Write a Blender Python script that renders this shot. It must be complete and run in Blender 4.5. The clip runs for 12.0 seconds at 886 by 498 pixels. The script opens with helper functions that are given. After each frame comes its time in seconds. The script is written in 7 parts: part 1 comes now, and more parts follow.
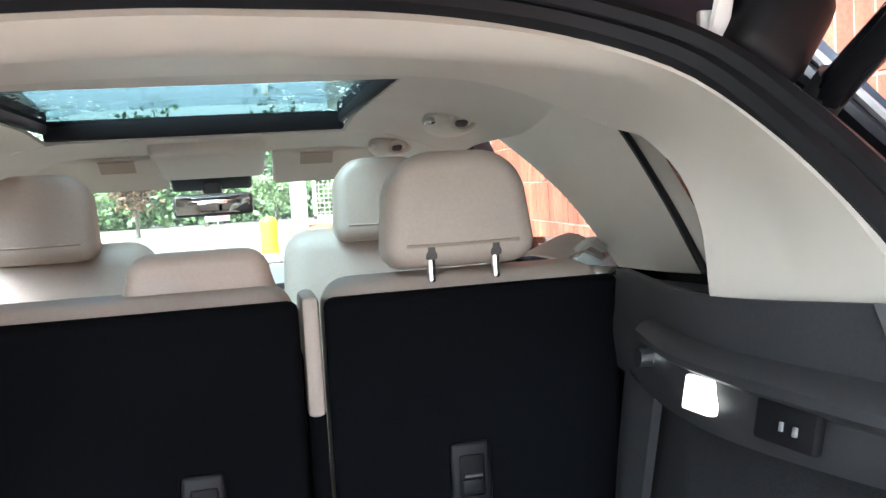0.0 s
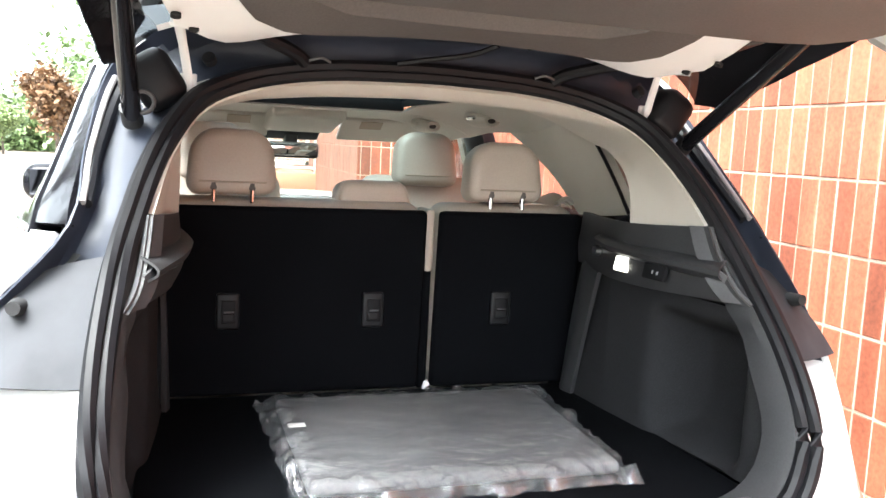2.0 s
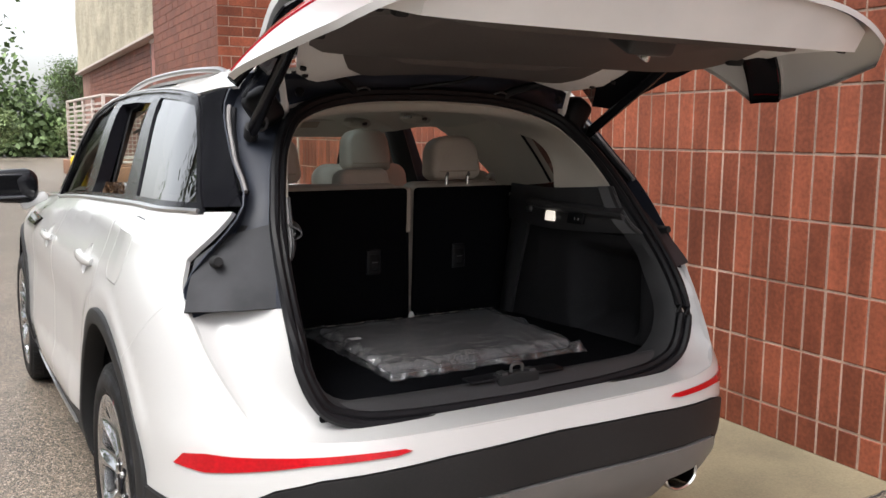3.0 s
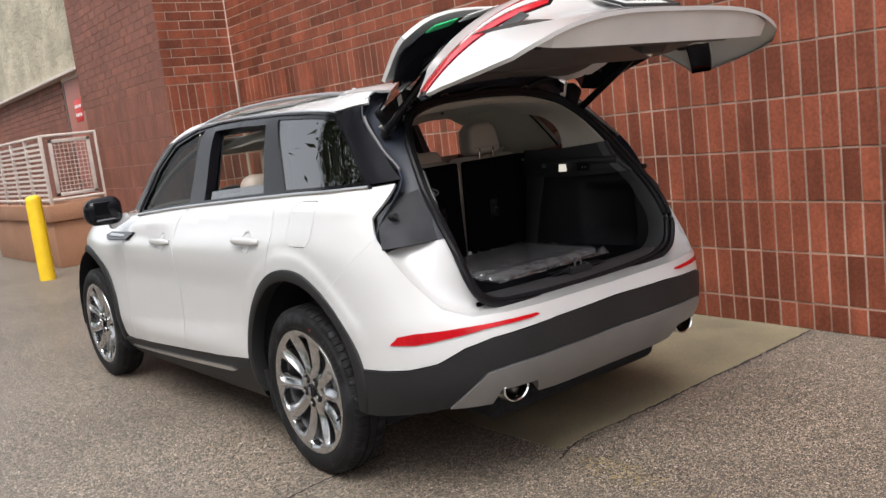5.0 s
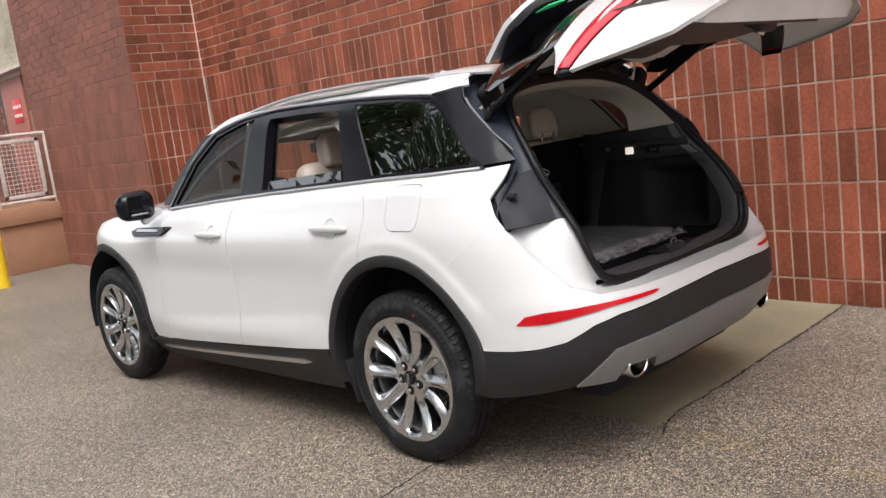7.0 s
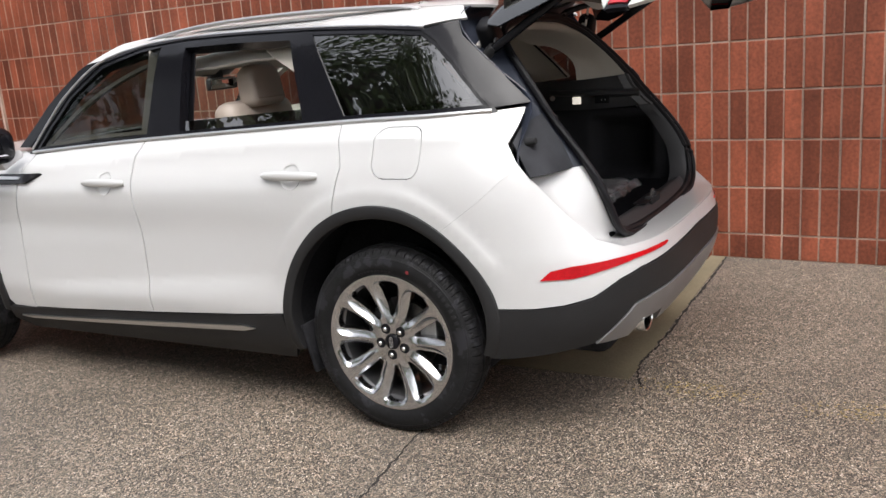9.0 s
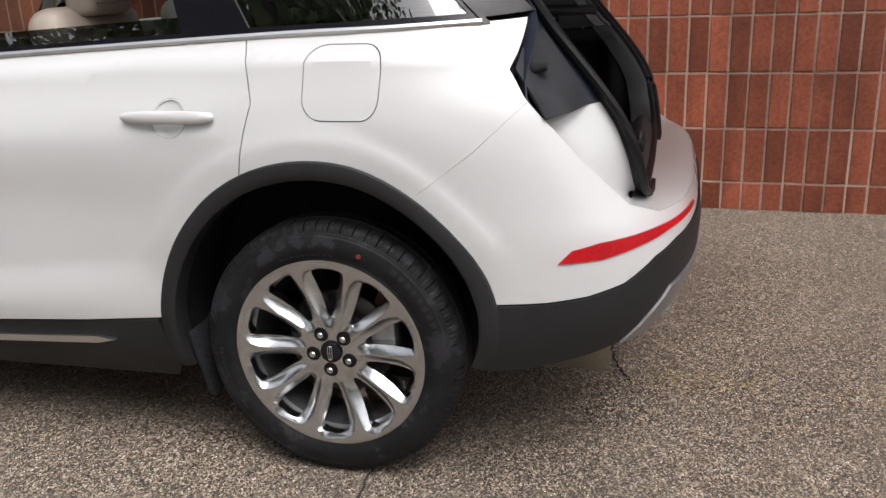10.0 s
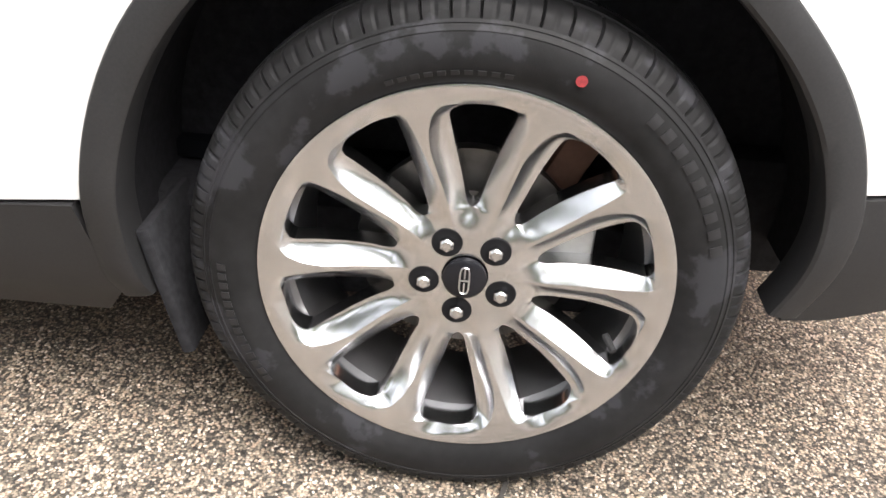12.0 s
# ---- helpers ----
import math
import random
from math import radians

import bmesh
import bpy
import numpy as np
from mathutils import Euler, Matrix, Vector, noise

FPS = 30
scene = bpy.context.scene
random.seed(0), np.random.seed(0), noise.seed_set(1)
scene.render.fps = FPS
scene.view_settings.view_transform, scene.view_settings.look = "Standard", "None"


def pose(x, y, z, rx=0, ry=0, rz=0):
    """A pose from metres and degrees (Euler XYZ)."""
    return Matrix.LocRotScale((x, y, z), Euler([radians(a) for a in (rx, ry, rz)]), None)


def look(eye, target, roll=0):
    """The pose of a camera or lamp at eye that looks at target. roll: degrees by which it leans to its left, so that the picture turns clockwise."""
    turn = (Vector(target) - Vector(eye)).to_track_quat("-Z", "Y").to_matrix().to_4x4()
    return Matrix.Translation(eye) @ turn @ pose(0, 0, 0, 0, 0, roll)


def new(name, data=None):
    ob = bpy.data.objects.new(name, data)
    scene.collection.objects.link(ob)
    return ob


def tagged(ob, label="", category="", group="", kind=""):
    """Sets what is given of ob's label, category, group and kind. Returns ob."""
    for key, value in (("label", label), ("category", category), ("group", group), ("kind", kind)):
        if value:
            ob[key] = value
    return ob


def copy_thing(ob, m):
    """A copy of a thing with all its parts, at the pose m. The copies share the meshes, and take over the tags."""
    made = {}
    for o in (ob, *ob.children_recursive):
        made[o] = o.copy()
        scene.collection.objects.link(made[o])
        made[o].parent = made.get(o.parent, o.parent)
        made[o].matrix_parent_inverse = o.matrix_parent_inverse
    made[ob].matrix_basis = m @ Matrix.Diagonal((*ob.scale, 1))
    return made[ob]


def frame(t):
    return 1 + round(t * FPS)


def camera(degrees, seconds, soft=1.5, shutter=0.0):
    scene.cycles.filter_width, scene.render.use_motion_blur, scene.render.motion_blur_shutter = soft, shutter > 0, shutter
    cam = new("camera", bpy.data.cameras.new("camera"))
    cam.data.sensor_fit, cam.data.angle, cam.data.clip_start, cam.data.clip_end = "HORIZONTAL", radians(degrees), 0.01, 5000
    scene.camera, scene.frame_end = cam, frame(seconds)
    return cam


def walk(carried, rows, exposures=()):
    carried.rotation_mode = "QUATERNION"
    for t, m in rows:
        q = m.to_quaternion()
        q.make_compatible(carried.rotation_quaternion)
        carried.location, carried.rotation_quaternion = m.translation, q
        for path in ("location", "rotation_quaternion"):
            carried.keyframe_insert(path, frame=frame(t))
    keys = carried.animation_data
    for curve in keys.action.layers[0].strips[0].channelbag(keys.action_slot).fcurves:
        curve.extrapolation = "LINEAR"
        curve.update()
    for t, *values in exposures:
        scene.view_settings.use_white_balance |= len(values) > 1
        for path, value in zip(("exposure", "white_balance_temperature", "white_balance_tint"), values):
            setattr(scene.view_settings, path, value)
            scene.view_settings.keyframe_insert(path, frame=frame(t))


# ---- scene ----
cam = camera(54.5, 12.0)
PATH = [
    (0, (0.068, -1.016, 1.339), (0.498, 0.931, 1.19), -3.5),
    (0.5, (0.072, -1.176, 1.351), (0.345, 0.801, 1.227), -2.3),
    (1, (0.014, -1.36, 1.327), (0.321, 0.608, 1.143), -0.9),
    (1.5, (-0.267, -1.636, 1.367), (0.207, 0.297, 1.169), 1.6),
    (2, (-0.528, -1.99, 1.371), (0.101, -0.107, 1.131), 2.9),
    (2.5, (-0.859, -2.336, 1.376), (-0.023, -0.538, 1.116), 2.9),
    (2.7, (-1.041, -2.435, 1.392), (-0.098, -0.69, 1.13), 2.7),
    (4.3, (-2.288, -3.076, 1.407), (-1.116, -1.481, 1.119), -5.5),
    (4.5, (-2.391, -3.122, 1.401), (-1.205, -1.539, 1.108), -6.1),
    (5, (-2.574, -3.138, 1.414), (-1.348, -1.586, 1.121), -6.9),
    (5.5, (-2.722, -3.058, 1.421), (-1.453, -1.538, 1.141), -8.3),
    (6, (-2.828, -2.874, 1.409), (-1.533, -1.377, 1.125), -9.4),
    (6.5, (-2.953, -2.747, 1.422), (-1.627, -1.281, 1.117), -9.1),
    (7, (-3.133, -2.62, 1.427), (-1.76, -1.2, 1.114), -7.5),
    (7.2, (-3.157, -2.545, 1.426), (-1.772, -1.137, 1.112), -6.8),
    (8.8, (-3.511, -1.865, 1.463), (-1.89, -0.773, 1.036), -5.2),
    (9, (-3.457, -1.694, 1.438), (-1.762, -0.741, 0.973), -4.5),
    (9.5, (-3.227, -1.26, 1.402), (-1.422, -0.585, 0.866), -3.8),
    (10, (-2.826, -0.864, 1.333), (-0.997, -0.353, 0.704), -2.5),
    (10.5, (-2.494, -0.501, 1.239), (-0.656, -0.144, 0.536), -0.6),
    (11, (-2.157, -0.215, 1.07), (-0.32, 0.011, 0.311), 1.8),
    (11.5, (-1.95, -0.057, 0.968), (-0.161, 0.041, 0.079), 3.4),
    (12, (-1.839, 0.005, 0.945), (-0.103, 0.052, -0.047), 4.4),
]
EXPOSURE = [(0, 4.15, 5650, 3), (0.5, 4.3, 5650, 4), (1.0, 4.42, 5650, 5), (1.5, 4.5, 5750, 4), (2.0, 3.97, 6200, 4), (2.5, 2.42, 6500, 9), (2.7, 1.75, 6500, 10), (4.5, 1.14, 6450, 10), (5.0, 1.17, 6450, 10), (7.2, 1.28, 6450, 11), (9.0, 1.22, 6450, 11), (9.5, 1.1, 6500, 12), (10.0, 0.97, 6500, 12), (10.5, 0.95, 6550, 12), (11.0, 1.27, 6600, 12), (11.5, 2.05, 6650, 12), (12.0, 2.4, 6600, 11)]
walk(cam, [(t, look(e, g, r)) for t, e, g, r in PATH], EXPOSURE)

from mathutils.geometry import delaunay_2d_cdt

# ---- world, sun, exposure ----
world = bpy.data.worlds.new("world")
scene.world = world
world.use_nodes = True
wt = world.node_tree
bg = wt.nodes["Background"]
sky = wt.nodes.new("ShaderNodeTexSky")
sky.sky_type = 'NISHITA'
sky.sun_disc = False
sky.sun_elevation, sky.sun_rotation = radians(61), radians(233)
sky.air_density, sky.dust_density, sky.ozone_density = 1.0, 4.0, 1.0
grey = wt.nodes.new("ShaderNodeHueSaturation")
grey.inputs["Saturation"].default_value = 0.22
wt.links.new(sky.outputs[0], grey.inputs["Color"])
wt.links.new(grey.outputs[0], bg.inputs["Color"])
bg.inputs["Strength"].default_value = 0.15
sun_data = bpy.data.lights.new("sun", 'SUN')
sun_data.energy, sun_data.angle, sun_data.color = 0.9, radians(40), (1.0, 0.97, 0.93)
sun = new("sun", sun_data)
sun.matrix_world = look((-8, -6, 18), (0, 0, 0))


# ---- materials ----
def material(name, colour, rough=0.5, metal=0.0, coat=0.0, grain=None, mottle=None, bump=None, spec=0.5, per_object=0.0, per_island=0.0, coords="Object", streak=None):
    """A principled surface. grain and mottle: (scale, how much the value swings); bump: (scale, strength, distance)."""
    m = bpy.data.materials.new(name)
    m.use_nodes = True
    nt = m.node_tree
    b = nt.nodes["Principled BSDF"]
    b.inputs["Roughness"].default_value, b.inputs["Metallic"].default_value = rough, metal
    b.inputs["Coat Weight"].default_value, b.inputs["Coat Roughness"].default_value = coat, 0.04
    b.inputs["Specular IOR Level"].default_value = spec
    tc = nt.nodes.new("ShaderNodeTexCoord" if coords != "Position" else "ShaderNodeNewGeometry")
    col = nt.nodes.new("ShaderNodeRGB")
    col.outputs[0].default_value = (*colour, 1)
    out = col.outputs[0]

    def swing(fac, amount, out):
        hv = nt.nodes.new("ShaderNodeHueSaturation")
        mr = nt.nodes.new("ShaderNodeMapRange")
        mr.inputs["To Min"].default_value, mr.inputs["To Max"].default_value = 1 - amount, 1 + amount
        nt.links.new(fac, mr.inputs["Value"])
        nt.links.new(mr.outputs[0], hv.inputs["Value"])
        nt.links.new(out, hv.inputs["Color"])
        return hv.outputs[0]
    for spec_ in (grain, mottle):
        if spec_:
            nz = nt.nodes.new("ShaderNodeTexNoise")
            nz.inputs["Scale"].default_value, nz.inputs["Detail"].default_value = spec_[0], 5
            nt.links.new(tc.outputs[coords], nz.inputs["Vector"])
            mr = nt.nodes.new("ShaderNodeMapRange")
            mr.inputs["From Min"].default_value, mr.inputs["From Max"].default_value = 0.3, 0.7
            nt.links.new(nz.outputs["Fac"], mr.inputs["Value"])
            out = swing(mr.outputs[0], spec_[1], out)
    if streak:
        vm, nz, mr = nt.nodes.new("ShaderNodeVectorMath"), nt.nodes.new("ShaderNodeTexNoise"), nt.nodes.new("ShaderNodeMapRange")
        vm.operation = 'MULTIPLY'
        vm.inputs[1].default_value = (streak[0], streak[0], streak[0] * .06)
        nz.inputs["Scale"].default_value, nz.inputs["Detail"].default_value = 1.0, 4
        nt.links.new(tc.outputs[coords], vm.inputs[0])
        nt.links.new(vm.outputs[0], nz.inputs["Vector"])
        mr.inputs["From Min"].default_value, mr.inputs["From Max"].default_value = 0.3, 0.7
        nt.links.new(nz.outputs["Fac"], mr.inputs["Value"])
        out = swing(mr.outputs[0], streak[1], out)
    if per_object:
        oi = nt.nodes.new("ShaderNodeObjectInfo")
        out = swing(oi.outputs["Random"], per_object, out)
    if per_island:
        gi = nt.nodes.new("ShaderNodeNewGeometry")
        out = swing(gi.outputs["Random Per Island"], per_island, out)
    nt.links.new(out, b.inputs["Base Color"])
    if bump:
        nb = nt.nodes.new("ShaderNodeTexNoise")
        nb.inputs["Scale"].default_value, nb.inputs["Detail"].default_value = bump[0], 4
        nt.links.new(tc.outputs[coords], nb.inputs["Vector"])
        bp = nt.nodes.new("ShaderNodeBump")
        bp.inputs["Strength"].default_value, bp.inputs["Distance"].default_value = bump[1], bump[2]
        nt.links.new(nb.outputs["Fac"], bp.inputs["Height"])
        nt.links.new(bp.outputs[0], b.inputs["Normal"])
    return m


def glass(name, tint, gloss=1.0, base=0.07, rise=0.9):
    """A thin pane: tinted see-through with a mirror gloss that grows at grazing angles."""
    m = bpy.data.materials.new(name)
    m.use_nodes = True
    nt = m.node_tree
    nt.nodes.remove(nt.nodes["Principled BSDF"])
    tr, gl, mx = nt.nodes.new("ShaderNodeBsdfTransparent"), nt.nodes.new("ShaderNodeBsdfGlossy"), nt.nodes.new("ShaderNodeMixShader")
    lw, pw, ma = nt.nodes.new("ShaderNodeLayerWeight"), nt.nodes.new("ShaderNodeMath"), nt.nodes.new("ShaderNodeMath")
    lw.inputs["Blend"].default_value = 0.5
    pw.operation, ma.operation = 'POWER', 'MULTIPLY_ADD'
    pw.inputs[1].default_value, ma.inputs[1].default_value, ma.inputs[2].default_value = 4.0, rise, base
    nt.links.new(lw.outputs["Facing"], pw.inputs[0])
    nt.links.new(pw.outputs[0], ma.inputs[0])
    tr.inputs["Color"].default_value = (*tint, 1)
    gl.inputs["Roughness"].default_value = 0.01
    gl.inputs["Color"].default_value = (gloss, gloss, gloss, 1)
    nt.links.new(ma.outputs[0], mx.inputs[0])
    nt.links.new(tr.outputs[0], mx.inputs[1])
    nt.links.new(gl.outputs[0], mx.inputs[2])
    nt.links.new(mx.outputs[0], nt.nodes["Material Output"].inputs["Surface"])
    return m


def glow(name, colour, strength):
    m = bpy.data.materials.new(name)
    m.use_nodes = True
    b = m.node_tree.nodes["Principled BSDF"]
    b.inputs["Base Color"].default_value = (*colour, 1)
    b.inputs["Emission Color"].default_value, b.inputs["Emission Strength"].default_value = (*colour, 1), strength
    return m


def ground_material(name, dark, light, scale, mottle):
    """Exposed stones in asphalt: two sizes of cells, each stone with its own tone, and worn patches."""
    m = bpy.data.materials.new(name)
    m.use_nodes = True
    nt = m.node_tree
    b = nt.nodes["Principled BSDF"]
    b.inputs["Roughness"].default_value = 0.7
    b.inputs["Coat Weight"].default_value, b.inputs["Coat Roughness"].default_value = 0.22, 0.3
    tc = nt.nodes.new("ShaderNodeTexCoord")
    warp = nt.nodes.new("ShaderNodeTexNoise")
    warp.inputs["Scale"].default_value = scale * 0.8
    nt.links.new(tc.outputs["Object"], warp.inputs["Vector"])
    add = nt.nodes.new("ShaderNodeVectorMath")
    add.operation = 'MULTIPLY_ADD'
    add.inputs[1].default_value = (0.005, 0.005, 0.005)
    nt.links.new(warp.outputs["Color"], add.inputs[0])
    nt.links.new(tc.outputs["Object"], add.inputs[2])
    vo = nt.nodes.new("ShaderNodeTexVoronoi")
    vo.inputs["Scale"].default_value = scale
    nt.links.new(add.outputs[0], vo.inputs["Vector"])
    sep = nt.nodes.new("ShaderNodeSeparateColor")
    nt.links.new(vo.outputs["Color"], sep.inputs[0])
    ramp = nt.nodes.new("ShaderNodeValToRGB")
    cr = ramp.color_ramp
    cr.elements[0].position, cr.elements[0].color = 0.0, (*dark, 1)
    cr.elements[1].position, cr.elements[1].color = 1.0, (*light, 1)
    for pos, f, tint in ((0.21, 0.035, (1.0, 0.96, 0.92)), (0.37, 0.22, (1.0, 0.94, 0.87)), (0.60, 0.40, (1.0, 0.94, 0.85)), (0.80, 0.54, (1.08, 0.91, 0.80)), (0.93, 0.72, (1.0, 0.97, 0.94))):
        e = cr.elements.new(pos)
        e.color = (*[(d + (l - d) * f) * k for d, l, k in zip(dark, light, tint)], 1)
    nt.links.new(sep.outputs[0], ramp.inputs[0])
    edge = nt.nodes.new("ShaderNodeMapRange")
    edge.inputs["From Min"].default_value, edge.inputs["From Max"].default_value = 0.42, 0.72
    edge.inputs["To Min"].default_value, edge.inputs["To Max"].default_value = 1.0, 0.27
    nt.links.new(vo.outputs["Distance"], edge.inputs["Value"])
    mul = nt.nodes.new("ShaderNodeMix")
    mul.data_type, mul.blend_type = 'RGBA', 'MULTIPLY'
    mul.inputs["Factor"].default_value = 1.0
    nt.links.new(ramp.outputs[0], mul.inputs["A"])
    nt.links.new(edge.outputs[0], mul.inputs["B"])
    big = nt.nodes.new("ShaderNodeTexNoise")
    big.inputs["Scale"].default_value, big.inputs["Detail"].default_value = 0.9, 6
    nt.links.new(tc.outputs["Object"], big.inputs["Vector"])
    mr = nt.nodes.new("ShaderNodeMapRange")
    mr.inputs["From Min"].default_value, mr.inputs["From Max"].default_value = 0.3, 0.7
    mr.inputs["To Min"].default_value, mr.inputs["To Max"].default_value = 1 - mottle, 1 + mottle
    nt.links.new(big.outputs["Fac"], mr.inputs["Value"])
    fine = nt.nodes.new("ShaderNodeTexVoronoi")
    fine.inputs["Scale"].default_value = scale * 0.43
    nt.links.new(tc.outputs["Object"], fine.inputs["Vector"])
    fs_ = nt.nodes.new("ShaderNodeSeparateColor")
    nt.links.new(fine.outputs["Color"], fs_.inputs[0])
    mm = nt.nodes.new("ShaderNodeMapRange")
    mm.inputs["To Min"].default_value, mm.inputs["To Max"].default_value = 0.60, 1.40
    nt.links.new(fs_.outputs[1], mm.inputs["Value"])
    both_ = nt.nodes.new("ShaderNodeMath")
    both_.operation = 'MULTIPLY'
    nt.links.new(mm.outputs[0], both_.inputs[0])
    nt.links.new(mr.outputs[0], both_.inputs[1])
    mr = both_
    hv = nt.nodes.new("ShaderNodeHueSaturation")
    nt.links.new(mul.outputs["Result"], hv.inputs["Color"])
    nt.links.new(mr.outputs[0], hv.inputs["Value"])
    nt.links.new(hv.outputs[0], b.inputs["Base Color"])
    bp = nt.nodes.new("ShaderNodeBump")
    bp.invert = True
    bp.inputs["Strength"].default_value, bp.inputs["Distance"].default_value = 0.7, 0.004
    nt.links.new(vo.outputs["Distance"], bp.inputs["Height"])
    nt.links.new(bp.outputs[0], b.inputs["Normal"])
    return m


PAINT = material("white_paint", (0.505, 0.505, 0.503), 0.32, coat=0.9, mottle=(1.5, 0.012))
PAINT_DULL = material("white_inner_paint", (0.72, 0.72, 0.71), 0.42, mottle=(6, 0.05))
CLADDING = material("black_cladding", (0.015, 0.0148, 0.0155), 0.55, spec=0.28, grain=(300, 0.15), mottle=(5, 0.12), bump=(900, 0.15, 0.001))
GLOSS_BLACK = material("gloss_black", (0.009, 0.009, 0.011), 0.10, mottle=(8, 0.1), bump=(70, 0.35, 0.0018), spec=0.2)
WET_BLACK = material("wet_gloss_black", (0.007, 0.007, 0.009), 0.07, mottle=(8, 0.1), bump=(1.0, 0.45, 0.0016), spec=0.2)
_drip = WET_BLACK.node_tree
_vm = _drip.nodes.new("ShaderNodeVectorMath")
_vm.operation = 'MULTIPLY'
_vm.inputs[1].default_value = (170, 140, 38)
_drip.links.new(_drip.nodes["Texture Coordinate"].outputs["Object"], _vm.inputs[0])
_drip.links.new(_vm.outputs[0], _drip.nodes["Bump"].inputs["Height"].links[0].from_node.inputs["Vector"])
SEAL = material("rubber_seal", (0.006, 0.006, 0.0075), 0.5, spec=0.22, mottle=(20, 0.2))
PILLAR_GLOSS = material("pillar_gloss_black", (0.007, 0.007, 0.009), 0.06, spec=0.16, mottle=(8, 0.1), bump=(60, 0.3, 0.0012))
BRACKET = material("grey_primer_bracket", (0.030, 0.031, 0.035), 0.6, spec=0.15, mottle=(9, 0.3))
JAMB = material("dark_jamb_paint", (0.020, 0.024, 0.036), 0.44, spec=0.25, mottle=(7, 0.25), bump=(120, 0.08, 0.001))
SILVER = material("silver_bumper", (0.23, 0.226, 0.230), 0.38, metal=0.6, mottle=(4, 0.08))
CHROME = material("chrome", (0.72, 0.72, 0.72), 0.12, metal=1.0)
SATIN = material("satin_trim", (0.62, 0.62, 0.62), 0.28, metal=1.0)
ALLOY = material("polished_alloy", (0.53, 0.534, 0.545), 0.22, metal=1.0, mottle=(30, 0.05), bump=(220, 0.03, 0.0005))
# near-black for sunroof edge and switch, and for shade painted in wells
BLACK_AND_SHADE = material("black_and_shade", (0.004, 0.004, 0.005), 0.7, spec=0.2)
ALLOY_DARK = material("dark_alloy", (0.15, 0.15, 0.155), 0.35, metal=0.8, mottle=(20, 0.1))
STEEL = material("brake_steel", (0.13, 0.125, 0.12), 0.45, metal=1.0, mottle=(25, 0.3))
CASTING = material("cast_aluminium", (0.36, 0.36, 0.35), 0.5, metal=0.7, mottle=(30, 0.2))
RUST = material("rusty_iron", (0.12, 0.06, 0.04), 0.8, mottle=(30, 0.35))
TYRE = material("tyre_rubber", (0.0095, 0.0094, 0.0100), 0.62, spec=0.18, grain=(60, 0.2), mottle=(9, 0.3), bump=(500, 0.12, 0.001))


def dusty(m, colour, scale, low, high):
    """Blotches of dried dust with ragged edges over a surface."""
    nt = m.node_tree
    b = nt.nodes["Principled BSDF"]
    old = b.inputs["Base Color"].links[0].from_socket
    tc, nz, rp, mx = nt.nodes.new("ShaderNodeTexCoord"), nt.nodes.new("ShaderNodeTexNoise"), nt.nodes.new("ShaderNodeMapRange"), nt.nodes.new("ShaderNodeMix")
    mx.data_type = 'RGBA'
    nz.inputs["Scale"].default_value, nz.inputs["Detail"].default_value, nz.inputs["Roughness"].default_value = scale, 5, 0.55
    nt.links.new(tc.outputs["Object"], nz.inputs["Vector"])
    rp.inputs["From Min"].default_value, rp.inputs["From Max"].default_value = low, high
    nt.links.new(nz.outputs["Fac"], rp.inputs["Value"])
    nt.links.new(rp.outputs[0], mx.inputs[0])
    nt.links.new(old, mx.inputs[6])
    mx.inputs[7].default_value = (*colour, 1)
    nt.links.new(mx.outputs[2], b.inputs["Base Color"])


dusty(TYRE, (0.022, 0.022, 0.025), 11, 0.565, 0.60)
TYRE_MARK = material("raised_rubber_letters", (0.0125, 0.0125, 0.0135), 0.55, spec=0.3)
MAT_GREY = material("grey_floor_mat", (0.20, 0.198, 0.202), 0.9, grain=(300, 0.25), mottle=(6, 0.15), bump=(700, 0.3, 0.001), spec=0.2)
RED_DOT = material("red_dot", (0.22, 0.02, 0.024), 0.6, mottle=(200, 0.3))
LINER = material("wheel_liner", (0.016, 0.016, 0.018), 0.9, spec=0.1, grain=(80, 0.3))
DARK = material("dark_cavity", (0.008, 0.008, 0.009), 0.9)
LEATHER = material("beige_leather", (0.385, 0.325, 0.275), 0.48, grain=(220, 0.04), mottle=(6, 0.05), bump=(420, 0.18, 0.001))
LEATHER_SEAM = material("leather_seam", (0.30, 0.25, 0.20), 0.6)
HEADLINER = material("headliner_cloth", (0.50, 0.48, 0.44), 0.85, grain=(400, 0.05), mottle=(4, 0.04))
TRIM_BEIGE = material("beige_trim", (0.50, 0.465, 0.41), 0.5, mottle=(4, 0.04), bump=(600, 0.08, 0.001))
TRIM_GREY = material("grey_trim", (0.030, 0.030, 0.032), 0.5, spec=0.35, grain=(250, 0.12), mottle=(5, 0.1), bump=(700, 0.15, 0.001))
TRIM_LIGHT = material("light_grey_trim", (0.062, 0.062, 0.066), 0.45, grain=(250, 0.1))
TRIM_BLACK = material("black_trim", (0.022, 0.022, 0.023), 0.55, grain=(250, 0.15))
GATE_TRIM = material("gate_trim", (0.075, 0.066, 0.062), 0.6, grain=(250, 0.12), mottle=(5, 0.1))
LATCH_GREY = material("latch_plastic", (0.0085, 0.009, 0.0105), 0.5, spec=0.2, grain=(250, 0.12))
PAINT_GREY = material("grey_metal_plate", (0.16, 0.15, 0.15), 0.5, mottle=(20, 0.15))
CARPET = material("black_carpet", (0.0033, 0.0036, 0.0046), 0.95, grain=(500, 0.35), mottle=(5, 0.15), bump=(900, 0.4, 0.001), spec=0.04)
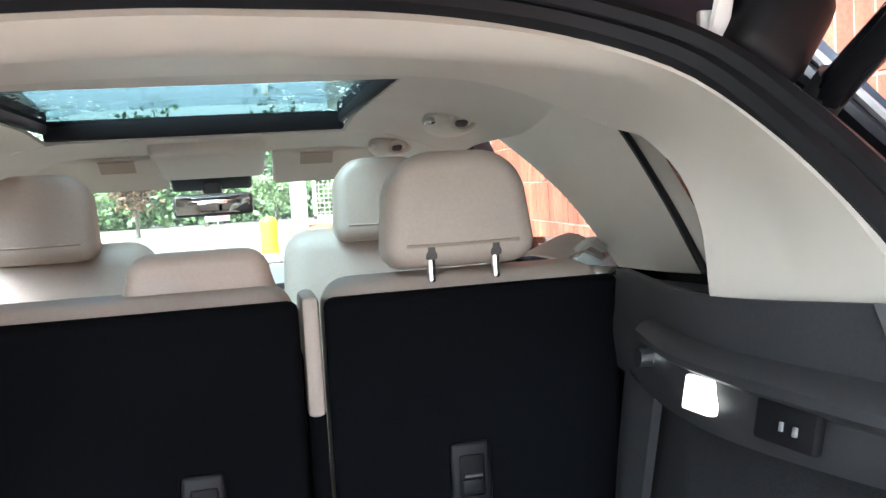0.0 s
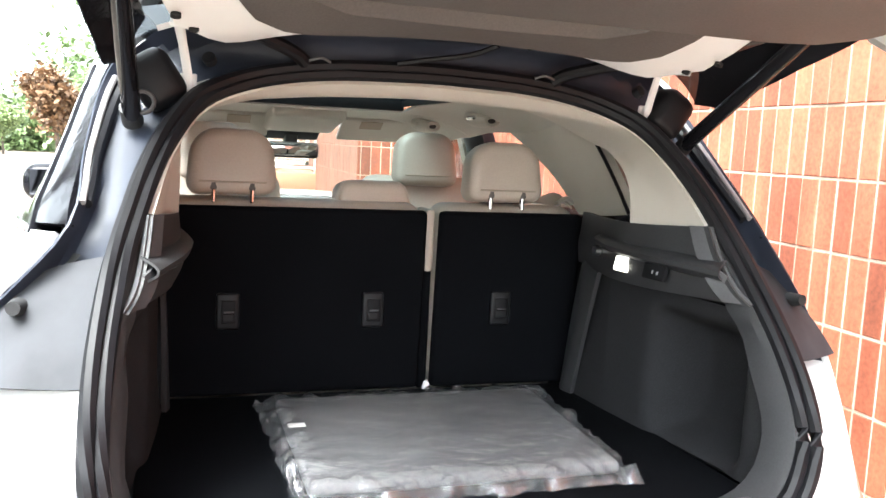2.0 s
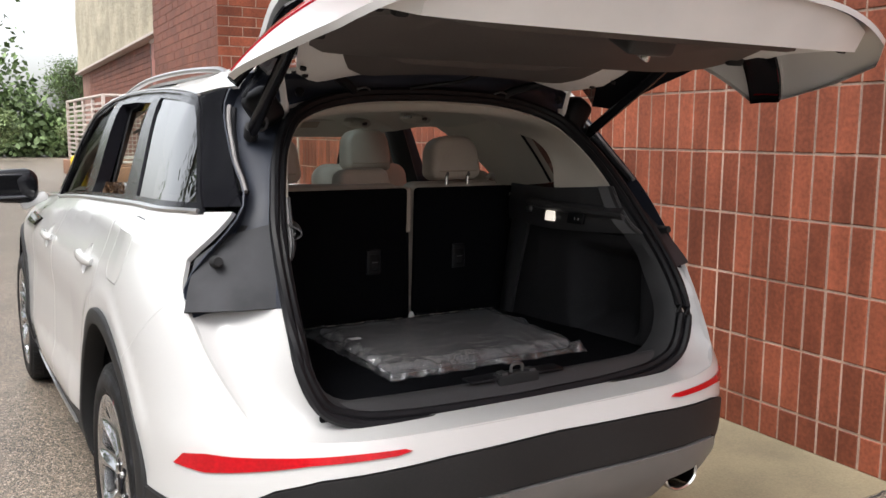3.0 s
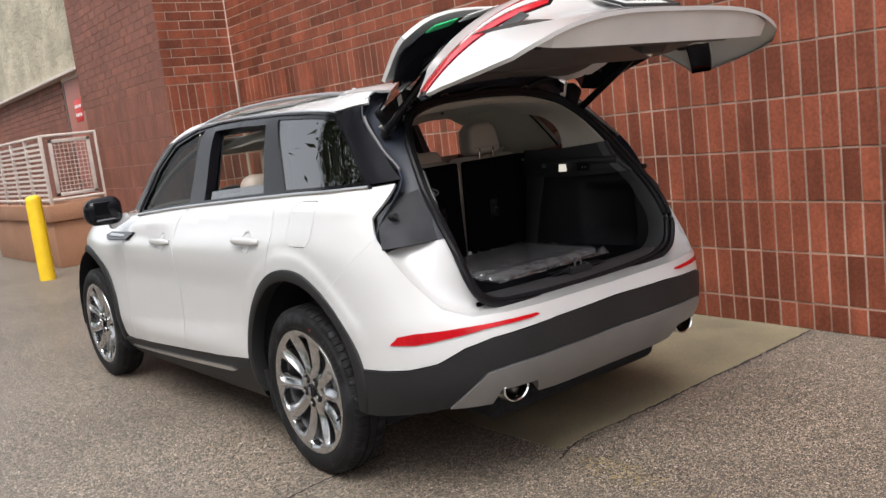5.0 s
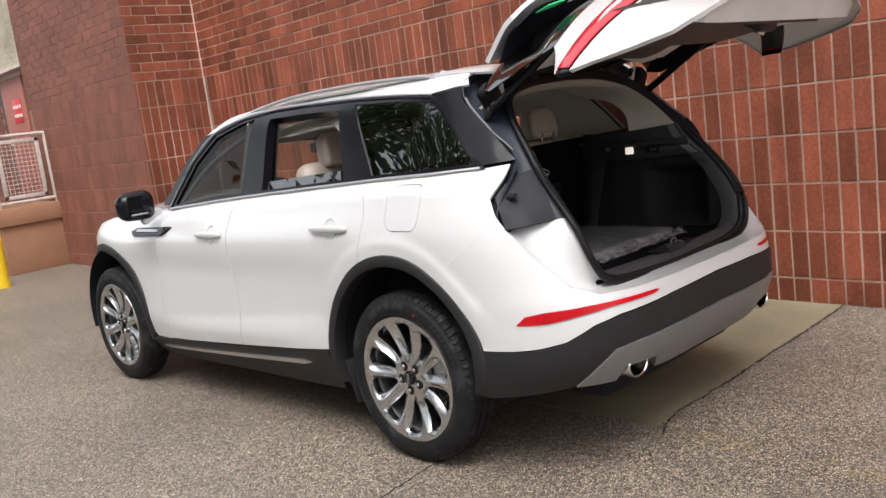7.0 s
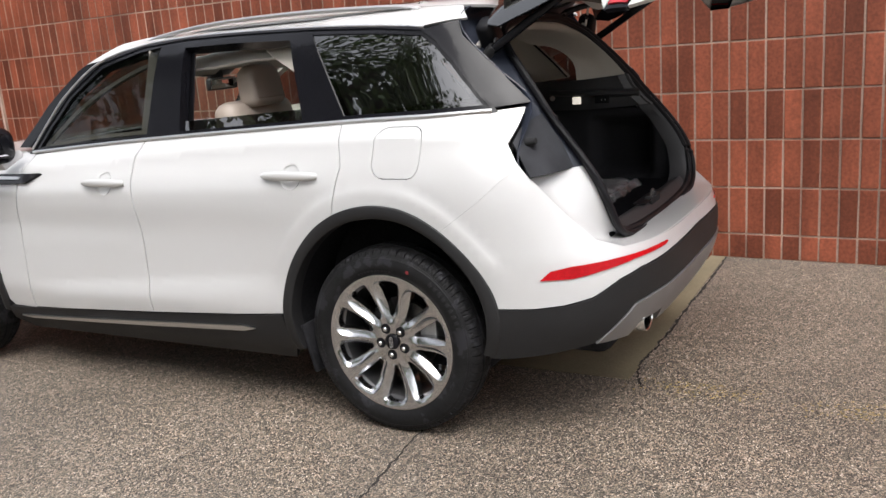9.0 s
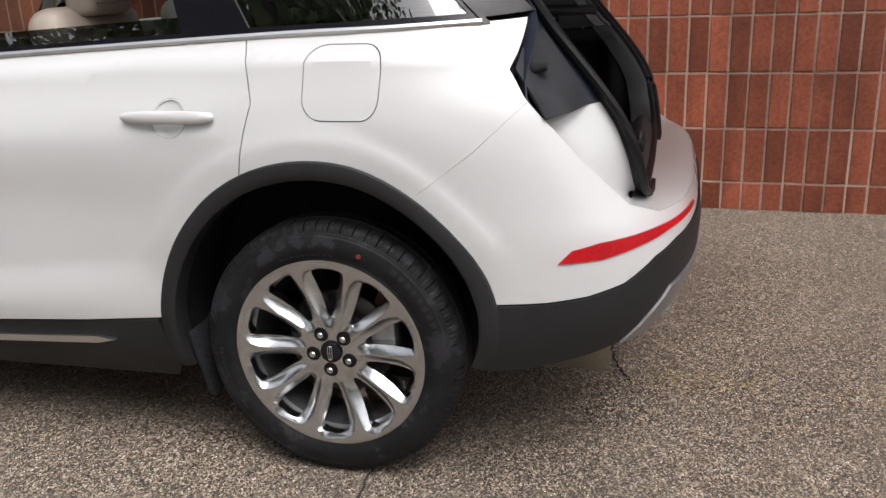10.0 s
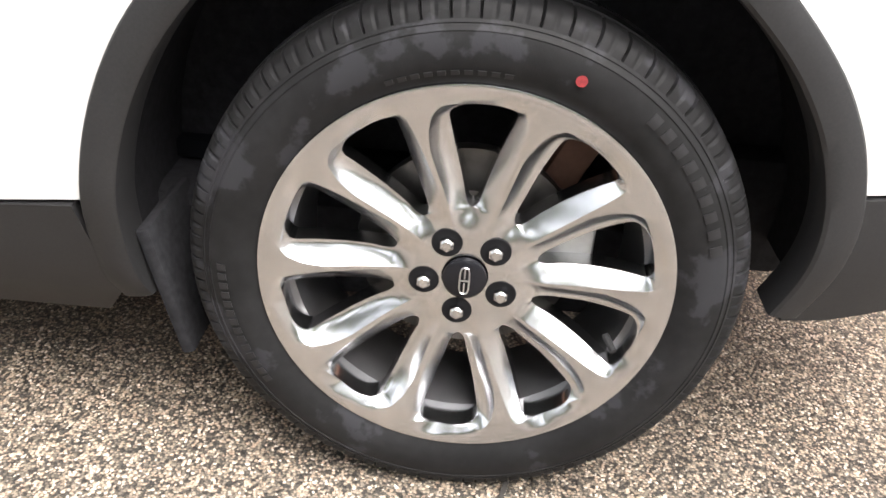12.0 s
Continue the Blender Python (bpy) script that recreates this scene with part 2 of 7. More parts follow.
FELT = material("grey_felt", (0.0155, 0.0155, 0.0172), 0.95, grain=(350, 0.3), mottle=(6, 0.12), bump=(700, 0.3, 0.001), spec=0.2)
RED_LENS = material("red_lens", (0.45, 0.008, 0.018), 0.12, coat=0.8, mottle=(40, 0.25))
RED_REFLECTOR = material("red_reflector", (0.40, 0.004, 0.009), 0.18, spec=0.3, coat=0.2, grain=(120, 0.16), mottle=(7, 0.2))
CLEAR_LENS = material("clear_ribbed_lens", (0.55, 0.50, 0.50), 0.15, coat=0.6, mottle=(90, 0.3))
PLATE = material("plate_white", (0.75, 0.75, 0.74), 0.4, mottle=(20, 0.04))
INK = material("black_ink", (0.02, 0.02, 0.02), 0.5)
BLUE_INK = material("blue_ink", (0.05, 0.08, 0.2), 0.5)
GREEN = material("green_sticker", (0.03, 0.50, 0.18), 0.5, mottle=(20, 0.05))
CAR_GLASS = glass("clear_car_glass", (0.74, 0.86, 0.80))
TINT_GLASS = glass("tinted_door_glass", (0.18, 0.19, 0.185), base=0.025, rise=0.12)
DARK_GLASS = glass("privacy_glass", (0.075, 0.08, 0.085), base=0.15)
ROOF_GLASS = glass("roof_glass", (0.12, 0.158, 0.165), gloss=0.5, base=0.02, rise=0.1)
# the door mirrors' dark reflection is put into the metal's colour
MIRROR_DARKENED = material("darkened_mirror", (0.10, 0.10, 0.11), 0.05, metal=1.0)
MIRROR = material("mirror", (0.8, 0.8, 0.8), 0.02, metal=1.0)
FRONT_ROOF_GLASS = glass("front_roof_glass", (0.72, 0.80, 0.82), base=0.05, rise=0.4)
CARGO_LIGHT = glow("cargo_light", (1.0, 0.92, 0.80), 0.27)
BRICK = material("brick", (0.188, 0.053, 0.028), 0.6, spec=0.28, grain=(55, 0.22), mottle=(3.2, 0.22), per_object=0.34, bump=(120, 0.25, 0.002), coords="Position", streak=(7, 0.22))
BRICK_FAR = material("brick_joined", (0.188, 0.053, 0.028), 0.6, spec=0.28, grain=(55, 0.22), mottle=(3.2, 0.22), per_island=0.34, bump=(120, 0.25, 0.002), coords="Position", streak=(7, 0.22))
BRICK_BROWN = material("brown_brick_joined", (0.185, 0.070, 0.047), 0.65, spec=0.3, grain=(55, 0.2), mottle=(2.2, 0.2), per_island=0.13, bump=(120, 0.25, 0.002))
MORTAR = material("mortar", (0.29, 0.21, 0.165), 0.9, grain=(90, 0.2), mottle=(1.6, 0.42), bump=(200, 0.3, 0.002), coords="Position", streak=(5, 0.3))
MORTAR_BROWN = material("tinted_mortar", (0.27, 0.155, 0.12), 0.9, grain=(90, 0.2), mottle=(2.5, 0.25))
CAULK = material("caulk", (0.55, 0.42, 0.36), 0.7, mottle=(10, 0.15))
CONCRETE = material("rough_concrete", (0.40, 0.36, 0.27), 0.9, grain=(30, 0.2), mottle=(1.6, 0.22), bump=(18, 0.8, 0.03))
SLAB = material("stained_concrete", (0.168, 0.140, 0.088), 0.85, grain=(120, 0.15), mottle=(1.3, 0.35), bump=(180, 0.2, 0.002))
STOOP = material("painted_concrete", (0.30, 0.150, 0.085), 0.8, grain=(60, 0.08), mottle=(2.0, 0.12))
RAIL = material("painted_rail", (0.50, 0.44, 0.40), 0.6, mottle=(12, 0.12))
YELLOW = material("yellow_paint", (0.80, 0.53, 0.015), 0.5, mottle=(8, 0.08), grain=(90, 0.06))
DOOR_RED = material("door_paint", (0.33, 0.11, 0.08), 0.55, mottle=(4, 0.08))
SIGN_RED = material("sign_red", (0.62, 0.03, 0.03), 0.45)
WHITE = material("sign_white", (0.75, 0.75, 0.75), 0.5)
CRACK = material("crack_shadow", (0.03, 0.027, 0.024), 0.95, mottle=(40, 0.3))
YELLOW_WORN = material("worn_yellow", (0.30, 0.23, 0.10), 0.9, grain=(120, 0.5), mottle=(14, 0.4))
ASPHALT = ground_material("aggregate_asphalt", (0.034, 0.030, 0.025), (0.55, 0.483, 0.402), 205, 0.18)
BARK = material("bark", (0.085, 0.065, 0.05), 0.9, grain=(30, 0.3), mottle=(5, 0.3), bump=(40, 0.8, 0.02))
LEAF = material("leaves", (0.10, 0.15, 0.055), 0.55, per_island=0.5)
LEAF_RED = material("red_leaves", (0.14, 0.075, 0.035), 0.6, per_island=0.5)
LEAF_LIGHT = material("light_leaves", (0.15, 0.20, 0.08), 0.55, per_island=0.45)
CLEAR_FILM = bpy.data.materials.new("clear_film")


def film_material(m):
    m.use_nodes = True
    nt = m.node_tree
    nt.nodes.remove(nt.nodes["Principled BSDF"])
    tr, gl, mx = nt.nodes.new("ShaderNodeBsdfTransparent"), nt.nodes.new("ShaderNodeBsdfGlossy"), nt.nodes.new("ShaderNodeMixShader")
    fr, pw, ma = nt.nodes.new("ShaderNodeLayerWeight"), nt.nodes.new("ShaderNodeMath"), nt.nodes.new("ShaderNodeMath")
    fr.inputs["Blend"].default_value = 0.5
    pw.operation, ma.operation = 'POWER', 'MULTIPLY_ADD'
    pw.inputs[1].default_value, ma.inputs[1].default_value, ma.inputs[2].default_value = 2.5, 0.8, 0.15
    tr.inputs["Color"].default_value = (0.93, 0.93, 0.93, 1)
    gl.inputs["Roughness"].default_value = 0.08
    tc, nz, bp = nt.nodes.new("ShaderNodeTexCoord"), nt.nodes.new("ShaderNodeTexNoise"), nt.nodes.new("ShaderNodeBump")
    nz.inputs["Scale"].default_value, nz.inputs["Detail"].default_value = 26, 7
    bp.inputs["Strength"].default_value, bp.inputs["Distance"].default_value = 0.9, 0.012
    nt.links.new(tc.outputs["Object"], nz.inputs["Vector"])
    nt.links.new(nz.outputs["Fac"], bp.inputs["Height"])
    nt.links.new(bp.outputs[0], gl.inputs["Normal"])
    nt.links.new(fr.outputs["Facing"], pw.inputs[0])
    nt.links.new(pw.outputs[0], ma.inputs[0])
    nt.links.new(ma.outputs[0], mx.inputs[0])
    nt.links.new(tr.outputs[0], mx.inputs[1])
    nt.links.new(gl.outputs[0], mx.inputs[2])
    hz, m2 = nt.nodes.new("ShaderNodeBsdfDiffuse"), nt.nodes.new("ShaderNodeMixShader")
    hz.inputs["Color"].default_value = (0.62, 0.63, 0.66, 1)
    m2.inputs[0].default_value = 0.085
    nt.links.new(mx.outputs[0], m2.inputs[1])
    nt.links.new(hz.outputs[0], m2.inputs[2])
    nt.links.new(m2.outputs[0], nt.nodes["Material Output"].inputs["Surface"])


film_material(CLEAR_FILM)


# ---- shape tools ----
def mesh_object(name, verts, faces, mat, parent=None, label="", smooth=True, sharp=30):
    me = bpy.data.meshes.new(name)
    me.from_pydata([tuple(v) for v in verts], [], [tuple(f) for f in faces])
    me.update()
    me.materials.append(mat)
    if smooth:
        me.polygons.foreach_set("use_smooth", [True] * len(me.polygons))
        me.set_sharp_from_angle(angle=radians(sharp))
    ob = new(name, me)
    if parent:
        ob.parent = parent
    return tagged(ob, label)


def part(name, bm, mat, parent=None, label="", smooth=True, sharp=30):
    """Links a bmesh as one mesh object under a thing or a part."""
    bmesh.ops.recalc_face_normals(bm, faces=bm.faces)
    me = bpy.data.meshes.new(name)
    bm.to_mesh(me)
    bm.free()
    me.materials.append(mat)
    if smooth:
        me.polygons.foreach_set("use_smooth", [True] * len(me.polygons))
        me.set_sharp_from_angle(angle=radians(sharp))
    ob = new(name, me)
    if parent:
        ob.parent = parent
    return tagged(ob, label)


def thing(name, label, category, at=(0, 0, 0), kind="", group=""):
    ob = new(name)
    ob.location = at
    return tagged(ob, label, category, group, kind)


def box(size, at=(0, 0, 0), bevel=0.0, turn=None, segments=2, bm=None, taper=None):
    """A box in a bmesh, bevelled; taper(v) may move each corner first."""
    one = bmesh.new()
    bmesh.ops.create_cube(one, size=1.0)
    for v in one.verts:
        v.co = Vector((v.co.x * size[0], v.co.y * size[1], v.co.z * size[2]))
        if taper:
            v.co = Vector(taper(v.co))
    if bevel:
        bmesh.ops.bevel(one, geom=one.edges[:], offset=bevel, segments=segments, profile=0.5, affect='EDGES')
    m = Matrix.Translation(at) @ (turn.to_4x4() if turn else Matrix())
    bmesh.ops.transform(one, matrix=m, verts=one.verts)
    if bm is None:
        return one
    me = bpy.data.meshes.new("tmp")
    one.to_mesh(me)
    one.free()
    bm.from_mesh(me)
    bpy.data.meshes.remove(me)
    return bm


def rod(a, b, r, n=12, r2=None, bm=None):
    bm = bm or bmesh.new()
    a, b = Vector(a), Vector(b)
    d = b - a
    m = Matrix.Translation((a + b) / 2) @ d.to_track_quat('Z', 'Y').to_matrix().to_4x4()
    bmesh.ops.create_cone(bm, cap_ends=True, segments=n, radius1=r, radius2=r if r2 is None else r2, depth=d.length, matrix=m)
    return bm


def spline(pts, n, closed=False):
    """Catmull-Rom through the points, n points in all, evenly by length."""
    p = [np.array(q, float) for q in pts]
    if closed:
        p = [p[-1]] + p + [p[0], p[1]]
    else:
        p = [2 * p[0] - p[1]] + p + [2 * p[-1] - p[-2]]
    out = []
    for i in range(1, len(p) - 2):
        for k in range(16):
            t = k / 16
            out.append(0.5 * (2 * p[i] + (p[i + 1] - p[i - 1]) * t + (2 * p[i - 1] - 5 * p[i] + 4 * p[i + 1] - p[i + 2]) * t * t + (3 * p[i] - p[i - 1] - 3 * p[i + 1] + p[i + 2]) * t ** 3))
    out.append(p[-2])
    out = np.array(out)
    d = np.concatenate([[0], np.cumsum(np.linalg.norm(np.diff(out, axis=0), axis=1))])
    w = np.linspace(0, d[-1], n + (1 if closed else 0))
    if closed:
        w = w[:-1]
    return np.stack([np.interp(w, d, out[:, k]) for k in range(out.shape[1])], -1)


def tube(pts, r, n=8, closed=False, samples=60, squash=1.0, bm=None):
    """A round bar swept along a smooth line."""
    c = spline(pts, samples, closed)
    bm = bm or bmesh.new()
    rings = []
    m = len(c)
    for i in range(m):
        a, b = c[(i - 1) % m if closed else max(i - 1, 0)], c[(i + 1) % m if closed else min(i + 1, m - 1)]
        t = Vector(b - a).normalized()
        u = t.cross(Vector((0.13, 0.31, 0.94))).normalized()
        v = t.cross(u)
        rings.append([bm.verts.new(Vector(c[i]) + r * (math.cos(6.28319 * k / n) * u + squash * math.sin(6.28319 * k / n) * v)) for k in range(n)])
    for i in range(m if closed else m - 1):
        for k in range(n):
            bm.faces.new((rings[i][k], rings[i][(k + 1) % n], rings[(i + 1) % m][(k + 1) % n], rings[(i + 1) % m][k]))
    if not closed:
        bm.faces.new(rings[0][::-1])
        bm.faces.new(rings[-1])
    return bm


def patch(rows, nu=16, nv=16, thick=0.0, flip=False):
    """A smooth sheet through rows of points, as verts and faces; thick gives it a back."""
    r = [spline(x, nu) for x in rows]
    g = np.stack([spline([row[i] for row in r], nv) for i in range(nu)], 0) if len(r) > 1 else None
    return sheet(g, thick, flip)


def sheet(g, thick=0.0, flip=False):
    nu, nv = g.shape[:2]
    nrm = np.cross(np.gradient(g, axis=0), np.gradient(g, axis=1))
    nrm /= np.linalg.norm(nrm, axis=-1, keepdims=True) + 1e-12
    if flip:
        nrm = -nrm
    verts = list(g.reshape(-1, 3))
    idx = lambda i, j: i * nv + j
    faces = []
    for i in range(nu - 1):
        for j in range(nv - 1):
            f = (idx(i, j), idx(i + 1, j), idx(i + 1, j + 1), idx(i, j + 1))
            faces.append(f[::-1] if flip else f)
    if thick:
        o = len(verts)
        verts += list((g - nrm * thick).reshape(-1, 3))
        faces += [tuple(o + k for k in f[::-1]) for f in faces[:]]
        rim = [idx(i, 0) for i in range(nu)] + [idx(nu - 1, j) for j in range(1, nv)] + [idx(i, nv - 1) for i in range(nu - 2, -1, -1)] + [idx(0, j) for j in range(nv - 2, 0, -1)]
        for a, b in zip(rim, rim[1:] + rim[:1]):
            f = (b, a, o + a, o + b)
            faces.append(f[::-1] if flip else f)
    return verts, faces


def mirrored(verts, faces):
    return [(-v[0], v[1], v[2]) for v in verts], [tuple(f[::-1]) for f in faces]


def lathe(profile, n, axis_at=(0, 0, 0), wobble=None):
    """Turns (radius, depth) pairs about the x axis, depth to -x being outward."""
    verts, faces = [], []
    m = len(profile)
    for i in range(n):
        a = 2 * math.pi * i / n
        for k, (r, d) in enumerate(profile):
            rr, dd = wobble(i, k, r, d) if wobble else (r, d)
            verts.append((axis_at[0] + dd, axis_at[1] + rr * math.cos(a), axis_at[2] + rr * math.sin(a)))
    for i in range(n):
        for k in range(m - 1):
            a, b = i * m + k, ((i + 1) % n) * m + k
            faces.append((a, b, b + 1, a + 1))
    return verts, faces


# ---- the car's skin ----
PROFILE = [(.18, .78), (.25, .85), (.32, .895), (.45, .918), (.60, .913), (.75, .912), (.88, .922), (.96, .920), (1.02, .900), (1.08, .858), (1.13, .815), (1.17, .785), (1.20, .772), (1.30, .735), (1.42, .69), (1.50, .652), (1.55, .605), (1.59, .50), (1.612, .30), (1.618, 0)]
REAR = [(.18, -.66), (.26, -.76), (.34, -.84), (.42, -.90), (.50, -.935), (.60, -.945), (.68, -.935), (.74, -.91), (.85, -.875), (.95, -.85), (1.03, -.85), (1.07, -.87), (1.13, -.865), (1.20, -.83), (1.25, -.79), (1.40, -.655), (1.50, -.56), (1.56, -.48), (1.60, -.40), (1.618, -.30)]
Y_REAR, Y_FRONT = -0.10, 2.35


def eased(table, z):
    a, b = [t[0] for t in table], [t[1] for t in table]
    return (np.interp(z - .02, a, b) + 2 * np.interp(z, a, b) + np.interp(z + .02, a, b)) / 4


def skin(s, z):
    """A place on the left half of the body: s runs along the side (as y) and round the rear to its middle at -1.5; z is the height."""
    s, z = np.asarray(s, float), np.asarray(z, float)
    k = np.clip((z - .75) / .3, 0, 1) * np.clip((1.62 - z) / .4, 0, 1)
    w = eased(PROFILE, z + 0.06 * (np.clip(s, Y_REAR, Y_FRONT) - .2) * k)
    w = w - 0.03 * np.clip((s - 1.2) / 1.6, 0, 1) ** 2 * np.clip((z - .5) / .4, 0, 1)
    n = np.interp(z, [.7, 1.1], [3.5, 2.3])
    b = -(eased(REAR, z) - Y_REAR)
    th = np.clip((Y_REAR - s) / 1.4, 0, 1) * np.pi / 2
    r = (np.abs(np.cos(th)) ** n + np.abs(np.sin(th)) ** n) ** (-1 / n)
    x = -w * np.where(s < Y_REAR, r * np.cos(th), 1)
    y = np.where(s < Y_REAR, Y_REAR - b * r * np.sin(th), s)
    tf = np.clip((s - Y_FRONT) / 1.6, 0, 1) * np.pi / 2
    rf = (np.abs(np.cos(tf)) ** 2.5 + np.abs(np.sin(tf)) ** 2.5) ** (-1 / 2.5)
    x = np.where(s > Y_FRONT, -w * rf * np.cos(tf), x)
    y = np.where(s > Y_FRONT, Y_FRONT + 1.27 * rf * np.sin(tf), y)
    x = x * (1 - .055 * np.clip((-.05 - y) / .30, 0, 1) * np.clip((z - 1.24) / .22, 0, 1))
    return np.stack([x, y, z + 0 * x], -1)


def skin_normal(s, z):
    e = 0.012
    du = skin(np.maximum(s - e, -1.5), z) - skin(s + e, z)
    dz = skin(s, z + e) - skin(s, z - e)
    n = np.cross(du, dz)
    n = n / (np.linalg.norm(n, axis=-1, keepdims=True) + 1e-12)
    flip = np.where((n[..., 0:1] > 0.2) | ((np.abs(n[..., 0:1]) <= 0.2) & (n[..., 1:2] > 0) & (np.asarray(s)[..., None] < 0)), -1, 1)
    return n * flip


def inside(p, poly):
    """Which of the points p lie inside the outline."""
    x, y = p[:, 0], p[:, 1]
    q = np.asarray(poly)
    r = np.roll(q, -1, 0)
    c = np.zeros(len(p), bool)
    for (x0, y0), (x1, y1) in zip(q, r):
        if y0 != y1:
            c ^= ((y0 > y) != (y1 > y)) & (x < (x1 - x0) * (y - y0) / (y1 - y0) + x0)
    return c


def arc(cx, cz, r, a0, a1, n):
    return [(cx + r * math.cos(radians(a0 + (a1 - a0) * i / (n - 1))), cz + r * math.sin(radians(a0 + (a1 - a0) * i / (n - 1)))) for i in range(n)]


def rounded(x0, z0, x1, z1, r, n=6):
    return arc(x1 - r, z1 - r, r, 0, 90, n) + arc(x0 + r, z1 - r, r, 90, 180, n) + arc(x0 + r, z0 + r, r, 180, 270, n) + arc(x1 - r, z0 + r, r, 270, 360, n)


def inset(poly, d):
    """The outline drawn in by d metres."""
    q = np.asarray(poly, float)
    area = 0.5 * np.sum(q[:, 0] * np.roll(q[:, 1], -1) - np.roll(q[:, 0], -1) * q[:, 1])
    e0, e1 = q - np.roll(q, 1, 0), np.roll(q, -1, 0) - q
    n0 = np.stack([-e0[:, 1], e0[:, 0]], -1) / (np.linalg.norm(e0, axis=1, keepdims=True) + 1e-9)
    n1 = np.stack([-e1[:, 1], e1[:, 0]], -1) / (np.linalg.norm(e1, axis=1, keepdims=True) + 1e-9)
    m = n0 + n1
    m = m / np.maximum((m * m).sum(1, keepdims=True), 0.6) * 2
    return [tuple(v) for v in q + m * d * (1 if area > 0 else -1)]


def panel(poly, holes=(), out=0.0, depth=0.014, step=0.045, surface=None, gap=0.0, keep_middle=True, shape=None, lines=()):
    """A sheet of the skin cut to an outline in (s, z), lifted by out and turned in at its edges by depth. shape(s, z) adds relief, lines are its creases."""
    loops = [inset(poly, gap) if gap else poly] + list(holes)
    if gap and keep_middle:
        loops[0] = [(-1.5, b[1]) if a[0] <= -1.499 else b for a, b in zip(poly, loops[0])]
    pts, edges, rings = [], [], []
    for lp in loops:
        ring = []
        for (a, b) in zip(lp, list(lp[1:]) + [lp[0]]):
            n = max(1, int(math.ceil(math.hypot(b[0] - a[0], b[1] - a[1]) / (step * 0.7))))
            ring += [(a[0] + (b[0] - a[0]) * i / n, a[1] + (b[1] - a[1]) * i / n) for i in range(n)]
        o = len(pts)
        pts += ring
        edges += [(o + i, o + (i + 1) % len(ring)) for i in range(len(ring))]
        rings.append(ring)
    rim = np.array(pts)
    for ln in lines:
        run = []
        for a, b in zip(ln, ln[1:]):
            n = max(1, int(math.ceil(math.hypot(b[0] - a[0], b[1] - a[1]) / (step * 0.7))))
            run += [(a[0] + (b[0] - a[0]) * i / n, a[1] + (b[1] - a[1]) * i / n) for i in range(n)]
        ok = inside(np.array(run), rings[0])
        for h in rings[1:]:
            ok &= ~inside(np.array(run), h)
        last = None
        for p, k in zip(run, ok):
            if k and np.min(np.hypot(rim[:, 0] - p[0], rim[:, 1] - p[1])) > step * 0.35:
                pts.append(p)
                if last is not None:
                    edges.append((last, len(pts) - 1))
                last = len(pts) - 1
            else:
                last = None
    lo, hi = np.min(rings[0], 0), np.max(rings[0], 0)
    gx, gz = np.meshgrid(np.arange(lo[0] + step / 2, hi[0], step), np.arange(lo[1] + step / 2, hi[1], step))
    grid = np.stack([gx.ravel(), gz.ravel()], -1)
    if len(grid):
        ok = inside(grid, rings[0])
        for h in rings[1:]:
            ok &= ~inside(grid, h)
        grid = grid[ok]
        bd = np.array(pts)
        grid = grid[[np.min(np.hypot(bd[:, 0] - g[0], bd[:, 1] - g[1])) > step * 0.45 for g in grid]] if len(grid) else grid
        pts += [tuple(g) for g in grid]
    v2, _, tri, _, _, _ = delaunay_2d_cdt([Vector(p) for p in pts], edges, [], 0, 1e-6)
    v2 = np.array([tuple(v) for v in v2])
    tri = [tuple(t) for t in tri]
    mid = np.array([v2[list(t)].mean(0) for t in tri])
    ok = inside(mid, rings[0])
    for h in rings[1:]:
        ok &= ~inside(mid, h)
    leg = v2[[t[1] for t in tri]] - v2[[t[0] for t in tri]], v2[[t[2] for t in tri]] - v2[[t[0] for t in tri]]
    ok &= np.abs(leg[0][:, 0] * leg[1][:, 1] - leg[0][:, 1] * leg[1][:, 0]) > 4e-7
    tri = [t for t, k in zip(tri, ok) if k]
    used = sorted({i for t in tri for i in t})
    ren = {u: i for i, u in enumerate(used)}
    v2 = v2[used]
    tri = [tuple(ren[i] for i in t) for t in tri]
    f = surface or skin
    p3, nr = f(v2[:, 0], v2[:, 1]), skin_normal(v2[:, 0], v2[:, 1])
    lift = out + (shape(v2[:, 0], v2[:, 1]) if shape else 0)
    p3 = p3 + nr * (lift[:, None] if np.ndim(lift) else lift)
    faces = []
    for t in tri:
        a, b, c = p3[t[0]], p3[t[1]], p3[t[2]]
        faces.append(t if np.dot(np.cross(b - a, c - a), nr[t[0]]) > 0 else t[::-1])
    count = {}
    for t in faces:
        for a, b in zip(t, t[1:] + t[:1]):
            count[(a, b)] = 1
    verts = list(p3)
    back = {}
    if depth:
        for (a, b) in list(count):
            if (b, a) not in count and not (v2[a][0] <= -1.4995 and v2[b][0] <= -1.4995):
                for i in (a, b):
                    if i not in back:
                        back[i] = len(verts)
                        verts.append(p3[i] - nr[i] * depth)
                faces.append((b, a, back[a], back[b]))
    return verts, faces


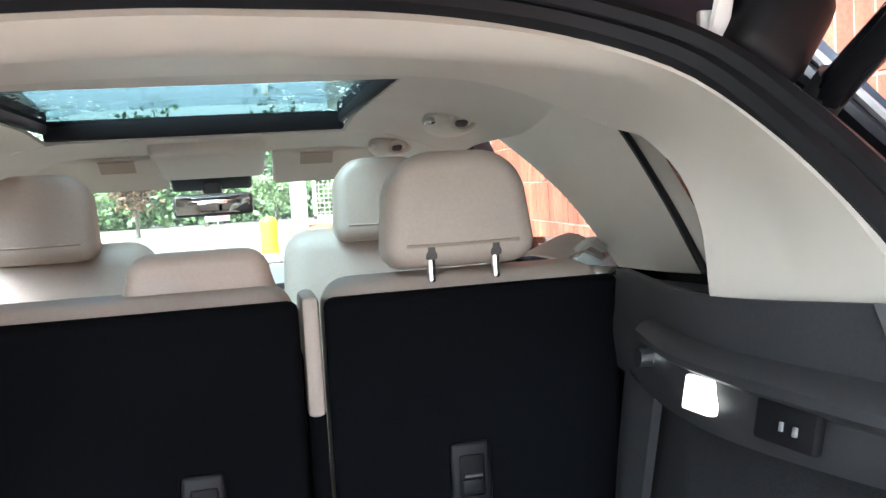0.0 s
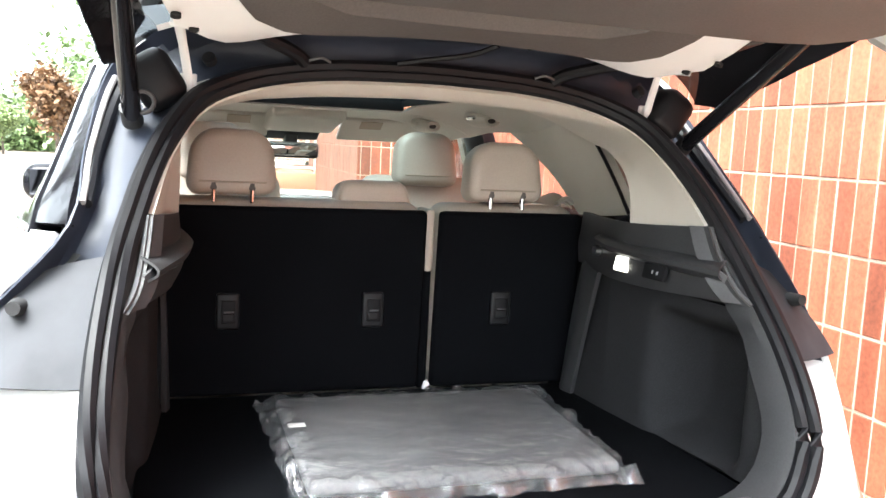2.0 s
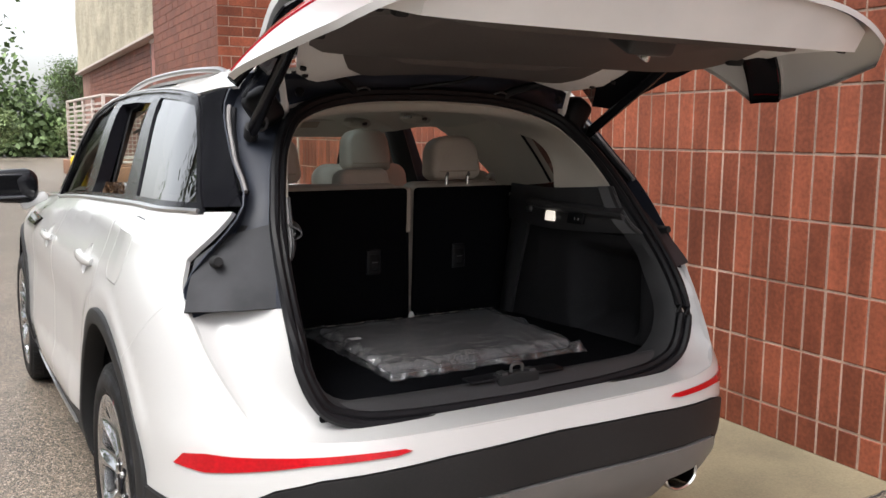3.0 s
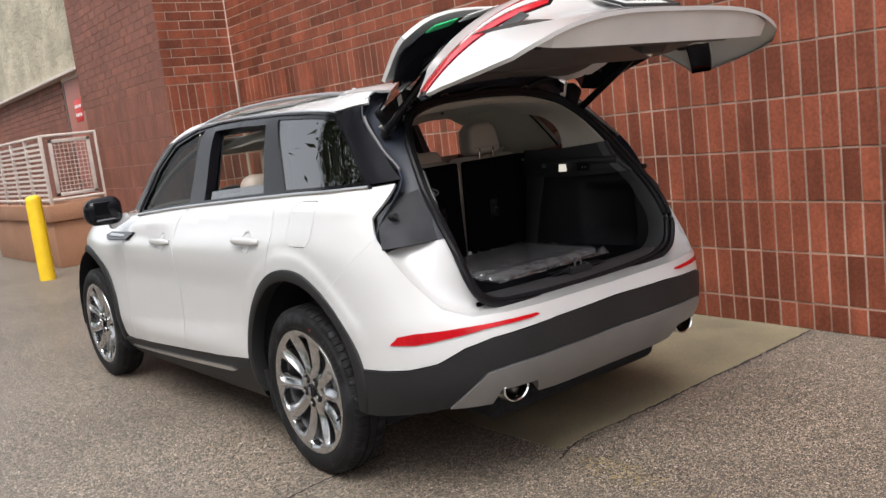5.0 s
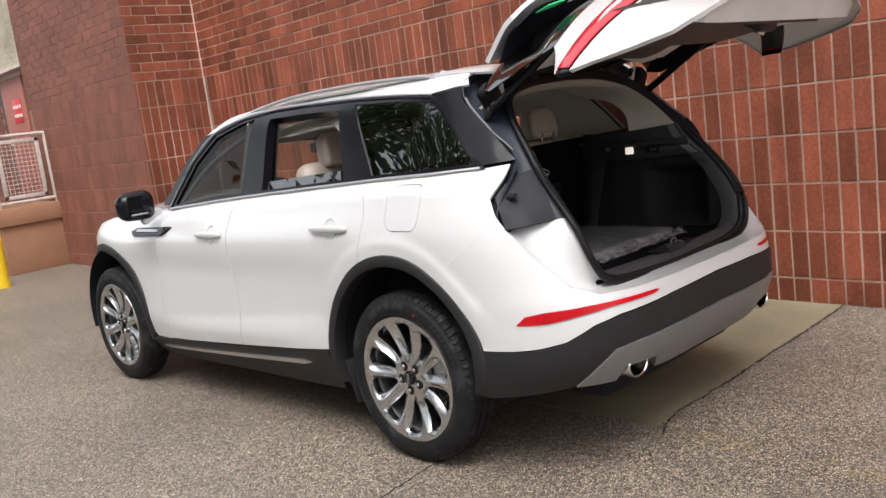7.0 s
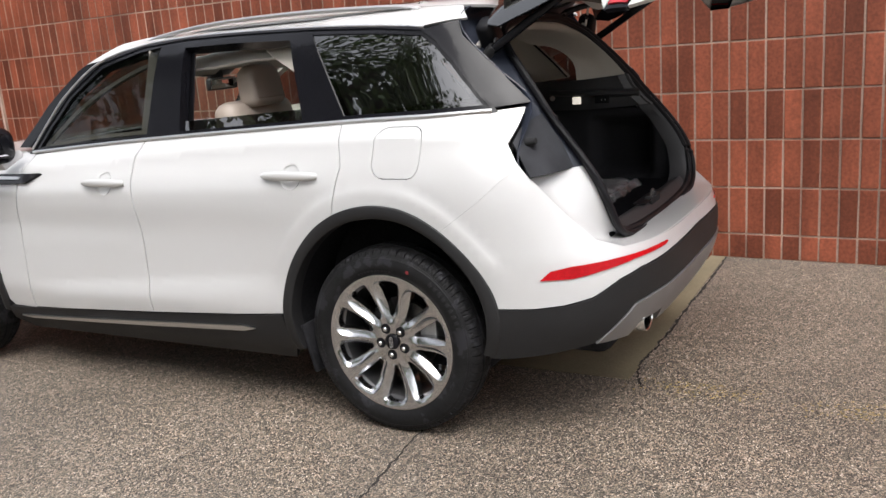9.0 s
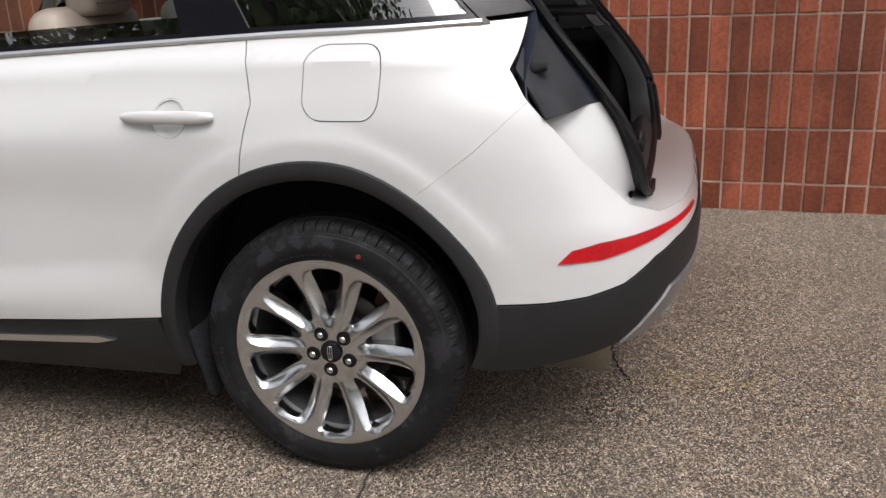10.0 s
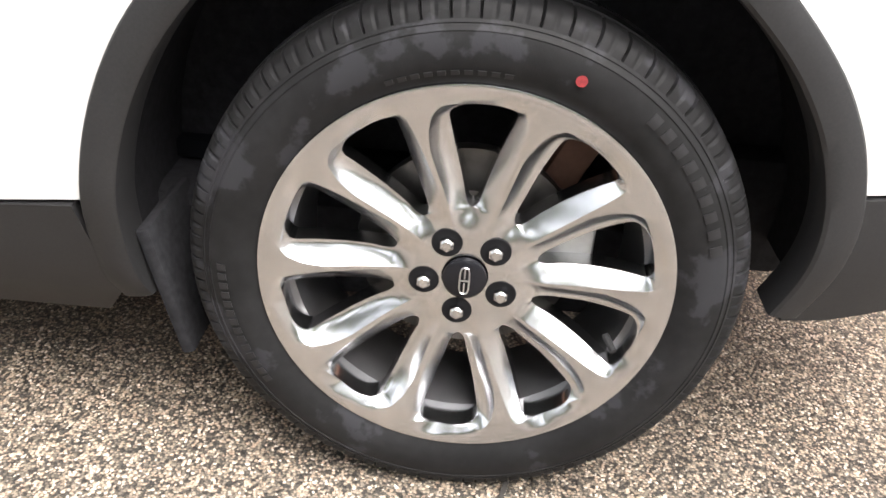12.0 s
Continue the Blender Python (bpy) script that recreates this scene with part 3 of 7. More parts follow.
def both(vf):
    """A left-half sheet and its mirror image welded at the middle."""
    v, f = vf
    mv, mf = mirrored(v, f)
    o = len(v)
    bm = bmesh.new()
    bv = [bm.verts.new(tuple(p)) for p in list(v) + mv]
    for q in list(f) + [tuple(o + i for i in g) for g in mf]:
        try:
            bm.faces.new([bv[i] for i in q])
        except ValueError:
            pass
    bmesh.ops.remove_doubles(bm, verts=bm.verts, dist=0.0015)
    me = bpy.data.meshes.new("tmp")
    bm.to_mesh(me)
    bm.free()
    v2, f2 = [tuple(p.co) for p in me.vertices], [tuple(q.vertices) for q in me.polygons]
    bpy.data.meshes.remove(me)
    return v2, f2


def sided(name, vf, mat, parent, label="", sharp=30):
    """The same sheet on the left and on the right of the car; returns both objects."""
    a = mesh_object(name, *vf, mat, parent, label, sharp=sharp)
    b = mesh_object(name, *mirrored(*vf), mat, parent, label, sharp=sharp)
    return a, b


# ---- the car ----
car = thing("car", "white compact SUV parked beside a brick wall, tailgate open", "car", (0, 0, 0))
ARCH_R, ARCH_F = (0.0, 0.41), (2.71, 0.40)
R_OUT, R_IN = 0.475, 0.432

belt_line = [(2.02, 1.078), (1.25, 1.128), (.2, 1.178), (-.2, 1.190), (-.47, 1.197)]
dlo = [(2.02, 1.085), (1.25, 1.135), (.2, 1.185), (-.2, 1.197), (-.465, 1.203), (-.40, 1.275), (-.31, 1.37), (-.21, 1.445), (-.10, 1.488), (.1, 1.508), (.4, 1.524), (.8, 1.534), (1.1, 1.534), (1.35, 1.518), (1.6, 1.46), (1.8, 1.33), (1.93, 1.20)]

HIGH_CREASE = ([-.6, -.43, -.2, .14, .49, .84, 1.19, 2.0, 2.4], [1.111, 1.111, 1.111, 1.110, 1.104, 1.083, 1.060, 1.005, .975])
LOW_CREASE = ([.38, .85, 1.33, 2.0, 2.3], [.612, .568, .529, .476, .453])


def bulge(s, z):
    """Relief of the flanks: a soft crease over each arch and the sculpted lower doors."""
    d = np.hypot(s - ARCH_R[0], (z - ARCH_R[1]))
    rise = np.clip((.560 - d) / .032, 0, 1)
    over = 0.007 * rise * rise * (3 - 2 * rise) * np.clip((z - .56) / .12, 0, 1)
    line = np.interp(s, *LOW_CREASE)
    low = 0.014 * np.clip((line - z) / .075, 0, 1) ** .8 * np.clip((s - .42) / .30, 0, 1) * np.clip((2.15 - s) / .35, 0, 1)
    hollow = -0.005 * np.exp(-((z - .74) / .11) ** 2) * np.clip((s - .4) / .3, 0, 1) * np.clip((2.2 - s) / .3, 0, 1)
    crease = np.interp(s, *HIGH_CREASE)
    belt = np.interp(s, [-.47, .2, 1.25, 2.0, 2.5], [1.194, 1.174, 1.124, 1.070, 1.050])
    drop = crease - z
    shoulder = np.where(drop > 0, np.interp(drop, [0, .02, .05, .09, .14, .22, .35], [.016, .006, -.004, -.010, -.012, -.008, 0]), .016 * np.clip((belt - z) / (belt - crease), 0, 1)) * np.clip((s + .62) / .25, 0, 1) * np.clip((2.4 - s) / .4, 0, 1)
    return over + low + hollow + shoulder


fender = [(2.03, .335), (2.035, .6), (2.045, .8), (2.0, 1.075), (2.15, 1.085), (2.5, 1.06), (2.8, 1.02), (3.1, .96), (3.45, .86), (3.6, .70), (3.55, .55), (3.25, .45)] + arc(*ARCH_F, R_OUT, 6, 184, 24) + [(2.2, .335)]
front_door = [(2.03, .342), (2.035, .6), (2.045, .8), (2.0, 1.07), (1.6, 1.105), (1.25, 1.126), (1.265, 1.04), (1.215, .70), (1.205, .39)]
rear_door = [(1.205, .39), (1.215, .70), (1.265, 1.04), (1.25, 1.126), (.7, 1.152), (.2, 1.176), (.175, 1.10), (.155, 1.03), (.175, .95), (.192, .845)] + arc(*ARCH_R, R_OUT, 66, 4, 12) + [(.476, .44)]
fuel = rounded(-.195, .985, .02, 1.155, .055)
quarter = [(.2, 1.176), (.175, 1.10), (.155, 1.03), (.175, .95), (.192, .845)] + arc(*ARCH_R, R_OUT, 65, 125, 12)[1:] + [(-.45, .91), (-.600, 1.018), (-.540, 1.088), (-.605, 1.203), (-.47, 1.196), (-.2, 1.189)]
cover_low = [(-.462, .532), (-.58, .535), (-.67, .543), (-.76, .562), (-.85, .610), (-.94, .632), (-1.2, .652), (-1.5, .660)]
bumper_cover = arc(*ARCH_R, R_OUT, 125, 164, 10) + cover_low + [(-1.5, .708), (-1.08, .708), (-.895, .714), (-.808, .752), (-.738, .847), (-.668, .947), (-.60, 1.018), (-.45, .91)]

CREASES = [list(zip(*HIGH_CREASE)), list(zip(*LOW_CREASE)), arc(*ARCH_R, .528, 20, 150, 60), arc(*ARCH_R, .544, 20, 150, 60), arc(*ARCH_R, .560, 20, 150, 60)]
GRIPS = ((1.42, .952), (.385, .988))
for nm, poly, hl, lb in (("fender", fender, (), ""), ("front_door", front_door, (arc(*GRIPS[0], .048, 0, 345, 24),), "white front door panel"), ("rear_door", rear_door, (arc(*GRIPS[1], .048, 0, 345, 24),), "white rear door panel"), ("quarter_panel", quarter, (fuel,), "")):
    pair = sided(nm, panel(poly, hl, gap=0.0004 if nm == "quarter_panel" else 0.0032, shape=bulge, step=0.022, lines=CREASES), PAINT, car, lb, sharp=50)
    if nm == "front_door":
        front_doors = pair
    if nm == "rear_door":
        rear_doors = pair
sided("fuel_door", panel(fuel, gap=0.003, shape=bulge, step=0.02, lines=CREASES[:1]), PAINT, car, "rounded fuel filler door")
mesh_object("bumper_cover", *both(panel(bumper_cover, gap=0.0003, shape=bulge, step=0.03, lines=CREASES[2:])), PAINT, car, "white rear bumper cover")

# near-black sheet close under the skin, painting the shade seen in the panel gaps
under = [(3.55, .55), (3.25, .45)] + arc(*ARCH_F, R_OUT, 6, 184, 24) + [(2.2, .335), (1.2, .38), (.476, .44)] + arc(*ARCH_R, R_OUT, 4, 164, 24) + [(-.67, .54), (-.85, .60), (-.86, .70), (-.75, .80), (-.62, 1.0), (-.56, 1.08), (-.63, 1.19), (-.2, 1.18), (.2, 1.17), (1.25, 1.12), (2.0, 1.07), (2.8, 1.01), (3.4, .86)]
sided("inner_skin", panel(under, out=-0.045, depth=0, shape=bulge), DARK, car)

# wheel arch cladding
def flare(centre, a0, a1):
    """Moulded cladding swept round the arch: rolled outer edge, flat face, rounded inner lip."""
    prof = [(R_OUT + .005, -.012), (R_OUT + .005, .006), (R_OUT + .002, .0105), (R_OUT - .003, .0125), (R_IN + .022, .0155), (R_IN + .006, .015), (R_IN + .001, .012), (R_IN - .001, .004), (R_IN + .001, -.05)]
    g = []
    for i in range(81):
        t = radians(a0 + (a1 - a0) * i / 80)
        row = []
        for r, out in prof:
            p = skin(centre[0] + r * math.cos(t), centre[1] + r * math.sin(t))
            row.append((p[0] - out, p[1], p[2]))
        g.append(row)
    return sheet(np.array(g), flip=False)


sided("arch_flare", flare(ARCH_R, -16, 187), CLADDING, car, "matt black wheel arch cladding")
sided("arch_flare", flare(ARCH_F, -14, 192), CLADDING, car, "matt black wheel arch cladding")
sill = [(2.24, .33), (1.3, .378), (.49, .437), (.455, .30), (.50, .235), (2.2, .20), (2.27, .26)]
sided("sill", panel(sill, out=0.010, depth=0.03), CLADDING, car, "matt black sill cladding")
strip = [(.64, .366), (.70, .374), (1.19, .346), (2.1, .297), (2.18, .290), (2.1, .282), (1.19, .327), (.70, .352)]
sided("sill_strip", panel(strip, out=0.018, depth=0.01, step=0.02), SATIN, car, "satin metal sill strip")

# rear bumper below the paint
low_black = arc(*ARCH_R, R_OUT, 165, 172, 3) + [(-.455, .345), (-.52, .345), (-.66, .362), (-.805, .384), (-.86, .45), (-.915, .512), (-1.0, .525), (-1.2, .535), (-1.5, .540), (-1.5, .656), (-1.2, .648), (-.94, .628), (-.85, .606), (-.76, .558), (-.67, .539), (-.58, .531), (-.466, .528)]
mesh_object("lower_bumper", *both(panel(low_black, out=0.006, depth=0.03)), CLADDING, car, "matt black lower rear bumper")
diffuser = [(-.808, .384), (-.862, .449), (-.917, .509), (-1.0, .521), (-1.2, .531), (-1.5, .536), (-1.5, .375), (-1.2, .372), (-1.12, .378), (-1.10, .43), (-.97, .43), (-.95, .375)]
mesh_object("diffuser", *both(panel(diffuser, out=0.012, depth=0.04, gap=0.001)), SILVER, car, "silver skid plate between the tailpipes")
for sx in (-1, 1):
    pipe = lathe([(.040, .16), (.042, .0), (.046, -.004), (.050, 0.0), (.050, .20)], 28)
    v = [(sx * .515 + p[1] * 1.3, -.868 + p[0], .415 + p[2]) for p in pipe[0]]
    mesh_object("tailpipe", v, pipe[1], CHROME, car, "polished tailpipe")
refl = [(-.60, .633), (-.635, .664), (-.70, .676), (-.85, .683), (-1.0, .684), (-1.105, .684), (-1.12, .678), (-1.09, .671), (-.92, .666), (-.80, .650), (-.70, .634)]
sided("rear_reflector", panel(refl, out=0.004, depth=0.012, step=0.025), RED_REFLECTOR, car, "long red bumper reflector")

# wheel arch liners
def liner(cy, cz):
    v, f = [], []
    n = 28
    for i in range(n + 1):
        a = radians(-12 + 200 * i / n)
        for x in (-.885, -.62):
            v.append((x, cy + .455 * math.cos(a), cz + .455 * math.sin(a)))
    f += [(2 * i, 2 * i + 1, 2 * i + 3, 2 * i + 2) for i in range(n)]
    o = len(v)
    v.append((-.62, cy, cz))
    f += [(o, 2 * i + 3, 2 * i + 1) for i in range(n)]
    return v, f


for c in (ARCH_R, ARCH_F):
    sided("arch_liner", liner(*c), LINER, car)
part("underbody", box((1.50, 3.5, .16), (0, 1.42, .30), 0.03), LINER, car, "dark underbody")
part("rear_valance", box((1.4, .10, .12), (0, -.62, .46), 0.03), LINER, car)
part("rear_subframe", box((1.34, .20, .20), (0, -.40, .375), 0.03), LINER, car)
muffler = box((1.02, .24, .15), (0, -.60, .315), .055, segments=4)
part("muffler", muffler, LINER, car, "dark exhaust silencer under the bumper")
# mud flaps in front of the rear wheels
for sx in (-1, 1):
    part("air_flap", box((.17, .02, .20), (sx * .80, .40, .29), 0.006, Euler((radians(-14), 0, 0)).to_matrix()), LINER, car)

# greenhouse: black frames, chrome line, panes
ring_outer = inset(dlo, -.013)
sided("window_surround", panel(ring_outer, (dlo,), out=0.004, depth=0.012, step=0.03), GLOSS_BLACK, car, "black window surround")
f_glass = [(1.98, 1.10), (1.255, 1.148), (1.235, 1.515), (1.36, 1.50), (1.585, 1.445), (1.78, 1.32), (1.91, 1.19)]
r_glass = [(1.06, 1.158), (.395, 1.190), (.505, 1.494), (.8, 1.503), (1.085, 1.502)]
q_glass = [(.20, 1.20), (-.2, 1.212), (-.435, 1.218), (-.38, 1.28), (-.295, 1.365), (-.20, 1.432), (-.10, 1.472), (.1, 1.492), (.40, 1.508)]
sided("window_frame", panel(dlo, (f_glass, r_glass, q_glass), out=-0.002, depth=0.05, step=0.03), WET_BLACK, car, "gloss black window pillars")
sided("quarter_window", panel(q_glass, out=-0.008, depth=0), DARK_GLASS, car, "dark privacy glass")
def lowered(poly, h):
    lo = [p for p in poly][:2]
    (a, za), (b, zb) = lo
    return [(a - .01, za - .01), (b + .01, zb - .01), (b + .01, zb + h), (a - .01, za + h)]


for ob in sided("rear_window", panel(lowered(r_glass, .045), out=-0.02, depth=0.003), DARK_GLASS, car, "dark side window wound half down") + sided("front_window", panel(f_glass, out=-0.012, depth=0), TINT_GLASS, car, "tinted front side window"):
    ob.visible_shadow = False
pillar = [(-.48, 1.207), (-.635, 1.216), (-.545, 1.32), (-.445, 1.41), (-.375, 1.46), (-.362, 1.515), (-.30, 1.512), (-.12, 1.492), (-.21, 1.45), (-.32, 1.37), (-.41, 1.275)]
sided("rear_pillar_cover", panel(pillar, out=0.0, depth=0.012, gap=0.001, step=0.035), PILLAR_GLOSS, car, "gloss black rear pillar cover")
rail_poly = [(1.60, 1.478), (1.36, 1.533), (1.1, 1.549), (.8, 1.549), (.4, 1.539), (.1, 1.523), (-.10, 1.505), (-.30, 1.517), (-.42, 1.52), (-.385, 1.57), (-.2, 1.582), (.3, 1.592), (.9, 1.592), (1.25, 1.575), (1.46, 1.552), (1.52, 1.543), (1.70, 1.465)]
sided("roof_side", panel(rail_poly, depth=0.012, step=0.035), PAINT, car)
front_post = [(2.06, 1.10), (1.95, 1.215), (1.815, 1.345), (1.603, 1.476), (1.703, 1.463), (1.75, 1.44), (1.95, 1.29), (2.14, 1.10)]
sided("front_pillar_cover", panel(front_post, depth=0.012, step=0.03), WET_BLACK, car, "black front pillar")


def roof_z(x, y):
    a = [t[1] for t in PROFILE[::-1]]
    b = [t[0] for t in PROFILE[::-1]]
    return np.interp(abs(x), a, b) - .06 * max(0, (y - .9) / .5) ** 2 - .03 * max(0, (0 - y) / .42) ** 2


def roof_grid(x0, x1, y0, y1, nx, ny, dz=0.0):
    return np.array([[(x, y, roof_z(x, y) + dz) for y in np.linspace(y0, y1, ny)] for x in np.linspace(x0, x1, nx)])


for sx in (-1, 1):
    g = roof_grid(.40, .535, -.40, 1.28, 6, 24)
    g[..., 0] *= sx
    mesh_object("roof_edge", *sheet(g, .01, flip=sx < 0), PAINT, car)
    path = [(sx * .545, -.04, 1.566), (sx * .545, .08, 1.584), (sx * .545, .5, 1.598), (sx * .55, .95, 1.592), (sx * .555, 1.25, 1.566), (sx * .56, 1.38, 1.543)]
    part("roof_rail", tube(path, .012, 8, samples=40, squash=.8), SATIN, car, "satin metal roof rail")
mesh_object("rear_roof", *sheet(roof_grid(-.40, .40, -.40, -.02, 17, 10), .01), GLOSS_BLACK, car, "gloss black rear roof panel")
mesh_object("front_roof", *sheet(roof_grid(-.40, .40, .99, 1.28, 17, 10), .006), FRONT_ROOF_GLASS, car, "dark glass front roof panel")
for sx in (-1, 1):
    g = roof_grid(.33, .40, -.02, .99, 4, 16)
    g[..., 0] *= sx
    mesh_object("sunroof_frame", *sheet(g, .01, flip=sx < 0), GLOSS_BLACK, car)
def pane_z(x, y):
    return roof_z(x, y) - .012 - .082 * max(0, min(1, (y + .02) / .4))


mesh_object("sunroof", *sheet(np.array([[(x, y, pane_z(x, y)) for y in np.linspace(-.02, .99, 16)] for x in np.linspace(-.335, .335, 15)])), ROOF_GLASS, car, "tinted glass sunroof with raindrops")
rain = random.Random(4)
bm = bmesh.new()
for i in range(420):
    x, y = rain.choice((rain.uniform(-.32, -.18), rain.uniform(.12, .32))), rain.uniform(.1, .97)
    r = rain.uniform(.002, .006)
    bmesh.ops.create_icosphere(bm, subdivisions=1, radius=r, matrix=Matrix.Translation((x, y, pane_z(x, y) + .001)) @ Matrix.Diagonal((1, 1, .4, 1)))
drops = part("raindrops", bm, CAR_GLASS, car)
tagged(drops, kind="stuff")
# antenna fin
bm = box((.05, .16, .07), (0, -.06, 1.635), 0.012, taper=lambda c: (c.x * (1 if c.z < 0 else .25), c.y * (1 if c.z < 0 else .45) - (0 if c.z < 0 else .03), c.z))
part("antenna_fin", bm, GLOSS_BLACK, car, "black shark fin antenna")

# windscreen, bonnet, nose
ws = patch([[(-.60, 1.26, 1.545), (-.3, 1.30, 1.578), (0, 1.31, 1.585), (.3, 1.30, 1.578), (.60, 1.26, 1.545)], [(-.68, 1.62, 1.36), (-.35, 1.70, 1.385), (0, 1.72, 1.39), (.35, 1.70, 1.385), (.68, 1.62, 1.36)], [(-.76, 2.06, 1.10), (-.4, 2.18, 1.10), (0, 2.22, 1.10), (.4, 2.18, 1.10), (.76, 2.06, 1.10)]], 17, 14)
ob = mesh_object("windscreen", *ws, CAR_GLASS, car, "clear windscreen")
ob.visible_shadow = False
hood = patch([[(-.77, 2.08, 1.085), (-.4, 2.18, 1.10), (0, 2.22, 1.105), (.4, 2.18, 1.10), (.77, 2.08, 1.085)], [(-.775, 2.6, 1.05), (-.4, 2.65, 1.09), (0, 2.66, 1.095), (.4, 2.65, 1.09), (.775, 2.6, 1.05)], [(-.70, 3.1, .965), (-.4, 3.2, 1.02), (0, 3.25, 1.03), (.4, 3.2, 1.02), (.70, 3.1, .965)], [(-.45, 3.45, .86), (-.25, 3.55, .90), (0, 3.58, .905), (.25, 3.55, .90), (.45, 3.45, .86)]], 17, 20, .01)
mesh_object("bonnet", *hood, PAINT, car, "white bonnet")
sided("nose", panel([(3.26, .44), (3.56, .55), (3.61, .70), (3.46, .855), (3.949, .89), (3.949, .30), (3.28, .28)], depth=0.01), PAINT, car)
head = [(3.05, .87), (3.3, .80), (3.55, .75), (3.5, .83), (3.2, .92)]
sided("headlamp", panel(head, out=0.006, depth=0.01, step=.03), CLEAR_LENS, car, "slim headlamp")
vent = [(2.36, .955), (2.30, .935), (1.95, .945), (1.86, .985), (2.30, .975)]
sided("fender_vent", panel(vent, out=0.012, depth=0.012, step=.02), GLOSS_BLACK, car, "dark fender badge with a metal edge")
sided("vent_trim", panel([(2.28, .953), (2.0, .957), (2.0, .968), (2.28, .967)], out=0.016, depth=0.004, step=.02), SATIN, car)

# door handles and mirrors
def handle(s, z, door, sx):
    wide = -skin(s, z)[0] + float(bulge(np.array(s), np.array(z)))
    grip = tube([(0, -.124, 0), (sx * .010, -.108, 0), (sx * .021, -.06, .001), (sx * .024, 0, .001), (sx * .021, .06, .001), (sx * .010, .108, 0), (0, .124, 0)], .0175, 14, samples=30)
    for v in grip.verts:
        v.co.x *= .62
        v.co.z *= 1 - .38 * min(1, abs(v.co.y) / .128) ** 4
    bmesh.ops.translate(grip, verts=grip.verts, vec=(sx * (wide + .004), s, z + .004))
    k = part("door_handle", grip, PAINT, door, "body coloured pull handle")
    bowl = lathe([(.0485, -.0005), (.0475, .001), (.043, .004), (.034, .0065), (.018, .0085), (0, .009)], 28)
    v = [(sx * (-skin(s + p[1], z + p[2])[0] + float(bulge(np.array(s + p[1]), np.array(z + p[2]))) - p[0]), s + p[1], z + p[2]) for p in bowl[0]]
    mesh_object("handle_cup", v, bowl[1] if sx < 0 else [f[::-1] for f in bowl[1]], PAINT, door)
    return k


for i, sx in enumerate((-1, 1)):
    handle(*GRIPS[1], rear_doors[i], sx)
    handle(*GRIPS[0], front_doors[i], sx)
    mir = part("door_mirror", box((.215, .13, .165), (sx * .970, 2.05, 1.128), .062, segments=8, taper=lambda c, sx=sx: (c.x, c.y * (1 - .25 * sx * c.x), c.z * (1 - .7 * sx * c.x))), WET_BLACK, car, "gloss black door mirror wet with rain")
    part("mirror_glass", box((.150, .006, .112), (sx * .970, 1.984, 1.130), .002, Euler((radians(-4), 0, radians(-sx * 14))).to_matrix(), 1), MIRROR_DARKENED, mir)
    part("mirror_arm", box((.13, .06, .045), (sx * .885, 2.05, 1.058), .016, Euler((0, radians(sx * 25), 0)).to_matrix()), PAINT, mir)
    part("belt_strip", tube([tuple(np.array(skin(s, z)) * (sx * -1, 1, 1) + (sx * .004, 0, 0)) for s, z in belt_line], .0085, 6, samples=50), SATIN, car, "satin metal belt strip")
    top_line = [(-.12, 1.500), (.1, 1.519), (.4, 1.535), (.8, 1.545), (1.1, 1.545), (1.35, 1.528), (1.605, 1.470), (1.81, 1.338), (1.94, 1.208), (2.03, 1.09)]
    part("roofline_strip", tube([tuple(np.array(skin(s, z)) * (sx * -1, 1, 1) + (sx * .004, 0, 0)) for s, z in top_line], .0055, 6, samples=60), SATIN, car, "thin satin metal strip over the windows")


# ---- wheels ----
DISH = .018
LAND = ([0, .06, .085, .13, .18, .225, .25], [.016, .016, .0165, .0125, .005, -.0040, -.0066])
SPOKE_R = [.097, .15, .178, .205, .225, .237, .2515]


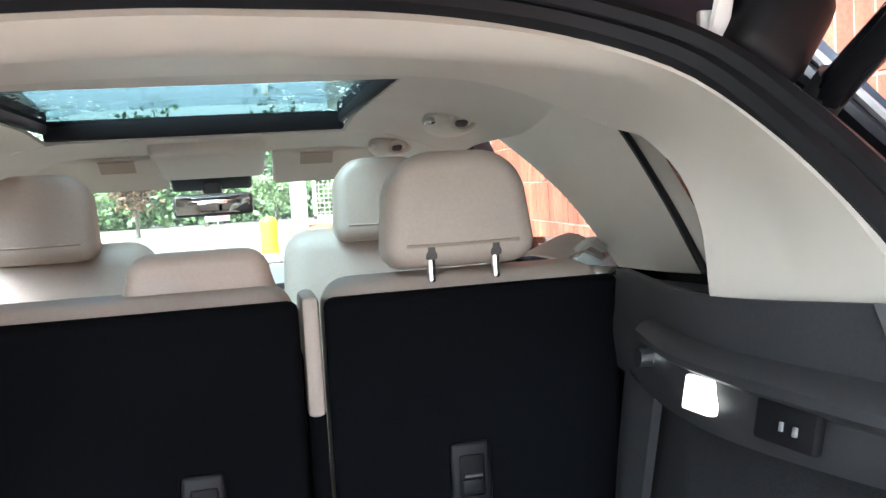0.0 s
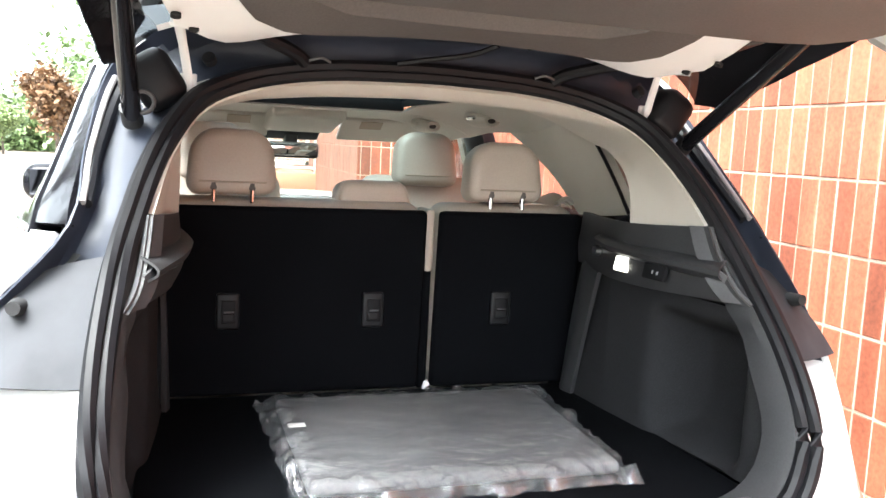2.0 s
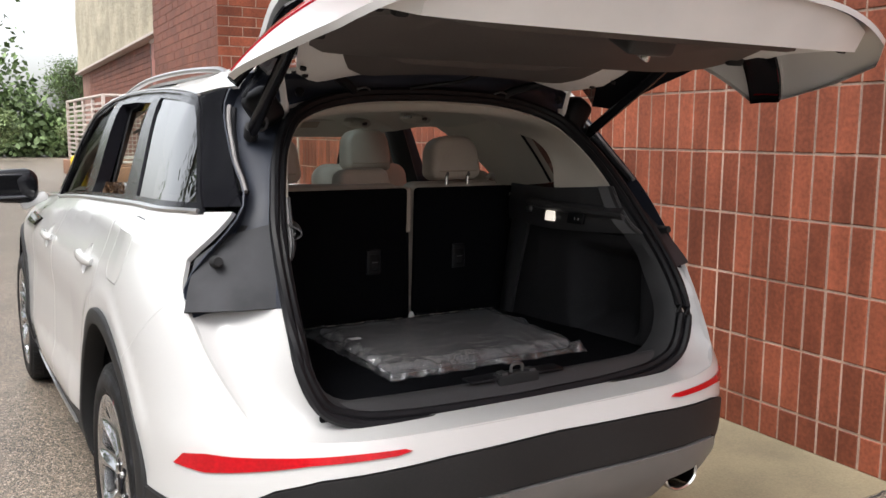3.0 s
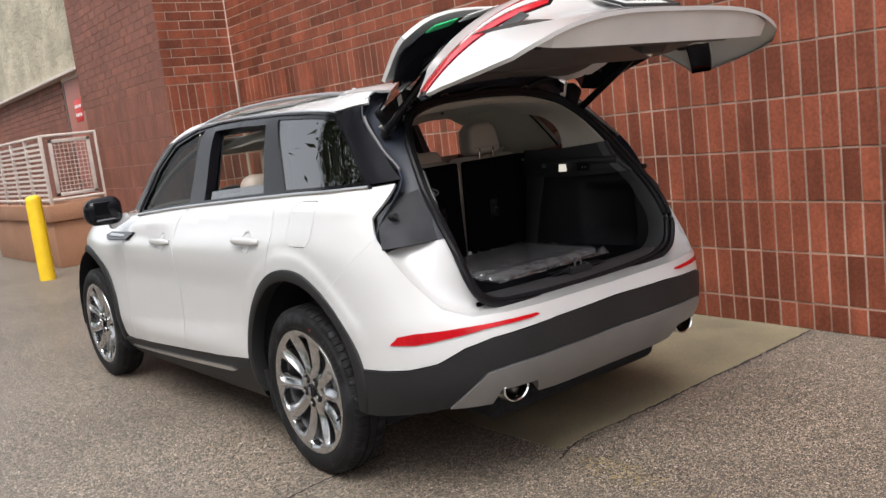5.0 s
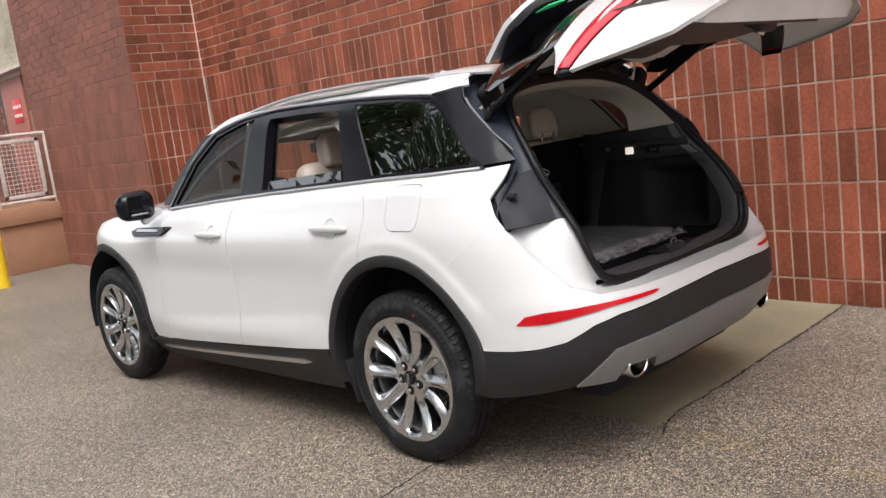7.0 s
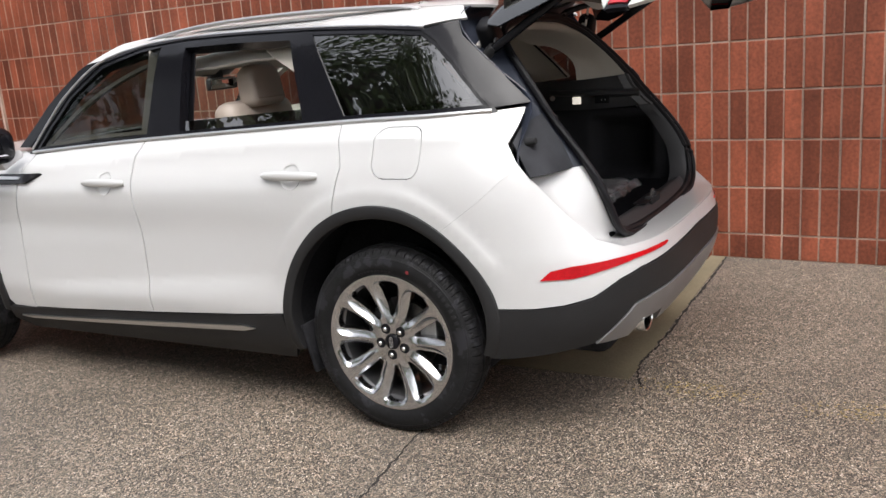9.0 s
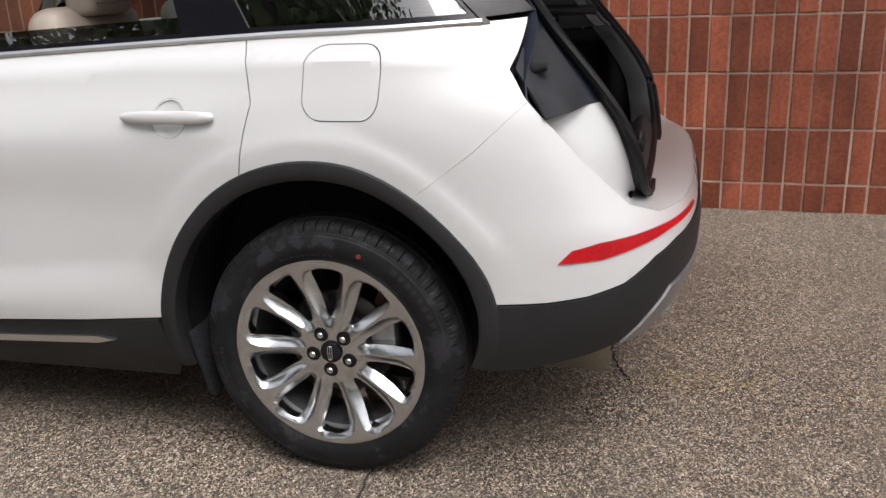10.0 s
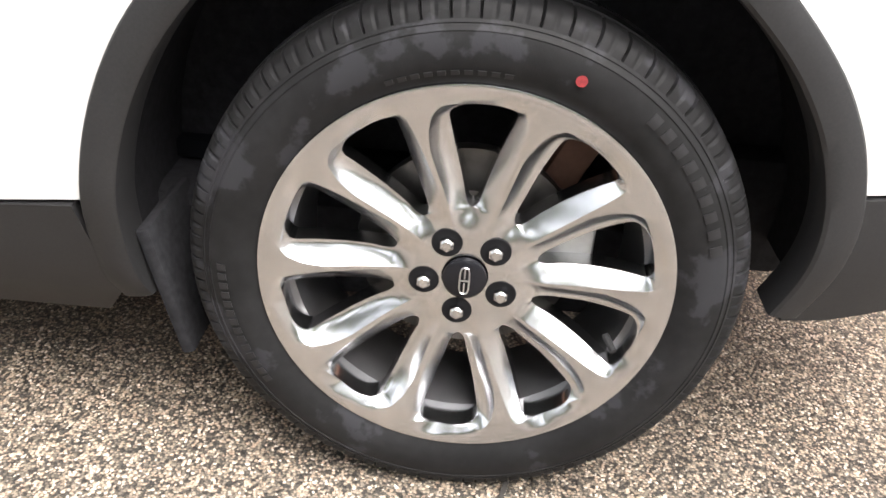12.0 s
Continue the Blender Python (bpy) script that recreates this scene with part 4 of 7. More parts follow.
def spoke_face():
    """The cast face: ten spokes, each a narrow swept land with a spoon-shaped hollow on one flank and a pointed one on the other, run out into hub and rim."""
    verts, faces = [], []
    R0, R1 = .0945, .2352
    rows = [.030, .045, .06, .072, .082, .089] + [R0 + (R1 - R0) * t for t in (0, .006, .02, .045, .08, .12, .17, .23, .30, .37, .44, .51, .58, .65, .72, .78, .83, .87, .905, .935, .958, .975, .988, .996, 1)] + [.2375, .240, .2425, .245, .2475, .2495, .2515]
    table = lambda r, v: float(np.interp(r, SPOKE_R, v))

    def angles(r):
        horn, arc_ = table(r, [.8, 2.5, 3, 3.5, 4.2, 5, 5.6]), table(r, [-1.6, 0, .4, -1, -3.2, -6.5, -9])
        left, right = table(r, [13.4, 10.4, 9.2, 8.2, 7.6, 7.4, 7.2]), table(r, [-13.4, -9.8, -8.6, -8.0, -7.7, -7.5, -7.4])
        if r >= R1 - .020:
            t = min(1, (r - R1 + .020) / .020)
            left += 6.5 * (1 - math.sqrt(max(0, 1 - t ** 5)))
            right -= 9.0 * (1 - math.sqrt(max(0, 1 - t ** 2.4)))
        if r <= R0 + .016:
            t = min(1, (R0 + .016 - r) / .016)
            e = 4.2 * (1 - math.sqrt(max(0, 1 - t ** 2)))
            left, right = left + e, right - e
        return left, horn, arc_, right

    deep_arc = lambda r: float(np.interp(r, [.066, .09, .12, .16, .20, .222, .234, .243, .248], [0, .009, .017, .022, .020, .015, .008, .0015, 0]))
    deep_horn = lambda r: float(np.interp(r, [.066, .09, .12, .16, .20, .225, .238, .2505], [0, .009, .017, .021, .019, .014, .0075, 0]))
    for k in range(10):
        mid = -1 + 36 * k
        grid = []
        for r in rows:
            left, horn, arc_, right = angles(r)
            base = float(np.interp(r, *LAND))
            line = []
            whole = r <= R0 + 1e-9 or r >= R1 - 1e-9
            for f in (1, .86, .7, .52, .35, .2, .08, .02):
                line.append((arc_ + (right - arc_) * f, base + deep_arc(r) * (1 - (1 - f) ** 1.9)))
            for f in (0, .33, .67, 1):
                line.append((arc_ + (horn - arc_) * f, base))
            for f in (.02, .08, .2, .4, .6, .8, 1):
                line.append((horn + (left - horn) * f, base + deep_horn(r) * (f * .8 + .2 * f * f)))
            if whole:
                far = 36 + right
                for f in (.12, .3, .5, .7, .88, 1):
                    line.append((left + (far - left) * f, base + deep_horn(r) * (1 - f) + deep_arc(r) * f))
            grid.append(line)
        index = []
        for r, line in zip(rows, grid):
            row = []
            for a, d in line:
                a = radians(mid + a)
                row.append(len(verts))
                verts.append((d, -r * math.cos(a), r * math.sin(a)))
            index.append(row)
        for p, q in zip(index, index[1:]):
            for c in range(min(len(p), len(q)) - 1):
                faces.append((p[c], p[c + 1], q[c + 1], q[c]))
    bm = bmesh.new()
    bv = [bm.verts.new(v) for v in verts]
    for f in faces:
        bm.faces.new([bv[i] for i in f])
    bmesh.ops.remove_doubles(bm, verts=bm.verts, dist=1e-5)
    bmesh.ops.recalc_face_normals(bm, faces=bm.faces)
    if sum(f.normal.x * f.calc_area() for f in bm.faces) > 0:
        bmesh.ops.reverse_faces(bm, faces=bm.faces)
    # rolled edge and walls back from every window
    for depth in (.0015, .030):
        rim = [e for e in bm.edges if e.is_boundary and math.hypot(e.verts[0].co.y, e.verts[0].co.z) < .249]
        ext = bmesh.ops.extrude_edge_only(bm, edges=rim)
        for v in ext["geom"]:
            if isinstance(v, bmesh.types.BMVert):
                v.co.x += depth
    bmesh.ops.recalc_face_normals(bm, faces=bm.faces)
    if sum(f.normal.x * f.calc_area() for f in bm.faces if abs(f.normal.x) > .7) > 0:
        bmesh.ops.reverse_faces(bm, faces=bm.faces)
    return bm


def make_wheel():
    w = thing("wheel", "", "")
    def tread(i, k, r, d):
        if r > .343 and i % 16 == 0 and abs(d - .075) > .02:
            return r - (.006 if d < .03 else .004), d + (.003 if d < .03 else 0)
        if .346 < r < .360 and i % 16 in (7, 8) and d < .03:
            return r - .0025, d + .0015
        return r, d
    prof = [(.252, .025), (.258, .008), (.268, -.004), (.290, -.012), (.312, -.013), (.3265, -.0078), (.3275, -.0086), (.3290, -.0080), (.3300, -.0062), (.3345, -.0036), (.3355, -.0044), (.3370, -.0036), (.338, -.002), (.3395, -.0012), (.347, .001), (.354, .006), (.3605, .017), (.3625, .034), (.3635, .050), (.357, .052), (.357, .058), (.364, .060), (.3645, .088), (.357, .090), (.357, .096), (.364, .098), (.3625, .118), (.3585, .132), (.348, .148), (.32, .165), (.27, .16)]
    mesh_object("tyre", *lathe(prof, 1040, wobble=tread), TYRE, w, "black tyre with dusty scuffed sidewalls", sharp=40)
    rm = mesh_object("rim", *lathe([(.262, .012), (.2622, -.003), (.2606, -.0068), (.2575, -.0076), (.2515, -.0066), (.2512, .010), (.249, .0335), (.236, .0345)], 120), ALLOY, w, "polished alloy rim")
    br = mesh_object("barrel", *lathe([(.236, .0345), (.228, .040), (.226, .050), (.222, .085), (.215, .15), (.245, .165)], 96), ALLOY_DARK, w, "dark inner barrel")
    fc = part("spoked_face", spoke_face(), ALLOY, w, "polished face with ten swept spokes", sharp=30)
    for ob in (rm, br, fc):
        ob.scale = (1, 1.022, 1.022)
    mesh_object("centre_cap", *lathe([(0.0, -.014 + DISH), (.024, -.0135 + DISH), (.0285, -.011 + DISH), (.029, -.004 + DISH)], 40), GLOSS_BLACK, w, "black centre cap with a plain metal mark")
    oval = [(-.0148 + DISH, .0062 * math.copysign(abs(math.cos(a)) ** .6, math.cos(a)), .0195 * math.copysign(abs(math.sin(a)) ** .6, math.sin(a))) for a in np.linspace(0, 2 * math.pi, 17)[:-1]]
    bm = tube(oval, .0011, 6, closed=True, samples=40)
    box((.002, .0018, .015), (-.0148 + DISH, 0, .0105), .0004, bm=bm)
    box((.002, .0018, .015), (-.0148 + DISH, 0, -.0105), .0004, bm=bm)
    box((.002, .0115, .0018), (-.0148 + DISH, 0, 0), .0004, bm=bm)
    part("cap_mark", bm, SATIN, w)
    for k in range(5):
        a = radians(-97 + 72 * k)
        y, z = -.054 * math.cos(a), .054 * math.sin(a)
        # no hole is cut: a near-black disc paints the pocket's shade
        well = lathe([(.0205, -.0015), (.0198, -.0028), (.0185, -.0030), (.0178, -.0026), (0.0, -.0024)], 28)
        mesh_object("nut_well", [(p[0] + DISH, p[1] + y, p[2] + z) for p in well[0]], well[1], BLACK_AND_SHADE, w)
        nut = rod((-.001 + DISH, y, z), (-.010 + DISH, y, z), .0098, 6)
        rod((-.010 + DISH, y, z), (-.0125 + DISH, y, z), .0082, 12, .006, bm=nut)
        part("wheel_nut", nut, ALLOY, w)
    mesh_object("brake_disc", *lathe([(.06, .070), (.085, .068), (.090, .085), (.150, .085), (.152, .092), (.15, .105), (.06, .105)], 64), STEEL, w, "worn steel brake disc")
    cal = box((.07, .075, .12), (.095, -.13, .03), .012)
    box((.03, .05, .035), (.065, -.125, .0), .008, bm=cal)
    part("caliper", cal, CASTING, w, "cast aluminium brake caliper")
    part("knuckle", box((.05, .05, .16), (.14, -.11, .09), .01, Euler((radians(25), 0, 0)).to_matrix()), RUST, w, "rusty suspension arm")
    valve = rod((-.002, -.205, -.085), (.02, -.195, -.075), .005, 8)
    part("valve", valve, DARK, w)
    # raised marks, wear bars and scuffs on the sidewall
    def on_wall(a0, a1, ra, rb, lift, name, mat, n=10, lab=""):
        f = lambda r: float(np.interp(r, [.268, .290, .312, .330, .338], [-.004, -.012, -.013, -.006, -.002]))
        g = np.array([[(f(r) - lift, -r * math.cos(a), r * math.sin(a)) for r in np.linspace(ra, rb, 4)] for a in np.linspace(a0, a1, n)])
        return mesh_object(name, *sheet(g, -.001), mat, w, lab)
    for i in range(9):
        a = radians(52 - i * 4.4)
        on_wall(a, a - radians(2.4), .305, .320, .0007, "raised_mark", TYRE_MARK, 5)
    for i in range(14):
        a = radians(215 - i * 2.6)
        on_wall(a, a - radians(1.7), .306, .317, .0012, "raised_mark", TYRE_MARK, 4)
    for i in range(10):
        a = radians(113 - i * 3.1)
        on_wall(a, a - radians(2.0), .278, .284, .001, "raised_mark", TYRE_MARK, 4)
    a = radians(69)
    bm = bmesh.new()
    bmesh.ops.create_circle(bm, cap_ends=True, segments=16, radius=.0068, matrix=Matrix.Translation((-.0155, -.303 * math.cos(a), .303 * math.sin(a))) @ Matrix.Rotation(radians(90), 4, 'Y'))
    part("balance_dot", bm, RED_DOT, w, "red paint dot")
    return w


wheel = make_wheel()
tagged(wheel, "alloy wheel with ten swept spokes and a black tyre")
wheel.parent = car
wheel.matrix_basis = pose(-.90, 0, .362)
for m in (pose(-.90, 2.71, .362, 20, 0, 0), pose(.90, 0, .362, 0, 0, 180), pose(.90, 2.71, .362, 0, 0, 180)):
    copy_thing(wheel, m)
part("axle", rod((-.78, 0, .36), (.78, 0, .36), .04, 12), LINER, car)


# ---- load opening: jamb, seal, lip ----
# pairs of places from the top middle round to the bottom middle: on the skin's edge (s, z), and on the seal (x, y, z)
opening = [(0, -.285, 1.505), (.20, -.285, 1.498), (.345, -.29, 1.475), (.45, -.33, 1.430), (.515, -.40, 1.345), (.548, -.47, 1.262), (.580, -.55, 1.155), (.600, -.66, 1.02), (.603, -.735, .90), (.590, -.757, .82), (.555, -.768, .765), (.48, -.775, .730), (.30, -.782, .712), (0, -.785, .706)]
edge = [(-1.5, 1.592), (-1.15, 1.590), (-.85, 1.583), (-.60, 1.572), (-.40, 1.545), (-.395, 1.465), (-.535, 1.335), (-.64, 1.21), (-.60, 1.03), (-.70, .90), (-.785, .775), (-.885, .7155), (-1.08, .709), (-1.5, .709)]
loop = spline(opening, 61)
rim_pts = np.array([skin(s, z) for s, z in edge]) * (-1, 1, 1)
rim_pts = spline(rim_pts, 61)
mid = (loop * .45 + rim_pts * .55)
mid[:, 1] += .035
ring = np.stack([spline([rim_pts[i] + (0, .003, 0), mid[i] * .6 + rim_pts[i] * .4 + (0, .035, 0), mid[i] * .6 + loop[i] * .4 + (0, .02, 0), loop[i] + (0, .0, 0)], 12) for i in range(61)])
cut = int(np.argmin(np.abs(loop[:, 2] - .985) + (np.arange(61) < 10)))
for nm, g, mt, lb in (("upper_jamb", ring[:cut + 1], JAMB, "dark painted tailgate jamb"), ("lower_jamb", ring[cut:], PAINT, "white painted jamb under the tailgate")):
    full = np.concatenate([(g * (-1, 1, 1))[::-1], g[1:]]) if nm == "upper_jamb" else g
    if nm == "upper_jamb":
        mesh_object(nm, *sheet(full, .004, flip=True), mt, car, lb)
    else:
        g2 = np.concatenate([g, (g * (-1, 1, 1))[::-1][1:]])
        mesh_object(nm, *sheet(g2, .004, flip=True), mt, car, lb)
full_loop = np.concatenate([loop, (loop * (-1, 1, 1))[::-1][1:-1]])
for off, r in ((0.0, .014), (.019, .013)):
    pts = full_loop + (0, -.006 - off * .6, 0)
    c = pts.mean(0)
    d = pts - c
    pts = pts + d / np.linalg.norm(d, axis=1, keepdims=True) * off
    part("door_seal", tube([tuple(p) for p in pts[::3]], r, 8, closed=True, samples=150), SEAL, car, "black rubber opening seal")
upright = [i for i in range(61) if 1.19 < loop[i, 2] < 1.40]
for sx in (-1, 1):
    for k, r, mt, nm, lb in ((2, .011, SEAL, "gutter_seal", "black gutter seal along the jamb"), (1, .006, PAINT_GREY, "jamb_bead", "")):
        part(nm, tube([tuple(ring[i, k] * (sx, 1, 1) + (0, -.006, .002)) for i in upright], r, 8, samples=50), mt, car, lb)
# corner bracket where the lamp of the gate lands
for sx in (-1, 1):
    br = patch([[(sx * .60, -.53, 1.17), (sx * .70, -.50, 1.14), (sx * .775, -.49, 1.09)], [(sx * .61, -.61, 1.06), (sx * .72, -.565, 1.05), (sx * .805, -.535, 1.03)], [(sx * .605, -.66, .985), (sx * .72, -.62, .98), (sx * .825, -.57, .978)]], 12, 10, .006, flip=sx > 0)
    mesh_object("lamp_bracket", *br, BRACKET, car, "grey plastic corner bracket")
    stud = rod((sx * .735, -.525, 1.085), (sx * .738, -.560, 1.09), .016, 14, .011)
    part("bump_stop", stud, DARK, car, "black rubber bump stop")
    part("strut", rod((sx * .575, -.335, 1.395), (sx * .590, -.774, 1.659), .0165, 16), GLOSS_BLACK, car, "black tailgate strut")
    part("strut_rod", rod((sx * .573, -.32, 1.384), (sx * .578, -.35, 1.41), .019, 14), TRIM_BLACK, car)
    arm = tube([(sx * .478, -.322, 1.450), (sx * .480, -.330, 1.475), (sx * .487, -.336, 1.515), (sx * .494, -.345, 1.550), (sx * .500, -.385, 1.566), (sx * .505, -.430, 1.550)], .0095, 8, samples=30, squash=.45)
    box((.030, .008, .045), (sx * .478, -.318, 1.455), .003, bm=arm)
    part("hinge", arm, PAINT_DULL, car, "white gate hinge")
    part("hinge_cover", box((.085, .075, .105), (sx * .535, -.315, 1.462), .026, Euler((0, radians(sx * 34), 0)).to_matrix(), 4), SEAL, car, "black hinge cover")
    part("wire_hose", tube([(sx * .262, -.300, 1.515), (sx * .285, -.318, 1.530), (sx * .335, -.362, 1.545), (sx * .385, -.400, 1.556), (sx * .420, -.412, 1.556)], .0135, 10, samples=30), SEAL, car, "ribbed rubber wiring hose")
    part("hose_end", box((.06, .03, .022), (sx * .425, -.412, 1.558), .009, segments=3), SEAL, car)
    part("clip", tube([(sx * .215, -.312, 1.518), (sx * .235, -.322, 1.524), (sx * .258, -.316, 1.518)], .0028, 6, samples=16), TRIM_LIGHT, car)
loop_eye = [(-.556 + .019 * math.cos(a), -.352, 1.420 + .019 * math.sin(a)) for a in np.linspace(0, 2 * math.pi, 9)[:-1]]
part("cover_ring", tube(loop_eye, .0042, 6, closed=True, samples=28), TRIM_LIGHT, car)
part("washer_hose", tube([(-.08, -.305, 1.526), (-.03, -.325, 1.535), (.05, -.375, 1.548), (.092, -.410, 1.566)], .0055, 6, samples=24), SEAL, car, "thin black washer hose")
for sx in (-1, 1):
    plug = rod((sx * .44, -.34, 1.50), (sx * .445, -.352, 1.507), .012, 12)
    part("plug", plug, SEAL, car)

# ---- tailgate, built shut and swung up on its hinges ----
gate = thing("tailgate", "", "")
tagged(gate, "open white tailgate with dark rear window")
gate.parent = car
HINGE, SWING = Vector((0, -.31, 1.585)), 61.0
gate.matrix_basis = Matrix.Translation(HINGE) @ Matrix.Rotation(radians(-SWING), 4, 'X') @ Matrix.Translation(-HINGE)


def cave(s, z):
    """The hollow of the gate round the number plate."""
    return -.018 * np.exp(-((z - .93) / .085) ** 2) * np.clip((-1.0 - s) / .35, 0, 1)


lamp_low = [(-.605, 1.022), (-.70, 1.020), (-.90, 1.018), (-1.10, 1.012), (-1.175, 1.020), (-1.205, 1.045), (-1.215, 1.068)]
lamp_top = [(-.55, 1.093), (-.70, 1.106), (-.95, 1.110), (-1.2, 1.112), (-1.5, 1.114)]
g_low = [(-1.5, .718), (-1.08, .718), (-.895, .724), (-.808, .760), (-.738, .853), (-.668, .953)] + lamp_low + [(-1.5, 1.070)]
g_up = lamp_top[::-1] + [(-.645, 1.208), (-.80, 1.218), (-1.1, 1.222), (-1.5, 1.224)]
mesh_object("lower_panel", *both(panel(g_low, gap=0.0015, shape=cave)), PAINT, gate, "white lower tailgate panel")
mesh_object("upper_panel", *both(panel(g_up, gap=0.0015, step=.03)), PAINT, gate)
lamp = lamp_low + [(-1.5, 1.072)] + lamp_top[::-1]
mesh_object("light_housing", *both(panel(lamp, out=-.002, depth=0.02, step=.03)), GLOSS_BLACK, gate)
wing = [(-.615, 1.030), (-.90, 1.026), (-1.10, 1.020), (-1.168, 1.028), (-1.195, 1.056), (-1.21, 1.074), (-1.5, 1.080), (-1.5, 1.107), (-1.2, 1.105), (-.95, 1.103), (-.70, 1.098), (-.575, 1.088)]
mesh_object("tail_light", *both(panel(wing, out=.003, depth=0.01, step=.025)), RED_LENS, gate, "full width red tail light")
sided("clear_lens", panel([(-.80, 1.063), (-1.0, 1.056), (-1.17, 1.047), (-1.19, 1.066), (-1.0, 1.079), (-.85, 1.078)], out=.007, depth=.006, step=.02), CLEAR_LENS, gate, "ribbed clear lens")
mesh_object("plate_garnish", *both(panel([(-1.225, 1.045), (-1.235, 1.064), (-1.5, 1.068), (-1.5, 1.043)], out=.006, depth=.01, step=.02)), SATIN, gate, "dark satin strip under the tail light")
rg = [(-1.5, 1.228), (-1.1, 1.226), (-.80, 1.222), (-.652, 1.214), (-.56, 1.32), (-.46, 1.41), (-.385, 1.465), (-.385, 1.52), (-.62, 1.56), (-.85, 1.572), (-1.15, 1.578), (-1.5, 1.58)]
mesh_object("gate_window", *both(panel(rg, out=-.003, depth=0, gap=.001)), DARK_GLASS, gate, "dark rear window")
border = [(-1.5, 1.228), (-1.1, 1.226), (-.80, 1.222), (-.652, 1.214), (-.56, 1.32), (-.46, 1.41), (-.385, 1.465), (-.385, 1.52), (-.56, 1.50), (-.61, 1.44), (-.66, 1.35), (-.73, 1.262), (-1.1, 1.262), (-1.5, 1.264)]
mesh_object("window_border", *both(panel(border, out=-.008, depth=0, step=.03)), GLOSS_BLACK, gate)
# roof spoiler
sp_top = [[(x, -.33 - .05 * (1 - (x / .56) ** 2), 1.592 - .10 * abs(x / .56) ** 3 * .4) for x in np.linspace(-.56, .56, 13)], [(x * .98, -.47 - .03 * (1 - (x / .56) ** 2), 1.578 - .05 * abs(x / .56) ** 3) for x in np.linspace(-.56, .56, 13)], [(x * .95, -.52 - .10 * (1 - (x / .56) ** 4), 1.553 - .04 * abs(x / .56) ** 3) for x in np.linspace(-.56, .56, 13)]]
mesh_object("spoiler", *patch(sp_top, 33, 10, .018), PAINT, gate, "white roof spoiler with a black underside")
sp_low = [[(x, y + .02, z - .024) for x, y, z in row] for row in sp_top]
sp_low[0] = [(x, y - .02, z - .055) for x, y, z in sp_top[0]]
mesh_object("spoiler_underside", *patch(sp_low, 33, 8, .006), GLOSS_BLACK, gate)
# wiper, plate, badge bars, stickers
wip = rod((0.02, -.835, 1.235), (.34, -.79, 1.275), .008, 8, .005)
box((.07, .03, .04), (0.02, -.83, 1.235), .01, bm=wip)
part("wiper", wip, SEAL, gate, "black rear wiper")
part("number_plate", box((.305, .006, .152), (0, -.862, .930), .002, Euler((radians(-8), 0, 0)).to_matrix()), PLATE, gate, "white dealer plate with black lettering in a dark frame")
fr = bmesh.new()
for sz, at in (((.315, .010, .018), (0, -.866, 1.004)), ((.315, .010, .018), (0, -.876, .858)), ((.009, .010, .16), (-.153, -.868, .931)), ((.009, .010, .16), (.153, -.868, .931))):
    box(sz, at, .002, Euler((radians(-8), 0, 0)).to_matrix(), bm=fr)
part("plate_frame", fr, INK, gate, "dark plate frame")


def lettering(name, text, size, m, mat, parent, label=""):
    cu = bpy.data.curves.new(name, 'FONT')
    cu.body, cu.size, cu.extrude = text, size, .0006
    cu.align_x, cu.align_y = 'CENTER', 'CENTER'
    tmp = bpy.data.objects.new("tmp", cu)
    scene.collection.objects.link(tmp)
    dg = bpy.context.evaluated_depsgraph_get()
    me = bpy.data.meshes.new_from_object(tmp.evaluated_get(dg))
    bpy.data.objects.remove(tmp)
    me.transform(m)
    me.materials.clear()
    me.materials.append(mat)
    ob = new(name, me)
    ob.parent = parent
    return tagged(ob, label)


UPRIGHT = Matrix.Rotation(radians(82), 4, 'X')
lettering("plate_text", "HIGHLAND PARK", .036, Matrix.Translation((0, -.872, .962)) @ UPRIGHT, INK, gate)
lettering("plate_text", "SUPERSTORE", .034, Matrix.Translation((0, -.878, .900)) @ UPRIGHT, INK, gate)
part("plate_mark", box((.05, .004, .018), (-.06, -.872, .930), .002, Euler((radians(-8), 0, 0)).to_matrix()), BLUE_INK, gate)
bm = bmesh.new()
for i in range(7):
    x = -.27 + .09 * i
    box((.022, .004, .018), (x, -.853 + .10 * x * x, 1.165), .001, Euler((radians(20), 0, 0)).to_matrix(), bm=bm)
part("badge_bars", bm, SATIN, gate, "row of small metal bars")
part("dealer_badge", box((.085, .004, .042), (-.53, -.790, .975), .001, Euler((radians(-4), 0, radians(-30))).to_matrix()), INK, gate, "small black dealer label")
SLANT = Euler((radians(-42), 0, radians(-14))).to_matrix()
part("green_sticker", box((.115, .003, .075), (-.44, -.605, 1.425), .004, SLANT), GREEN, gate, "green window sticker")
lettering("sticker_text", "MP2", .045, Matrix.Translation((-.441, -.609, 1.427)) @ SLANT.to_4x4() @ Matrix.Rotation(radians(90), 4, 'X'), INK, gate)
part("paper_label", box((.15, .003, .07), (-.31, -.665, 1.380), .001, SLANT), PLATE, gate, "white paper window label")

# inner side of the gate: it lies along the plane of the opening seal
def skin_y(x, z):
    """Where the outer skin stands over a place of the gate."""
    ss = np.linspace(-1.5, -.12, 90)
    p = skin(ss, np.full(90, z))
    return float(np.interp(abs(x), -p[:, 0], p[:, 1]))


def seal_y(x, z):
    y = float(np.interp(z, loop[::-1, 2], loop[::-1, 1]))
    return y - .014 - .055 * max(0, 1 - (x / .42) ** 2) * min(1, max(0, (z - 1.36) / .11))


